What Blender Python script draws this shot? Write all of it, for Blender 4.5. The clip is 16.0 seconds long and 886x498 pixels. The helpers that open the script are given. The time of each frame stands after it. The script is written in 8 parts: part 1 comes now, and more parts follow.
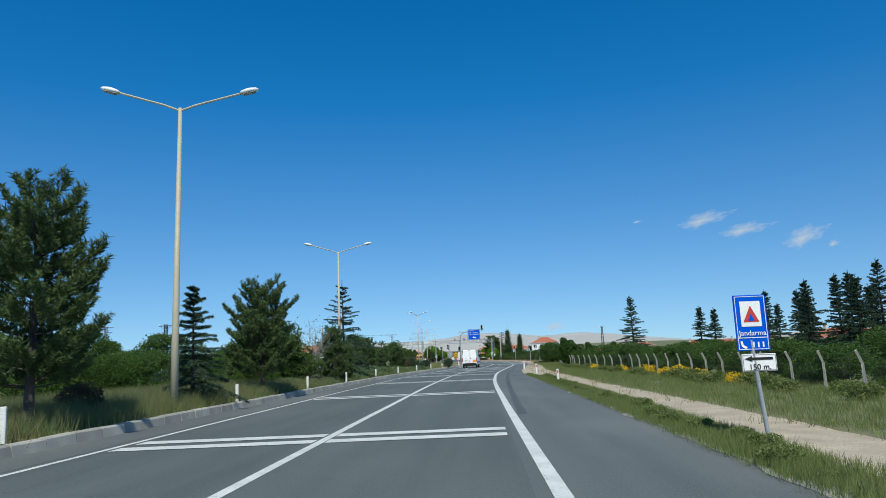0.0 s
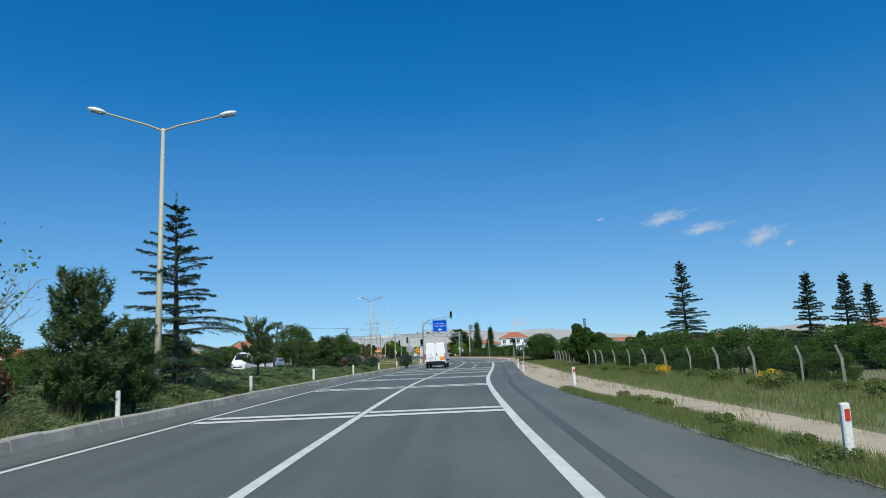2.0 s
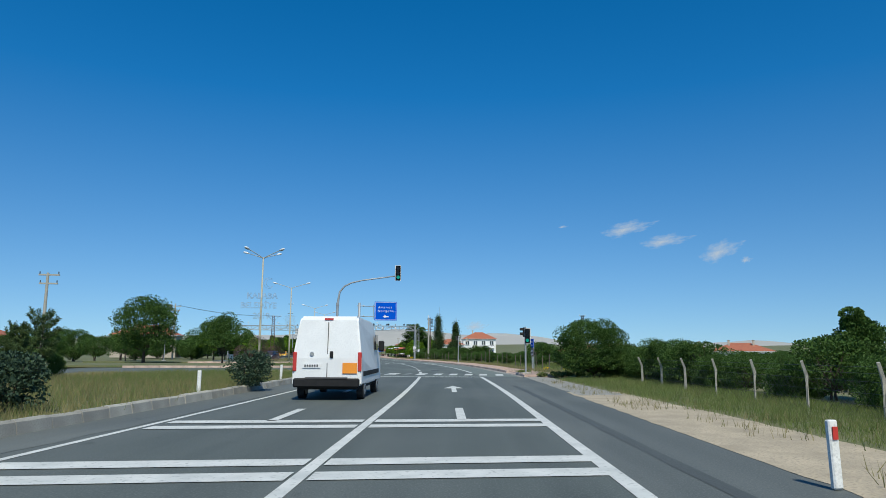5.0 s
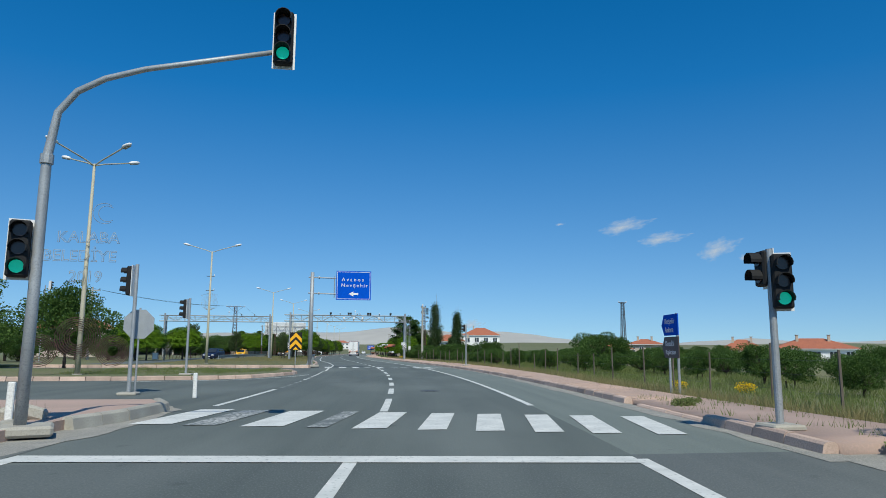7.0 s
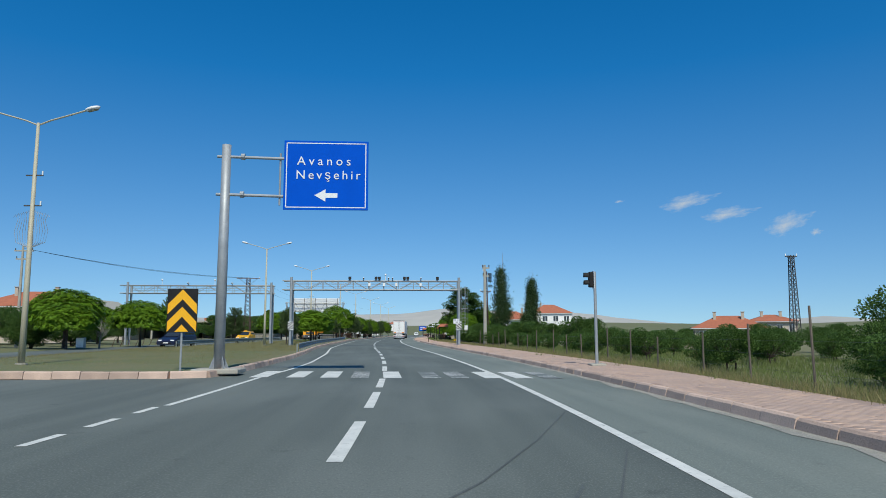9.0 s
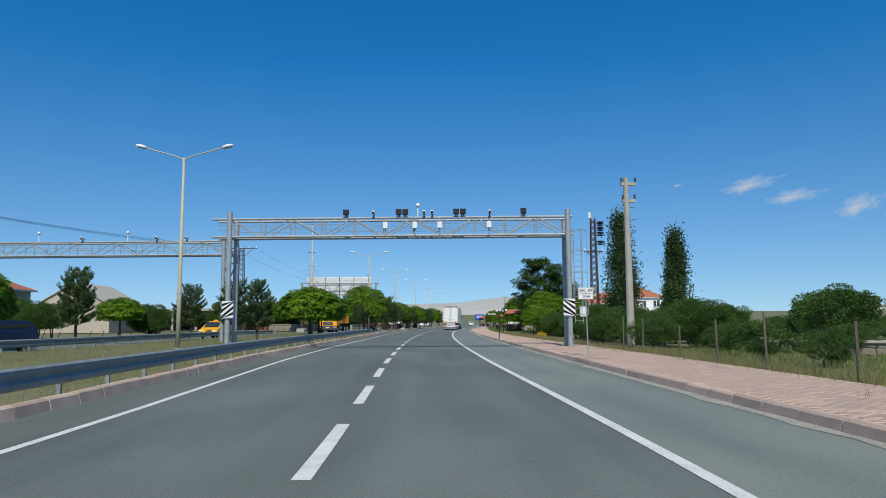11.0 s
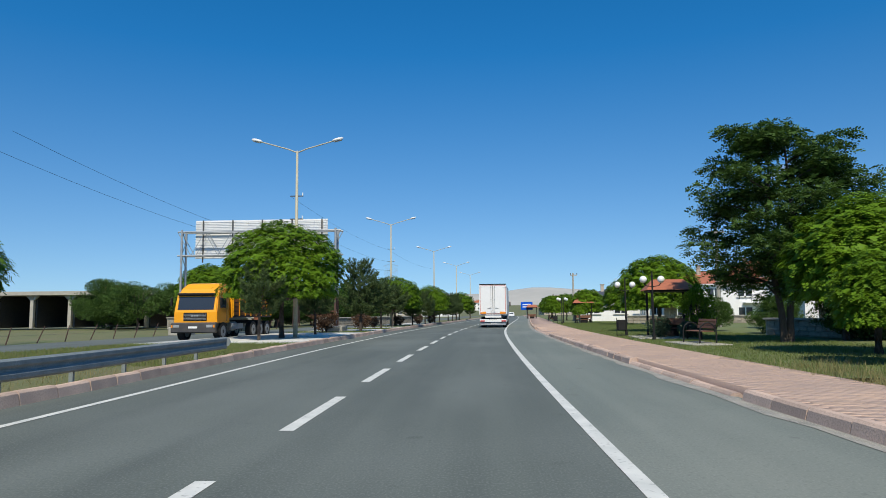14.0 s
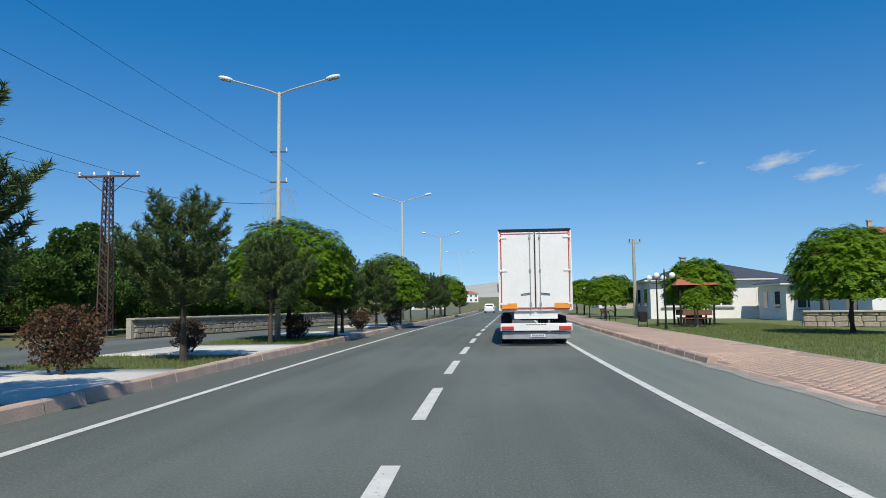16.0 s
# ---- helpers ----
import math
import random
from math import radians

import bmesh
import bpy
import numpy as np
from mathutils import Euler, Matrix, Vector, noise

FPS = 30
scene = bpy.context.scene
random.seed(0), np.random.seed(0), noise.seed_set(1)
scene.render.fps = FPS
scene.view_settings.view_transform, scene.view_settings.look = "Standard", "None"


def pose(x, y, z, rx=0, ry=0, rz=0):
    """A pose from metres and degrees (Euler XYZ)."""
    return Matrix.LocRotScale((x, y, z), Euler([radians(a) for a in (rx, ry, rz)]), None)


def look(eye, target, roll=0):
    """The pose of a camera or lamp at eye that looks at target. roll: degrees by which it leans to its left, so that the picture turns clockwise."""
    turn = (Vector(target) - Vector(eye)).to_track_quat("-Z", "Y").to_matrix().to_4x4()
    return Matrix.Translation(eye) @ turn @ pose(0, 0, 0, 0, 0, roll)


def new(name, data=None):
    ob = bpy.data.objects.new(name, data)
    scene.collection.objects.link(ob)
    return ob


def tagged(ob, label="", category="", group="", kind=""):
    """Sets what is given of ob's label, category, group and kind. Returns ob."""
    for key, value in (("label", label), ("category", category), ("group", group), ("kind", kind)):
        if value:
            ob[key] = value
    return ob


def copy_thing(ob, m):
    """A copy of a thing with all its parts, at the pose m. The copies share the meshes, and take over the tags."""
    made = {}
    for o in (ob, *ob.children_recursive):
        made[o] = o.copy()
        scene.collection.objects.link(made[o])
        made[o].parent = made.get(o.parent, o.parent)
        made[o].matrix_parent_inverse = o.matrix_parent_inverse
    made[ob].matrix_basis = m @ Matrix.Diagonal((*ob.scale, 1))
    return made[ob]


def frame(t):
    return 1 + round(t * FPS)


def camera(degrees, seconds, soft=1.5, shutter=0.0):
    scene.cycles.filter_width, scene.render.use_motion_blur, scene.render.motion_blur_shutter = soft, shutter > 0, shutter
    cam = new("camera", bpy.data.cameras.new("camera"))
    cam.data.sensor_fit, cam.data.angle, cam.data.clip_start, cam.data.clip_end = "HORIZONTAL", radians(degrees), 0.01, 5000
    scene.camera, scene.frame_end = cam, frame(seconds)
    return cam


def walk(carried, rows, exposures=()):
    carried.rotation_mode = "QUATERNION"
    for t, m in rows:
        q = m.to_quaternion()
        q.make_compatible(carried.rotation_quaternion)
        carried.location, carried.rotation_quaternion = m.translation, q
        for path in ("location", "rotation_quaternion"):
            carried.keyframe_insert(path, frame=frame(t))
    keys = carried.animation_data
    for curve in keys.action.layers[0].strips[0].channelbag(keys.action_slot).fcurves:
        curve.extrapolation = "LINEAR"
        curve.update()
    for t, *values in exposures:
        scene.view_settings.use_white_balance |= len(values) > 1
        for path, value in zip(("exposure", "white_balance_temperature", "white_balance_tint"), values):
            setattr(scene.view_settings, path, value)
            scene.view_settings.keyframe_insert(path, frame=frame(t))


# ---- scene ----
cam = camera(65.7, 16.0, 0.9)
PATH = [
    (0, (-1.795, -1.025, 1.459), (-1.732, 0.95, 1.773), -2.3),
    (0.5, (-1.45, 5.35, 1.478), (-1.354, 7.325, 1.778), -2.6),
    (1, (-1.111, 12.002, 1.459), (-0.994, 13.977, 1.754), -2.9),
    (1.5, (-0.685, 19.192, 1.455), (-0.544, 21.165, 1.754), -2.6),
    (2, (-0.311, 26.069, 1.426), (-0.145, 28.039, 1.725), -2.2),
    (2.5, (0.171, 33.327, 1.417), (0.363, 35.295, 1.72), -2.0),
    (3, (0.857, 41.285, 1.425), (1.075, 43.249, 1.728), -1.7),
    (3.5, (1.592, 48.878, 1.39), (1.832, 50.841, 1.693), -0.6),
    (4, (2.596, 56.815, 1.354), (2.861, 58.774, 1.661), 0.3),
    (6.3, (7.383, 93.01, 1.364), (7.676, 94.967, 1.655), 0.2),
    (6.5, (7.83, 96.162, 1.342), (8.122, 98.118, 1.637), 0.3),
    (7, (8.872, 104.108, 1.313), (9.161, 106.064, 1.609), 0.3),
    (7.5, (10.028, 112.427, 1.355), (10.299, 114.387, 1.648), -0.1),
    (8, (10.961, 120.96, 1.39), (11.217, 122.921, 1.687), -0.1),
    (8.5, (11.75, 129.392, 1.374), (11.938, 131.361, 1.668), 0.1),
    (9, (12.319, 137.923, 1.368), (12.447, 139.905, 1.61), -0.1),
    (9.5, (12.703, 146.809, 1.354), (12.789, 148.793, 1.591), 0.1),
    (9.7, (12.717, 150.403, 1.371), (12.793, 152.387, 1.613), -0.4),
    (11.8, (12.511, 188.264, 1.384), (12.423, 190.254, 1.568), 0.6),
    (12, (12.459, 191.893, 1.4), (12.358, 193.883, 1.579), 0.8),
    (12.5, (12.201, 201.175, 1.429), (12.093, 203.164, 1.604), 1.2),
    (13, (11.989, 210.513, 1.405), (11.878, 212.502, 1.582), 0.8),
    (13.5, (11.77, 219.929, 1.385), (11.657, 221.917, 1.568), -0.1),
    (14, (11.502, 229.498, 1.383), (11.388, 231.486, 1.569), -0.5),
    (14.5, (11.192, 239.314, 1.372), (11.08, 241.302, 1.554), -0.7),
    (15, (10.845, 249.238, 1.399), (10.743, 251.228, 1.578), -0.7),
    (15.5, (10.54, 259.343, 1.433), (10.448, 261.333, 1.607), -0.7),
    (16, (10.103, 269.554, 1.441), (10.031, 271.546, 1.604), -0.7),
]
# the clip darkens a little on the open road and brightens by the park
EXPOSURES = [(0, -0.01, 6400, 5), (2, -0.03, 6400, 5), (3, -0.09, 6400, 5), (9.7, -0.1, 6450, 6), (11.8, -0.02, 6650, 8), (13, 0.04, 6700, 8), (14, 0.03, 6750, 9), (15, 0.03, 6750, 9), (16, 0.03, 6750, 9)]
walk(cam, [(t, look(eye, target, roll)) for t, eye, target, roll in PATH], EXPOSURES)

SUN = Vector((0.05, -0.82, 1.0)).normalized()
world = bpy.data.worlds.new("sky")
scene.world = world
world.use_nodes = True
wn = world.node_tree
wn.nodes.clear()
sky = wn.nodes.new("ShaderNodeTexSky")
sky.sky_type, sky.sun_disc = "NISHITA", False
sky.sun_elevation, sky.sun_rotation = math.asin(SUN.z), math.atan2(SUN.x, SUN.y)
sky.altitude, sky.air_density, sky.dust_density, sky.ozone_density = 1100, 1.0, 0.8, 5.0
hue = wn.nodes.new("ShaderNodeHueSaturation")
hue.inputs["Hue"].default_value = 0.497
hue.inputs["Saturation"].default_value = 1.3
bg = wn.nodes.new("ShaderNodeBackground")
bg.inputs["Strength"].default_value = 0.135
wo = wn.nodes.new("ShaderNodeOutputWorld")
# the pale band at the horizon is thin here: look up the sky a little higher
wtc, wmp = wn.nodes.new("ShaderNodeTexCoord"), wn.nodes.new("ShaderNodeMapping")
wmp.inputs["Scale"].default_value, wmp.inputs["Location"].default_value = (1, 1, 0.95), (0, 0, 0.06)
wn.links.new(wtc.outputs["Generated"], wmp.inputs["Vector"])
wn.links.new(wmp.outputs[0], sky.inputs["Vector"])
# haze: paler towards the horizon, deeper blue overhead
wsep = wn.nodes.new("ShaderNodeSeparateXYZ")
wn.links.new(wtc.outputs["Generated"], wsep.inputs[0])
for slot, low, high in (("Saturation", 1.14, 1.335), ("Value", 0.87, 1.08)):
    wr = wn.nodes.new("ShaderNodeMapRange")
    wr.inputs["From Min"].default_value, wr.inputs["From Max"].default_value = 0.02, 0.36
    wr.inputs["To Min"].default_value, wr.inputs["To Max"].default_value = low, high
    wn.links.new(wsep.outputs["Z"], wr.inputs["Value"])
    wn.links.new(wr.outputs[0], hue.inputs[slot])
wn.links.new(sky.outputs[0], hue.inputs["Color"])
wn.links.new(hue.outputs[0], bg.inputs["Color"])
wn.links.new(bg.outputs[0], wo.inputs["Surface"])
sun_data = bpy.data.lights.new("sun", "SUN")
sun_data.energy, sun_data.angle, sun_data.color = 4.45, radians(0.53), (1.0, 0.945, 0.83)
sun = new("sun", sun_data)
sun.matrix_world = look(SUN * 200, (0, 0, 0))


# ---- materials ----
def material(name, a, b=None, rough=0.7, metal=0.0, scale=4.0, fine=60.0, bump=0.15, c=None, coarse=0.35, island=False, spec=0.5, stretch=(1, 1, 1), chip=(0.45, 0.75), each=0.0):
    """Two-scale noise between the colours a, b and c, with fine relief."""
    m = bpy.data.materials.new(name)
    m.use_nodes = True
    nt = m.node_tree
    p = nt.nodes["Principled BSDF"]
    p.inputs["Roughness"].default_value, p.inputs["Metallic"].default_value = rough, metal
    p.inputs["Specular IOR Level"].default_value = spec
    b = b or tuple(v * 0.8 for v in a)
    tc = nt.nodes.new("ShaderNodeTexCoord")
    mp = nt.nodes.new("ShaderNodeMapping")
    mp.inputs["Scale"].default_value = stretch
    nt.links.new(tc.outputs["Object"], mp.inputs["Vector"])
    n1, n2 = nt.nodes.new("ShaderNodeTexNoise"), nt.nodes.new("ShaderNodeTexNoise")
    for n, s, d in ((n1, scale, 5), (n2, fine, 2)):
        n.inputs["Scale"].default_value, n.inputs["Detail"].default_value = s, d
        nt.links.new(mp.outputs[0], n.inputs["Vector"])
    r1 = nt.nodes.new("ShaderNodeMapRange")
    r1.inputs["From Min"].default_value, r1.inputs["From Max"].default_value = 0.5 - coarse / 2, 0.5 + coarse / 2
    nt.links.new(n1.outputs["Fac"], r1.inputs["Value"])
    mix = nt.nodes.new("ShaderNodeMix")
    mix.data_type = "RGBA"
    mix.inputs["A"].default_value, mix.inputs["B"].default_value = (*a, 1), (*b, 1)
    nt.links.new(r1.outputs[0], mix.inputs["Factor"])
    mix2 = nt.nodes.new("ShaderNodeMix")
    mix2.data_type = "RGBA"
    c = c or tuple(0.5 * (x + y) * 0.75 for x, y in zip(a, b))
    mix2.inputs["B"].default_value = (*c, 1)
    nt.links.new(mix.outputs["Result"], mix2.inputs["A"])
    r2 = nt.nodes.new("ShaderNodeMapRange")
    r2.inputs["From Min"].default_value, r2.inputs["From Max"].default_value = chip
    if island:
        geo = nt.nodes.new("ShaderNodeNewGeometry")
        nt.links.new(geo.outputs["Random Per Island"], r2.inputs["Value"])
        r2.inputs["From Min"].default_value, r2.inputs["From Max"].default_value = 0.0, 1.3
    else:
        nt.links.new(n2.outputs["Fac"], r2.inputs["Value"])
    nt.links.new(r2.outputs[0], mix2.inputs["Factor"])
    nt.links.new(mix2.outputs["Result"], p.inputs["Base Color"])
    if each:
        # every piece a little lighter or darker than the next
        oi, rv, hs = nt.nodes.new("ShaderNodeObjectInfo"), nt.nodes.new("ShaderNodeMapRange"), nt.nodes.new("ShaderNodeHueSaturation")
        rv.inputs["To Min"].default_value, rv.inputs["To Max"].default_value = 1 - each, 1 + 0.6 * each
        nt.links.new(oi.outputs["Random"], rv.inputs["Value"])
        nt.links.new(rv.outputs[0], hs.inputs["Value"])
        nt.links.new(mix2.outputs["Result"], hs.inputs["Color"])
        nt.links.new(hs.outputs[0], p.inputs["Base Color"])
    if bump:
        bp = nt.nodes.new("ShaderNodeBump")
        bp.inputs["Strength"].default_value, bp.inputs["Distance"].default_value = bump, 0.02
        nt.links.new(n2.outputs["Fac"], bp.inputs["Height"])
        nt.links.new(bp.outputs[0], p.inputs["Normal"])
    return m


def leaf_material(name, a, b, trans=0.25, rough=0.55):
    m = material(name, a, b, rough=rough, scale=0.9, fine=8, bump=0, island=True, c=tuple(v * 1.35 for v in a), spec=0.15)
    nt = m.node_tree
    p, out = nt.nodes["Principled BSDF"], nt.nodes["Material Output"]
    tr = nt.nodes.new("ShaderNodeBsdfTranslucent")
    mx = nt.nodes.new("ShaderNodeMixShader")
    mx.inputs[0].default_value = trans
    nt.links.new(p.inputs["Base Color"].links[0].from_socket, tr.inputs["Color"])
    nt.links.new(p.outputs[0], mx.inputs[1])
    nt.links.new(tr.outputs[0], mx.inputs[2])
    nt.links.new(mx.outputs[0], out.inputs["Surface"])
    return m


def paint(name, colour, rough=0.4, metal=0.0, emit=0.0, spec=0.5):
    m = material(name, colour, tuple(v * 0.93 for v in colour), rough=rough, metal=metal, scale=2, fine=30, bump=0.02, c=tuple(v * 0.85 for v in colour), spec=spec)
    if emit:
        p = m.node_tree.nodes["Principled BSDF"]
        p.inputs["Emission Color"].default_value, p.inputs["Emission Strength"].default_value = (*colour, 1), emit
    return m


def glass(name, colour=(0.03, 0.035, 0.04), rough=0.06):
    m = paint(name, colour, rough)
    m.node_tree.nodes["Principled BSDF"].inputs["Specular IOR Level"].default_value = 0.8
    return m


def asphalt(name, a, b, stone, dust, tracks=0.0):
    """Bitumen with pale chippings, streaks along the road, patches and darker wheel tracks."""
    m = bpy.data.materials.new(name)
    m.use_nodes = True
    nt = m.node_tree
    p = nt.nodes["Principled BSDF"]
    p.inputs["Roughness"].default_value = 0.82
    uv = nt.nodes.new("ShaderNodeUVMap")
    uv.uv_map = "along"

    def wave(stretch, scale, detail, lo, hi):
        mp, n, r = nt.nodes.new("ShaderNodeMapping"), nt.nodes.new("ShaderNodeTexNoise"), nt.nodes.new("ShaderNodeMapRange")
        mp.inputs["Scale"].default_value = (*stretch, 1)
        n.inputs["Scale"].default_value, n.inputs["Detail"].default_value = scale, detail
        r.inputs["From Min"].default_value, r.inputs["From Max"].default_value = lo, hi
        nt.links.new(uv.outputs[0], mp.inputs["Vector"])
        nt.links.new(mp.outputs[0], n.inputs["Vector"])
        nt.links.new(n.outputs["Fac"], r.inputs["Value"])
        return r.outputs[0], n.outputs["Fac"]

    def blend(fac, under, over, weight=1.0):
        mx, k = nt.nodes.new("ShaderNodeMix"), nt.nodes.new("ShaderNodeMath")
        mx.data_type, k.operation = "RGBA", "MULTIPLY"
        k.inputs[1].default_value = weight
        nt.links.new(fac, k.inputs[0])
        nt.links.new(k.outputs[0], mx.inputs["Factor"])
        if under is None:
            mx.inputs["A"].default_value = (*a, 1)
        else:
            nt.links.new(under, mx.inputs["A"])
        mx.inputs["B"].default_value = (*over, 1)
        return mx.outputs["Result"]
    streak, _ = wave((1.6, 0.035), 1.0, 5, 0.36, 0.66)
    patch, _ = wave((0.35, 0.12), 1.0, 4, 0.45, 0.7)
    speck, grain = wave((1, 0.55), 48, 4, 0.5, 0.7)
    dark, _ = wave((1, 0.6), 26, 4, 0.52, 0.75)
    spot, _ = wave((1, 0.8), 2.2, 6, 0.66, 0.74)
    c = blend(streak, None, b)
    c = blend(patch, c, dust, 0.75)
    c = blend(dark, c, tuple(v * 0.55 for v in a), 0.4)
    c = blend(spot, c, tuple(v * 0.55 for v in a), 0.6)
    c = blend(speck, c, stone, 0.45)
    nt.links.new(c, p.inputs["Base Color"])
    bp = nt.nodes.new("ShaderNodeBump")
    bp.inputs["Strength"].default_value, bp.inputs["Distance"].default_value = 0.3, 0.012
    nt.links.new(grain, bp.inputs["Height"])
    nt.links.new(bp.outputs[0], p.inputs["Normal"])
    return m


ASPHALT = asphalt("asphalt", (0.09, 0.105, 0.094), (0.068, 0.08, 0.072), (0.19, 0.205, 0.185), (0.12, 0.133, 0.122))
ASPHALT_PALE = asphalt("pale_asphalt", (0.103, 0.119, 0.103), (0.077, 0.09, 0.079), (0.21, 0.23, 0.2), (0.145, 0.163, 0.146))
ASPHALT_SHOULDER = asphalt("asphalt_shoulder", (0.108, 0.12, 0.111), (0.085, 0.096, 0.089), (0.2, 0.21, 0.19), (0.155, 0.167, 0.15))
ASPHALT_GREEN = asphalt("greenish_asphalt", (0.158, 0.182, 0.157), (0.125, 0.147, 0.128), (0.27, 0.285, 0.25), (0.215, 0.23, 0.195))
RUBBER_MARK = material("tyre_mark", (0.075, 0.086, 0.08), (0.105, 0.12, 0.112), rough=0.8, scale=1.2, fine=80, bump=0.3, stretch=(1, 0.15, 1))
TYRE_BAND = material("tyre_band", (0.066, 0.074, 0.07), (0.094, 0.105, 0.099), rough=0.8, scale=0.9, fine=60, bump=0.3, stretch=(1, 0.12, 1))
LINE = material("road_paint", (0.66, 0.66, 0.61), (0.52, 0.53, 0.49), rough=0.7, scale=2.2, fine=16, bump=0.2, c=(0.24, 0.25, 0.23), chip=(0.6, 0.78))
LINE_WORN = material("worn_road_paint", (0.5, 0.5, 0.47), (0.14, 0.155, 0.145), rough=0.75, scale=1.1, fine=14, bump=0.2, c=(0.12, 0.135, 0.125), chip=(0.42, 0.6), coarse=0.25)
SOIL = material("dry_soil_grass", (0.14, 0.135, 0.06), (0.085, 0.125, 0.035), rough=0.95, scale=0.25, fine=14, bump=0.6, c=(0.2, 0.165, 0.095))
VERGE = material("green_verge", (0.12, 0.15, 0.05), (0.17, 0.155, 0.075), rough=0.95, scale=0.5, fine=18, bump=0.6, c=(0.19, 0.165, 0.09))
LAWN = material("lawn", (0.10, 0.15, 0.04), (0.13, 0.15, 0.05), rough=0.95, scale=0.4, fine=24, bump=0.6, c=(0.17, 0.16, 0.07))
SAND = material("sandy_track", (0.5, 0.415, 0.29), (0.36, 0.3, 0.21), rough=0.95, scale=1.3, fine=22, bump=0.9, c=(0.29, 0.25, 0.185), chip=(0.5, 0.72))
GRAVEL = material("gravel", (0.3, 0.29, 0.25), (0.2, 0.2, 0.175), rough=0.95, scale=2, fine=45, bump=0.7, c=(0.4, 0.37, 0.33))
KERB = material("concrete_kerb", (0.46, 0.44, 0.37), (0.34, 0.32, 0.27), rough=0.9, scale=1.6, fine=40, bump=0.35, each=0.22)
KERB_RED = material("reddish_kerb", (0.6, 0.44, 0.345), (0.46, 0.34, 0.275), rough=0.9, scale=1.6, fine=40, bump=0.35, each=0.25)
RAIL = material("dull_rail_steel", (0.24, 0.27, 0.27), (0.17, 0.2, 0.2), rough=0.6, scale=3, fine=40, bump=0.05)
OLDWOOD = material("grey_fence_wood", (0.16, 0.13, 0.1), (0.1, 0.085, 0.07), rough=0.9, scale=4, fine=30, bump=0.4, stretch=(1, 1, 0.2))
PAVER = material("red_paving", (0.42, 0.3, 0.24), (0.35, 0.26, 0.21), rough=0.92, scale=0.7, fine=30, bump=0.3, c=(0.45, 0.31, 0.25))
SLAB = material("pale_slab", (0.74, 0.72, 0.65), (0.63, 0.61, 0.55), rough=0.9, scale=1.2, fine=30, bump=0.25)
CONCRETE = material("concrete", (0.42, 0.4, 0.34), (0.34, 0.32, 0.27), rough=0.9, scale=2, fine=40, bump=0.3)
GALV = material("galvanised_steel", (0.4, 0.42, 0.43), (0.31, 0.33, 0.34), rough=0.55, metal=0.35, scale=3, fine=40, bump=0.05)
POLE_CREAM = material("cream_lamp_post", (0.45, 0.42, 0.31), (0.4, 0.37, 0.27), rough=0.6, scale=2, fine=30, bump=0.05)
WHITE = paint("white_paint", (0.78, 0.78, 0.76), 0.45)
POSTWHITE = material("white_plastic", (0.75, 0.75, 0.72), (0.66, 0.66, 0.62), rough=0.6, scale=5, fine=40, bump=0.1)
RED = paint("red_paint", (0.5, 0.04, 0.03), 0.45)
BLUE = paint("sign_blue", (0.001, 0.085, 0.55), 0.8, spec=0.08)
BROWN = paint("sign_brown", (0.075, 0.05, 0.045), 0.5)
BLACK = material("black_plastic", (0.012, 0.012, 0.013), (0.02, 0.02, 0.02), rough=0.7, spec=0.25, scale=4, fine=40, bump=0.05)
RUBBER = material("rubber", (0.02, 0.02, 0.021), (0.03, 0.03, 0.03), rough=0.85, scale=6, fine=60, bump=0.2)
AMBER = paint("amber_marker", (0.85, 0.3, 0.03), 0.4)
YELLOW = paint("yellow_paint", (0.82, 0.42, 0.015), 0.4)
YELLOW_TRUCK = paint("orange_yellow_paint", (0.85, 0.36, 0.01), 0.4)
SIGN_YELLOW = paint("sign_yellow", (0.9, 0.45, 0.01), 0.4)
BOARDS = material("weathered_orange_boards", (0.5, 0.17, 0.025), (0.34, 0.12, 0.03), rough=0.75, scale=2, fine=20, bump=0.2, stretch=(1, 0.2, 1))
RUST = material("rusty_steel", (0.12, 0.06, 0.045), (0.07, 0.045, 0.04), rough=0.8, scale=4, fine=40, bump=0.2)
DARKSTEEL = material("dark_steel", (0.06, 0.06, 0.065), (0.09, 0.085, 0.08), rough=0.6, metal=0.3, scale=4, fine=30, bump=0.05)
GLASS = glass("dark_glass")
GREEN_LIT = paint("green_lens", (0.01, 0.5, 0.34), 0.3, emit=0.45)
DARK_LENS = paint("dark_lens", (0.03, 0.015, 0.012), 0.2)
GLOBE = paint("white_globe", (0.85, 0.85, 0.83), 0.3)
BARK = material("bark", (0.085, 0.065, 0.05), (0.05, 0.04, 0.032), rough=0.95, scale=6, fine=30, bump=0.6, stretch=(1, 1, 0.3))
PALE_BARK = material("pale_bark", (0.3, 0.28, 0.24), (0.2, 0.18, 0.15), rough=0.9, scale=6, fine=30, bump=0.4, stretch=(1, 1, 0.3))
WOOD = material("bench_wood", (0.2, 0.09, 0.05), (0.14, 0.065, 0.04), rough=0.7, scale=3, fine=30, bump=0.2, stretch=(0.3, 1, 1))
ROOF = material("clay_roof", (0.42, 0.14, 0.07), (0.33, 0.11, 0.06), rough=0.85, scale=2, fine=20, bump=0.4)
STUCCO = material("white_stucco", (0.83, 0.82, 0.79), (0.76, 0.75, 0.72), rough=0.9, scale=1.5, fine=30, bump=0.1)
PLASTER = material("beige_plaster", (0.5, 0.43, 0.34), (0.42, 0.36, 0.29), rough=0.9, scale=1.5, fine=30, bump=0.15)
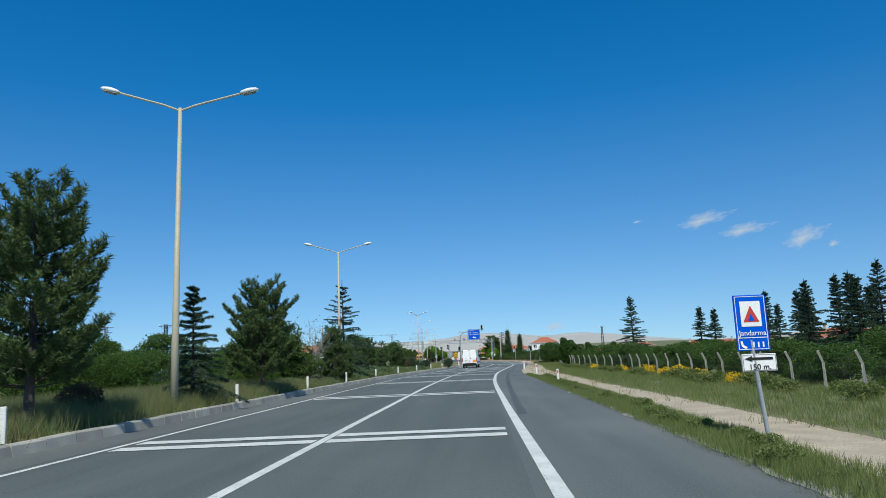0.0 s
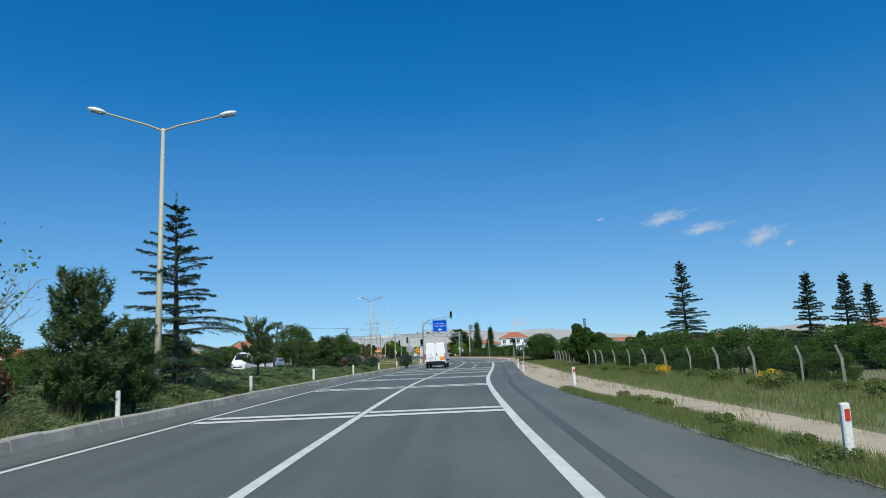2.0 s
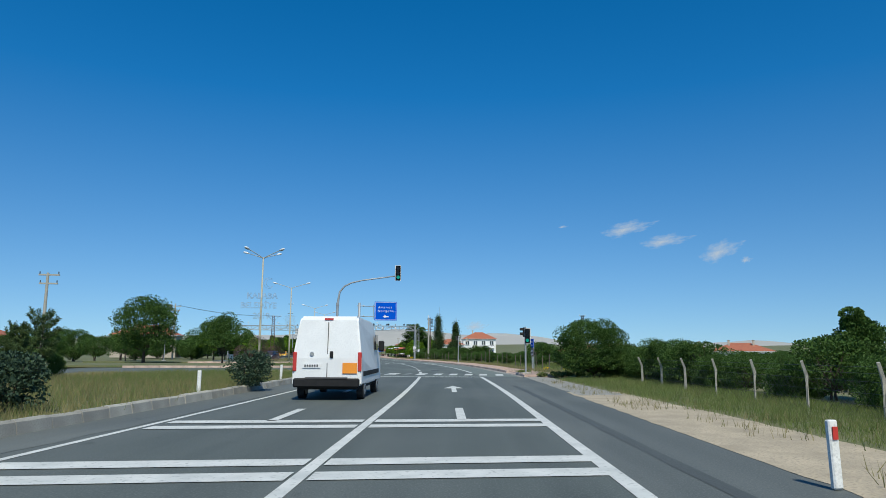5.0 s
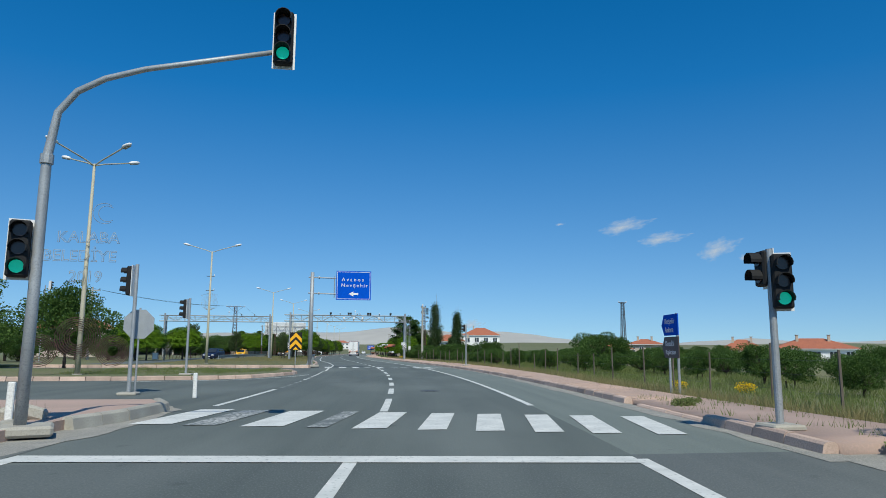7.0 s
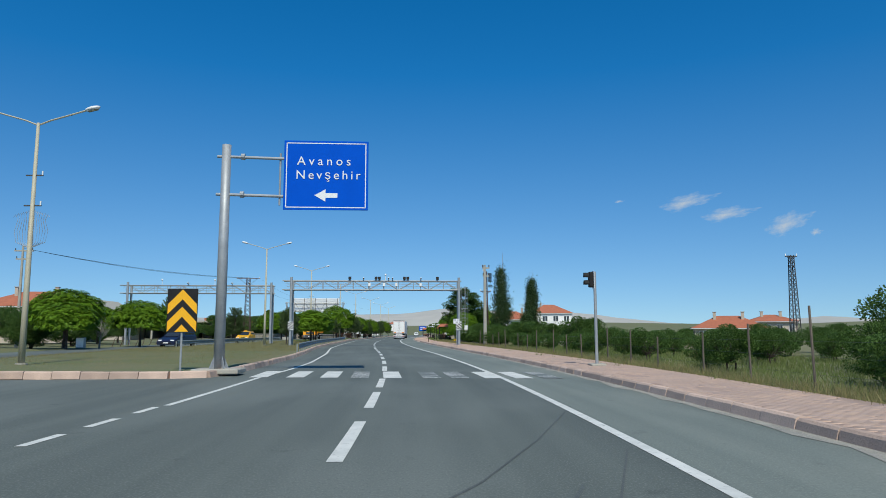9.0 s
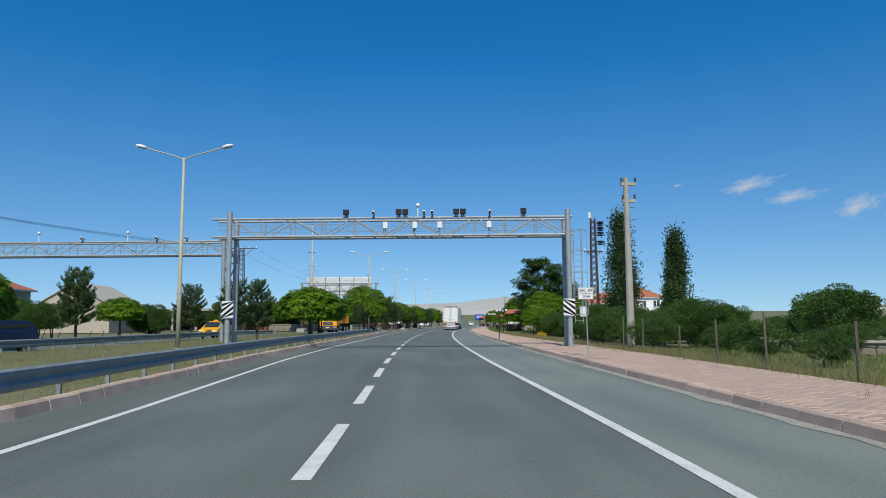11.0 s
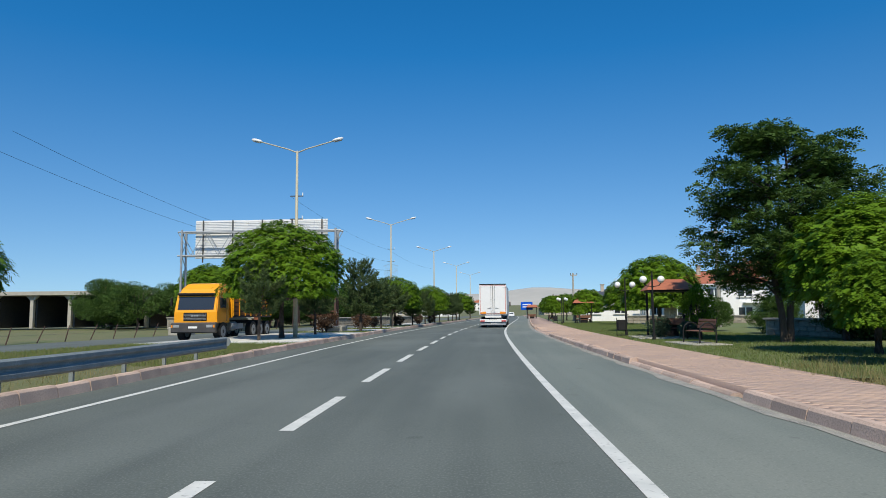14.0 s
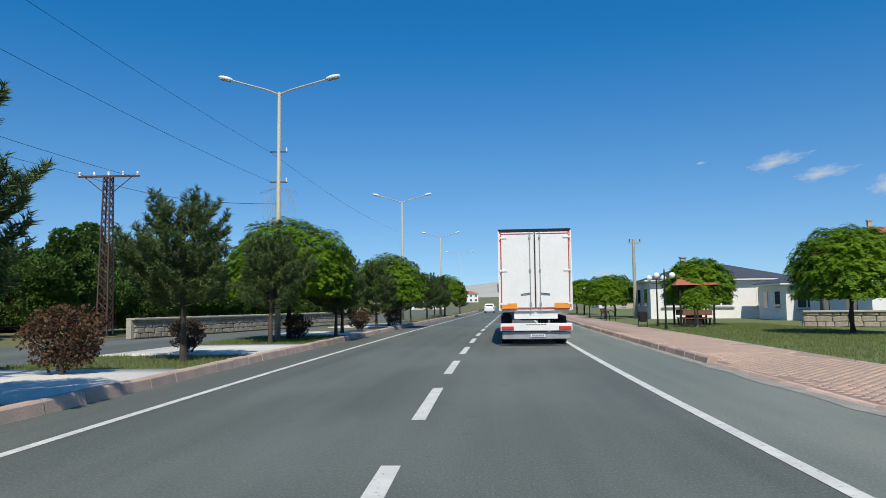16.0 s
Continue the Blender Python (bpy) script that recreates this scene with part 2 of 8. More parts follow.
BRICKWALL = material("brick_red_wall", (0.32, 0.12, 0.07), (0.26, 0.1, 0.06), rough=0.9, scale=2, fine=25, bump=0.3)
STONE = material("rubble_stone", (0.42, 0.37, 0.29), (0.3, 0.26, 0.2), rough=0.95, scale=2.5, fine=12, bump=0.6, c=(0.2, 0.18, 0.14), each=0.2)
PINE = leaf_material("pine_needles", (0.085, 0.125, 0.042), (0.055, 0.09, 0.034), 0.22)
SPRUCE = leaf_material("spruce_needles", (0.05, 0.082, 0.048), (0.034, 0.058, 0.036), 0.15)
LOCUST = leaf_material("mophead_leaves", (0.12, 0.215, 0.012), (0.06, 0.13, 0.01), 0.25)
BROAD = leaf_material("broad_leaves", (0.065, 0.12, 0.025), (0.04, 0.08, 0.02), 0.28)
POPLARLEAF = leaf_material("poplar_leaves", (0.045, 0.08, 0.025), (0.03, 0.055, 0.02), 0.25)
JUNIPER = leaf_material("juniper_sprays", (0.13, 0.175, 0.075), (0.09, 0.135, 0.06), 0.2)
REDLEAF = leaf_material("reddish_shrub", (0.11, 0.06, 0.035), (0.06, 0.05, 0.03), 0.2)
GRASS = leaf_material("dry_grass_blades", (0.27, 0.23, 0.11), (0.15, 0.165, 0.06), 0.35, 0.8)
GRASS_GREEN = leaf_material("green_grass_blades", (0.14, 0.19, 0.055), (0.2, 0.205, 0.085), 0.38, 0.8)
GRASS_WILD = leaf_material("wild_grass_blades", (0.12, 0.16, 0.065), (0.2, 0.19, 0.1), 0.35, 0.8)
FLOWER = leaf_material("yellow_flowers", (0.75, 0.5, 0.01), (0.6, 0.42, 0.01), 0.2)


# ---- building helpers ----
def thing(name, at, label, category, group="", turn=0.0, size=1.0):
    e = new(name)
    e.empty_display_size = 0.2
    e.matrix_basis = pose(*at, 0, 0, turn) @ Matrix.Scale(size, 4)
    return tagged(e, label, category, group)


def part(name, bm, mat, parent=None, label="", smooth=False, kind=""):
    me = bpy.data.meshes.new(name)
    bmesh.ops.recalc_face_normals(bm, faces=bm.faces)
    bm.to_mesh(me)
    bm.free()
    if smooth:
        me.shade_smooth()
    me.materials.append(mat)
    ob = new(name, me)
    ob.parent = parent
    return tagged(ob, label, kind=kind)


def mesh_of(name, verts, faces, mat, parent=None, label="", kind=""):
    """A mesh from numpy arrays of vertices and of equal-sided faces."""
    me = bpy.data.meshes.new(name)
    k = faces.shape[1]
    me.vertices.add(len(verts))
    me.vertices.foreach_set("co", np.ascontiguousarray(verts, np.float32).ravel())
    me.loops.add(faces.size)
    me.loops.foreach_set("vertex_index", faces.ravel().astype(np.int32))
    me.polygons.add(len(faces))
    me.polygons.foreach_set("loop_start", np.arange(0, faces.size, k, dtype=np.int32))
    me.update(calc_edges=True)
    me.materials.append(mat)
    ob = new(name, me)
    ob.parent = parent
    return tagged(ob, label, kind=kind)


def box(bm, c, s, rx=0, ry=0, rz=0, bevel=0.0):
    r = bmesh.ops.create_cube(bm, size=1, matrix=pose(*c, rx, ry, rz) @ Matrix.Diagonal((*s, 1)))
    if bevel:
        es = list({e for v in r["verts"] for e in v.link_edges})
        bmesh.ops.bevel(bm, geom=es, offset=bevel, segments=1, affect="EDGES")
    return bm


def boxed(c, s, rx=0, ry=0, rz=0, bevel=0.0):
    return box(bmesh.new(), c, s, rx, ry, rz, bevel)


def rod(bm, a, b, r, r2=None, n=8):
    a, b = Vector(a), Vector(b)
    m = (b - a).to_track_quat("Z", "Y").to_matrix().to_4x4()
    m.translation = (a + b) / 2
    bmesh.ops.create_cone(bm, cap_ends=True, segments=n, radius1=r, radius2=r if r2 is None else r2, depth=(b - a).length, matrix=m)
    return bm


def rodded(a, b, r, r2=None, n=8):
    return rod(bmesh.new(), a, b, r, r2, n)


def tube(bm, pts, r, n=8):
    pts = [Vector(p) for p in pts]
    rings = []
    for i, p in enumerate(pts):
        d = (pts[min(i + 1, len(pts) - 1)] - pts[max(i - 1, 0)]).normalized()
        q = d.to_track_quat("Z", "Y")
        rr = r[i] if isinstance(r, (list, tuple)) else r
        rings.append([bm.verts.new(p + q @ Vector((math.cos(a) * rr, math.sin(a) * rr, 0))) for a in (2 * math.pi * k / n for k in range(n))])
    for u, v in zip(rings, rings[1:]):
        for k in range(n):
            bm.faces.new((u[k], u[(k + 1) % n], v[(k + 1) % n], v[k]))
    bm.faces.new(rings[0])
    bm.faces.new(rings[-1])
    return bm


def prism(bm, outline, depth, axis="y", at=0.0):
    """An outline in (u, v) drawn out along an axis; v is up for x and y."""
    def co(u, v, w):
        return (u, w, v) if axis == "y" else (w, u, v) if axis == "x" else (u, v, w)
    lo = [bm.verts.new(co(u, v, at)) for u, v in outline]
    hi = [bm.verts.new(co(u, v, at + depth)) for u, v in outline]
    bm.faces.new(lo)
    bm.faces.new(hi[::-1])
    for i in range(len(lo)):
        j = (i + 1) % len(lo)
        bm.faces.new((lo[i], hi[i], hi[j], lo[j]))
    return bm


def ball(bm, c, r, sx=1, sy=1, sz=1, n=10):
    bmesh.ops.create_uvsphere(bm, u_segments=n * 2, v_segments=n, radius=r, matrix=pose(*c) @ Matrix.Diagonal((sx, sy, sz, 1)))
    return bm


def text(parent, words, at, size, mat, turn=(90, 0, 0), align="CENTER", depth=0.004, spacing=1.0):
    cu = bpy.data.curves.new("lettering", "FONT")
    cu.body, cu.size, cu.align_x, cu.align_y, cu.extrude, cu.resolution_u = words, size, align, "CENTER", depth, 3
    cu.space_character = spacing
    ob = bpy.data.objects.new("lettering", cu)
    me = bpy.data.meshes.new_from_object(ob)
    bpy.data.objects.remove(ob)
    me.materials.clear()
    me.materials.append(mat)
    o = new("lettering", me)
    o.matrix_basis = pose(*at, *turn)
    o.parent = parent
    return o


# ---- the line of the road: the lane line's x along y ----
STATIONS = [(-80, -12.6), (-40, -8.7), (0, -4.85), (20, -3.15), (40, -1.35), (60, 0.92), (80, 4.1), (100, 7.25), (120, 9.9), (140, 11.42), (160, 11.85), (180, 11.3), (200, 10.25), (220, 9.5), (240, 9.12), (260, 9.13), (280, 9.5), (300, 10.4), (320, 11.6), (340, 12.9), (380, 15.4), (450, 19), (600, 25), (900, 34)]
SY, SX = (np.array(v, float) for v in zip(*STATIONS))
ST = np.gradient(SX, SY)


def mid(y):
    y = np.clip(np.asarray(y, float), SY[0], SY[-1])
    i = np.clip(np.searchsorted(SY, y, side="right") - 1, 0, len(SY) - 2)
    h = SY[i + 1] - SY[i]
    u = (y - SY[i]) / h
    return (2 * u**3 - 3 * u**2 + 1) * SX[i] + (u**3 - 2 * u**2 + u) * h * ST[i] + (3 * u**2 - 2 * u**3) * SX[i + 1] + (u**3 - u**2) * h * ST[i + 1]


def heading(y):
    """Degrees by which the road turns from +y at y, to the left."""
    return -math.degrees(math.atan((float(mid(y + 1)) - float(mid(y - 1))) / 2))


LEFT, RIGHT, KERB_L = -4.05, 3.6, -5.5


def kerb_r(y):
    """Offset of the footway's kerb."""
    return float(np.interp(y, [112, 185, 200, 232, 250, 264, 284, 300], [6.3, 6.35, 6.6, 6.6, 6.33, 6.2, 6.05, 6.1]))


def edge(y):
    """Offset of the asphalt's right edge."""
    return float(np.interp(y, [0, 26, 42, 66, 100, 112], [6.45, 6.45, 6.3, 5.95, 6.1, 6.3]))


def median(y):
    """Offset of the far median's kerb."""
    return float(np.interp(y, [164, 176, 190, 203, 214, 230, 242, 254, 270, 300], [-5.1, -4.9, -5.1, -5.25, -5.12, -4.95, -5.0, -5.33, -5.36, -5.4]))


def dip(y):
    """How far the footway's kerb side is lowered."""
    return 0.1 * float(np.interp(y, [116, 116.8, 121.2, 122, 264, 271, 285.5, 287.5], [0, 0.7, 0.7, 0, 0, 1, 1, 0]))


def strip(name, y0, y1, left, right, z, mat, step=2.0, label="", kind="structure", parent=None, thick=0.0, rough_edge=0.0, zl=None):
    """A ribbon along the road between two offsets (numbers or functions of y)."""
    ys = np.linspace(y0, y1, max(2, int(abs(y1 - y0) / step) + 1))
    f = lambda o: np.array([o(v) if callable(o) else o for v in ys])  # noqa: E731
    a, b = mid(ys) + f(left), mid(ys) + f(right)
    if rough_edge:
        b = b + np.array([noise.noise((v * 0.9, 7.3, len(name))) for v in ys]) * rough_edge
        a = a + np.array([noise.noise((v * 0.9, 2.1, len(name))) for v in ys]) * rough_edge
    zb = f(z)
    za = zb if zl is None else f(zl)
    v = np.concatenate([np.stack([a, ys, 0 * ys + za], 1), np.stack([b, ys, 0 * ys + zb], 1)])
    n = len(ys)
    i = np.arange(n - 1)
    faces = np.stack([i, n + i, n + i + 1, i + 1], 1)
    if thick:
        w = v - (0, 0, thick)
        v = np.concatenate([v, w])
        m = 2 * n
        faces = np.concatenate([faces, np.stack([i + 1, m + i + 1, m + i, i], 1)[:, ::-1][:, ::-1], np.stack([n + i, m + n + i, m + n + i + 1, n + i + 1], 1), [[0, m, m + n, n]], [[n - 1, 2 * n - 1, m + 2 * n - 1, m + n - 1]]])
    ob = mesh_of(name, v, faces, mat, parent, label, kind)
    # across and along the road, in metres
    uv = np.stack([np.concatenate([f(left), f(right)] * (2 if thick else 1)), np.tile(ys, 4 if thick else 2)], 1)
    layer = ob.data.uv_layers.new(name="along")
    layer.data.foreach_set("uv", uv[faces.ravel()].astype(np.float32).ravel())
    return ob



# ---- ground ----
def far_height(x, y):
    d = math.hypot(x - 10, y - 120)
    rise = max(0.0, (d - 420) / 1500)
    return -0.12 - 0.35 * min(1, max(0, (abs(x - 8) - 30) / 60)) + rise * 26 * (0.7 + 0.6 * noise.noise((x / 700, y / 700, 0.3)))


gx = np.unique(np.concatenate([np.linspace(-60, 80, 29), np.linspace(-2600, -60, 30), np.linspace(80, 2600, 30)]))
gy = np.unique(np.concatenate([np.linspace(-80, 400, 49), np.linspace(-1200, -80, 8), np.linspace(400, 3600, 36)]))
gv = np.array([(x, y, far_height(x, y)) for y in gy for x in gx])
gi = np.array([(j * len(gx) + i, j * len(gx) + i + 1, (j + 1) * len(gx) + i + 1, (j + 1) * len(gx) + i) for j in range(len(gy) - 1) for i in range(len(gx) - 1)])
ground = mesh_of("ground", gv, gi, SOIL, label="dry grassy ground with bare soil patches", kind="structure")

# ---- carriageways ----
strip("road", -80, 112.9, KERB_L, RIGHT, 0.0, ASPHALT, 2, "dark grey asphalt road with worn wheel tracks")
strip("road", 112.9, 900, lambda y: KERB_L if y < 118 or y > 163 else -8.0, RIGHT, 0.0, ASPHALT_PALE, 2, "paler grey asphalt road beyond the stop line")
strip("shoulder", -80, 112.9, RIGHT, edge, 0.0, ASPHALT_SHOULDER, 2, "paler asphalt shoulder beside the road")
strip("shoulder", 112.9, 900, RIGHT, kerb_r, 0.0, ASPHALT_GREEN, 2, "pale greenish asphalt shoulder beside the footway")
# the oncoming carriageway and the crossing between them


def other(y):
    """Offset of the oncoming carriageway's near edge."""
    return -float(np.interp(y, [-80, 120, 190, 235, 262, 290, 330, 900], [22, 20, 18.5, 17.0, 12.9, 10.2, 9.6, 9.6]))


strip("road_oncoming", -80, 900, lambda y: other(y) - 8.2, other, -0.02, ASPHALT_PALE, 3, "asphalt carriageway of the oncoming traffic")
strip("junction", 121.5, 159.5, -24, -7.9, -0.012, ASPHALT_PALE, 2, "asphalt crossing through the median")

# ---- ground covers beside the road ----
strip("verge", -80, 112, lambda y: edge(y) - 0.6, lambda y: 40.0, 0.016, VERGE, 2, "green roadside verge with weeds", rough_edge=0.1, zl=-0.006)
sand_l = lambda y: float(np.interp(y, [-80, 0, 26, 40, 46, 52, 66, 112], [7.4, 7.4, 7.35, 7.1, 6.1, 5.9, 5.68, 5.85]))  # noqa: E731
sand_r = lambda y: float(np.interp(y, [-80, 0, 20, 26, 53, 71, 112], [9.1, 9.05, 9.0, 8.8, 8.5, 8.2, 7.5]))  # noqa: E731
strip("sandy_track", -80, 97, sand_l, sand_r, 0.009, SAND, 0.5, "pale sandy footpath beside the road", rough_edge=0.12, zl=0.006)


def bank(y):
    """Height of the planted median behind its kerb."""
    return float(np.interp(y, [28, 44], [0.4, 0.14]))


strip("median_soil", -80, 118, lambda y: other(y) + 0.1, KERB_L - 1.6, lambda y: bank(y), VERGE, 2, "weedy soil of the planted median")
strip("median_soil", -80, 118, KERB_L - 1.6, KERB_L - 0.2, 0.14, VERGE, 2, "weedy bank behind the median kerb", zl=lambda y: bank(y))
strip("verge_orchard", 112, 248, lambda y: 9.0, lambda y: 75.0, 0.02, VERGE, 3, "rough grass under the orchard trees")
strip("lawn", 243, 420, lambda y: 8.5, lambda y: 32.0, 0.1, LAWN, 3, "mown lawn of the roadside park")
strip("median_grass", 163.5, 900, lambda y: other(y) + 0.1, lambda y: median(y) - 0.05, 0.13, SOIL, 2, "dry grass of the median")
strip("gravel_verge", 95, 112.6, lambda y: edge(y) - 0.15, lambda y: 7.5, 0.012, GRAVEL, 0.5, "grey gravel verge before the footway", rough_edge=0.12, zl=0.0065)
strip("gravel_edge", -20, 45, lambda y: edge(y) - 0.06, lambda y: edge(y) + 0.15, 0.008, GRAVEL, 1, "loose gravel along the asphalt edge", rough_edge=0.35)
strip("gravel_gutter", 112, 900, lambda y: kerb_r(y) - 0.36 - 0.3 * math.exp(-((y - 128) / 12) ** 2), lambda y: kerb_r(y) - 0.02, 0.006, GRAVEL, 1, "dusty gravel gutter along the kerb", rough_edge=0.25)
strip("gutter_left", -80, 118, KERB_L + 0.02, LEFT - 0.25, 0.005, ASPHALT_SHOULDER, 1, "dusty gutter along the median kerb", rough_edge=0.2)
strip("gravel_nose", 106, 121.5, KERB_L + 0.05, lambda y: KERB_L + 0.55 + 0.75 * math.exp(-((y - 116) / 4) ** 2), 0.0075, GRAVEL, 0.5, "loose gravel beside the median's end", rough_edge=0.4)
pave_w = lambda y: float(np.interp(y, [112, 120, 130, 140, 160, 200, 240, 260, 900], [9.0, 8.4, 8.1, 8.6, 9.2, 9.9, 8.95, 8.85, 8.8]))  # noqa: E731
pavement = strip("pavement", 112.5, 900, lambda y: kerb_r(y) + 0.12, pave_w, 0.14, PAVER, 1, "reddish block-paved footway", thick=0.16, zl=lambda y: 0.14 - dip(y))


# ---- painted lines ----
def lines(name, y0, y1, off, w, mat=LINE, label="white painted road line"):
    return strip(name, y0, y1, off - w / 2 if not callable(off) else lambda y: off(y) - w / 2, off + w / 2 if not callable(off) else lambda y: off(y) + w / 2, 0.006, mat, 1.0, label)


lines("edge_line_left", -80, 113.5, LEFT, 0.13)
lines("edge_line_left_far", 151.5, 900, lambda y: float(np.interp(y, [151, 160, 164, 170, 185, 200, 208, 230, 240, 256, 280], [-3.85, -3.8, -3.55, -3.38, -3.55, -3.92, -3.9, -3.72, -3.75, -3.95, -3.97])), 0.14)
lines("edge_line_right", -80, 112.5, lambda y: float(np.interp(y, [0, 20, 40], [3.95, 3.75, RIGHT])), 0.2)
lines("edge_line_right_far", 121, 900, RIGHT, 0.16, LINE)
lines("lane_line", -80, 113, 0.0, 0.17)
lines("bay_line", 121.5, 128.8, lambda y: float(np.interp(y, [121, 137], [-4.1, -3.9])), 0.15)
road_marks = new("road_marking")
tagged(road_marks, "white painted road markings worn by traffic", "road marking", kind="structure")


def mark(name, quad, z=0.0105, mat=LINE):
    bm = bmesh.new()
    bm.faces.new([bm.verts.new((x, y, z)) for x, y in quad])
    return part(name, bm, mat, road_marks)


def across(name, y, length, o0, o1, mat=LINE, skew=0.0):
    """A bar across the road from offset o0 to o1."""
    return mark(name, [(float(mid(y)) + o0, y + skew * o0), (float(mid(y)) + o1, y + skew * o1), (float(mid(y + length)) + o1, y + length + skew * o1), (float(mid(y + length)) + o0, y + length + skew * o0)], mat=mat)


for y in (-18, -3, 12.05, 27.2, 42.7, 55.8, 65.6, 73.9, 80.4, 85.6):
    for k in (0, 1.0):
        across("warning_bar", y + k, 0.52, LEFT + 0.2, -0.12, skew=-0.02)
        across("warning_bar", y + k, 0.52, 0.12, RIGHT - 0.1, skew=-0.02)
across("stop_line", 112.6, 0.5, LEFT - 0.1, -0.05, skew=-0.12)
across("stop_line", 112.6, 0.5, -0.05, RIGHT - 0.1, skew=-0.12)
dashes = [119.6, 126.0, 131.1, 136.4, 141.4, 145.5, 150.8, 155.5, 163.0, 168.6, 174.3, 180.0, 185.7, 191.4, 197.2]
dashes += [202.9 + 5.8 * k for k in range(30)]
for y in dashes:
    strip("lane_dash", y, y + {119.6: 4.1, 126.0: 3.0, 131.1: 2.6, 136.4: 2.6, 141.4: 2.3}.get(y, 3.35), -0.09, 0.09, 0.006, LINE, 0.8, parent=road_marks, kind="")
for y in np.arange(129.6, 150.5, 1.72):
    strip("bay_dash", y, y + 1.0, -4.02, -3.88, 0.006, LINE_WORN if y < 136 else LINE, 0.5, parent=road_marks, kind="")
nose = [(0.0, 134.6), (3.9, 136.3), (4.87, 137.6), (5.96, 139.6), (6.7, 141.4), (7.21, 143.6)]
for (xa, ya), (xb, yb) in zip(nose, nose[1:]):
    mark("bay_edge_line", [(xa, ya - 0.08), (xb + 0.04, yb - 0.08), (xb - 0.06, yb + 0.08), (xa - 0.06, ya + 0.08)])
# zebra crossings: stripes along the road
for x, w, mat in ((5.8, 0.75, LINE), (7.8, 0.75, LINE), (8.75, 0.35, LINE_WORN), (9.65, 0.6, LINE), (10.7, 0.5, LINE), (11.65, 0.5, LINE), (12.6, 0.5, LINE), (13.5, 0.5, LINE), (14.5, 0.5, LINE), (6.7, 0.6, LINE_WORN)):
    y0 = 116.25 - 0.28 * (x - 9.6)
    mark("zebra_stripe", [(x - w / 2 - 0.25, y0), (x + w / 2 - 0.25, y0), (x + w / 2 + 0.4, y0 + 3.1), (x - w / 2 + 0.4, y0 + 3.1)], mat=mat)
for x in (8.0, 9.15, 10.2, 11.15, 12.15, 13.35, 14.2, 15.2, 16.1, 16.95):
    y0 = 159.1 - 0.15 * (x - 12)
    w = 0.55
    mark("zebra_stripe", [(x - w / 2, y0), (x + w / 2, y0), (x + w / 2 - 0.1, y0 + 3.4), (x - w / 2 - 0.1, y0 + 3.4)], mat=LINE_WORN if x in (11.15, 13.35, 14.2, 16.95) else LINE)
# lane arrows before the stop line
for ox, turn in ((-2.1, 1), (1.75, 0)):
    y0 = 97.0
    c = float(mid(y0)) + ox
    s = 0.145
    def q(u, v):
        return (c + u + s * v, y0 + v)
    mark("lane_arrow", [q(-0.09, 0), q(0.09, 0), q(0.09, 2.6), q(-0.09, 2.6)])
    mark("lane_arrow", [q(-0.4, 2.6), q(0.4, 2.6), q(0, 4.6)] if not turn else [q(-0.9, 3.4), q(0.1, 2.4), q(0.25, 4.9)])
    mark("lane_arrow", [q(-0.1, -10), q(0.1, -10), q(0.1, -7), q(-0.1, -7)])
mark("lane_arrow", [(4.25, 103.0), (4.42, 103.0), (5.32, 106.4), (5.15, 106.4)], mat=LINE_WORN)
track = lambda y: float(np.interp(y, [10, 20, 28, 45, 58, 63, 75, 102], [4.0, 4.08, 4.2, 4.45, 4.6, 4.78, 4.6, 4.4]))  # noqa: E731
strip("tyre_mark", 16.5, 102, lambda y: track(y) - 0.11, lambda y: track(y) + 0.11, 0.004, TYRE_BAND, 1, "dark tyre tracks on the shoulder", rough_edge=0.04)
arc = [(7.7, 135.0), (8.52, 135.5), (9.96, 136.8), (11.24, 138.7), (12.99, 141.8), (13.99, 144.2), (15.43, 148.2), (17.0, 153.3)]
for (xa, ya), (xb, yb) in zip(arc[:6], arc[1:6]):
    mark("tyre_mark", [(xa, ya - 0.06), (xb, yb - 0.06), (xb, yb + 0.06), (xa, ya + 0.06)], 0.004, RUBBER_MARK)
for dx, dy in ((-0.4, -2.1), (0.1, 2.6)):
    for (xa, ya), (xb, yb) in zip(arc[1:6], arc[2:7]):
        mark("tyre_mark", [(xa + dx, ya + dy - 0.035), (xb + dx, yb + dy - 0.035), (xb + dx, yb + dy + 0.035), (xa + dx, ya + dy + 0.035)], 0.004, TYRE_BAND)
manhole = thing("manhole_cover", (11.9, 127.5, 0.0), "round dark iron manhole cover set in the asphalt", "manhole")
part("lid", rodded((0, 0, -0.03), (0, 0, 0.008), 0.33, n=20), DARKSTEEL, manhole)



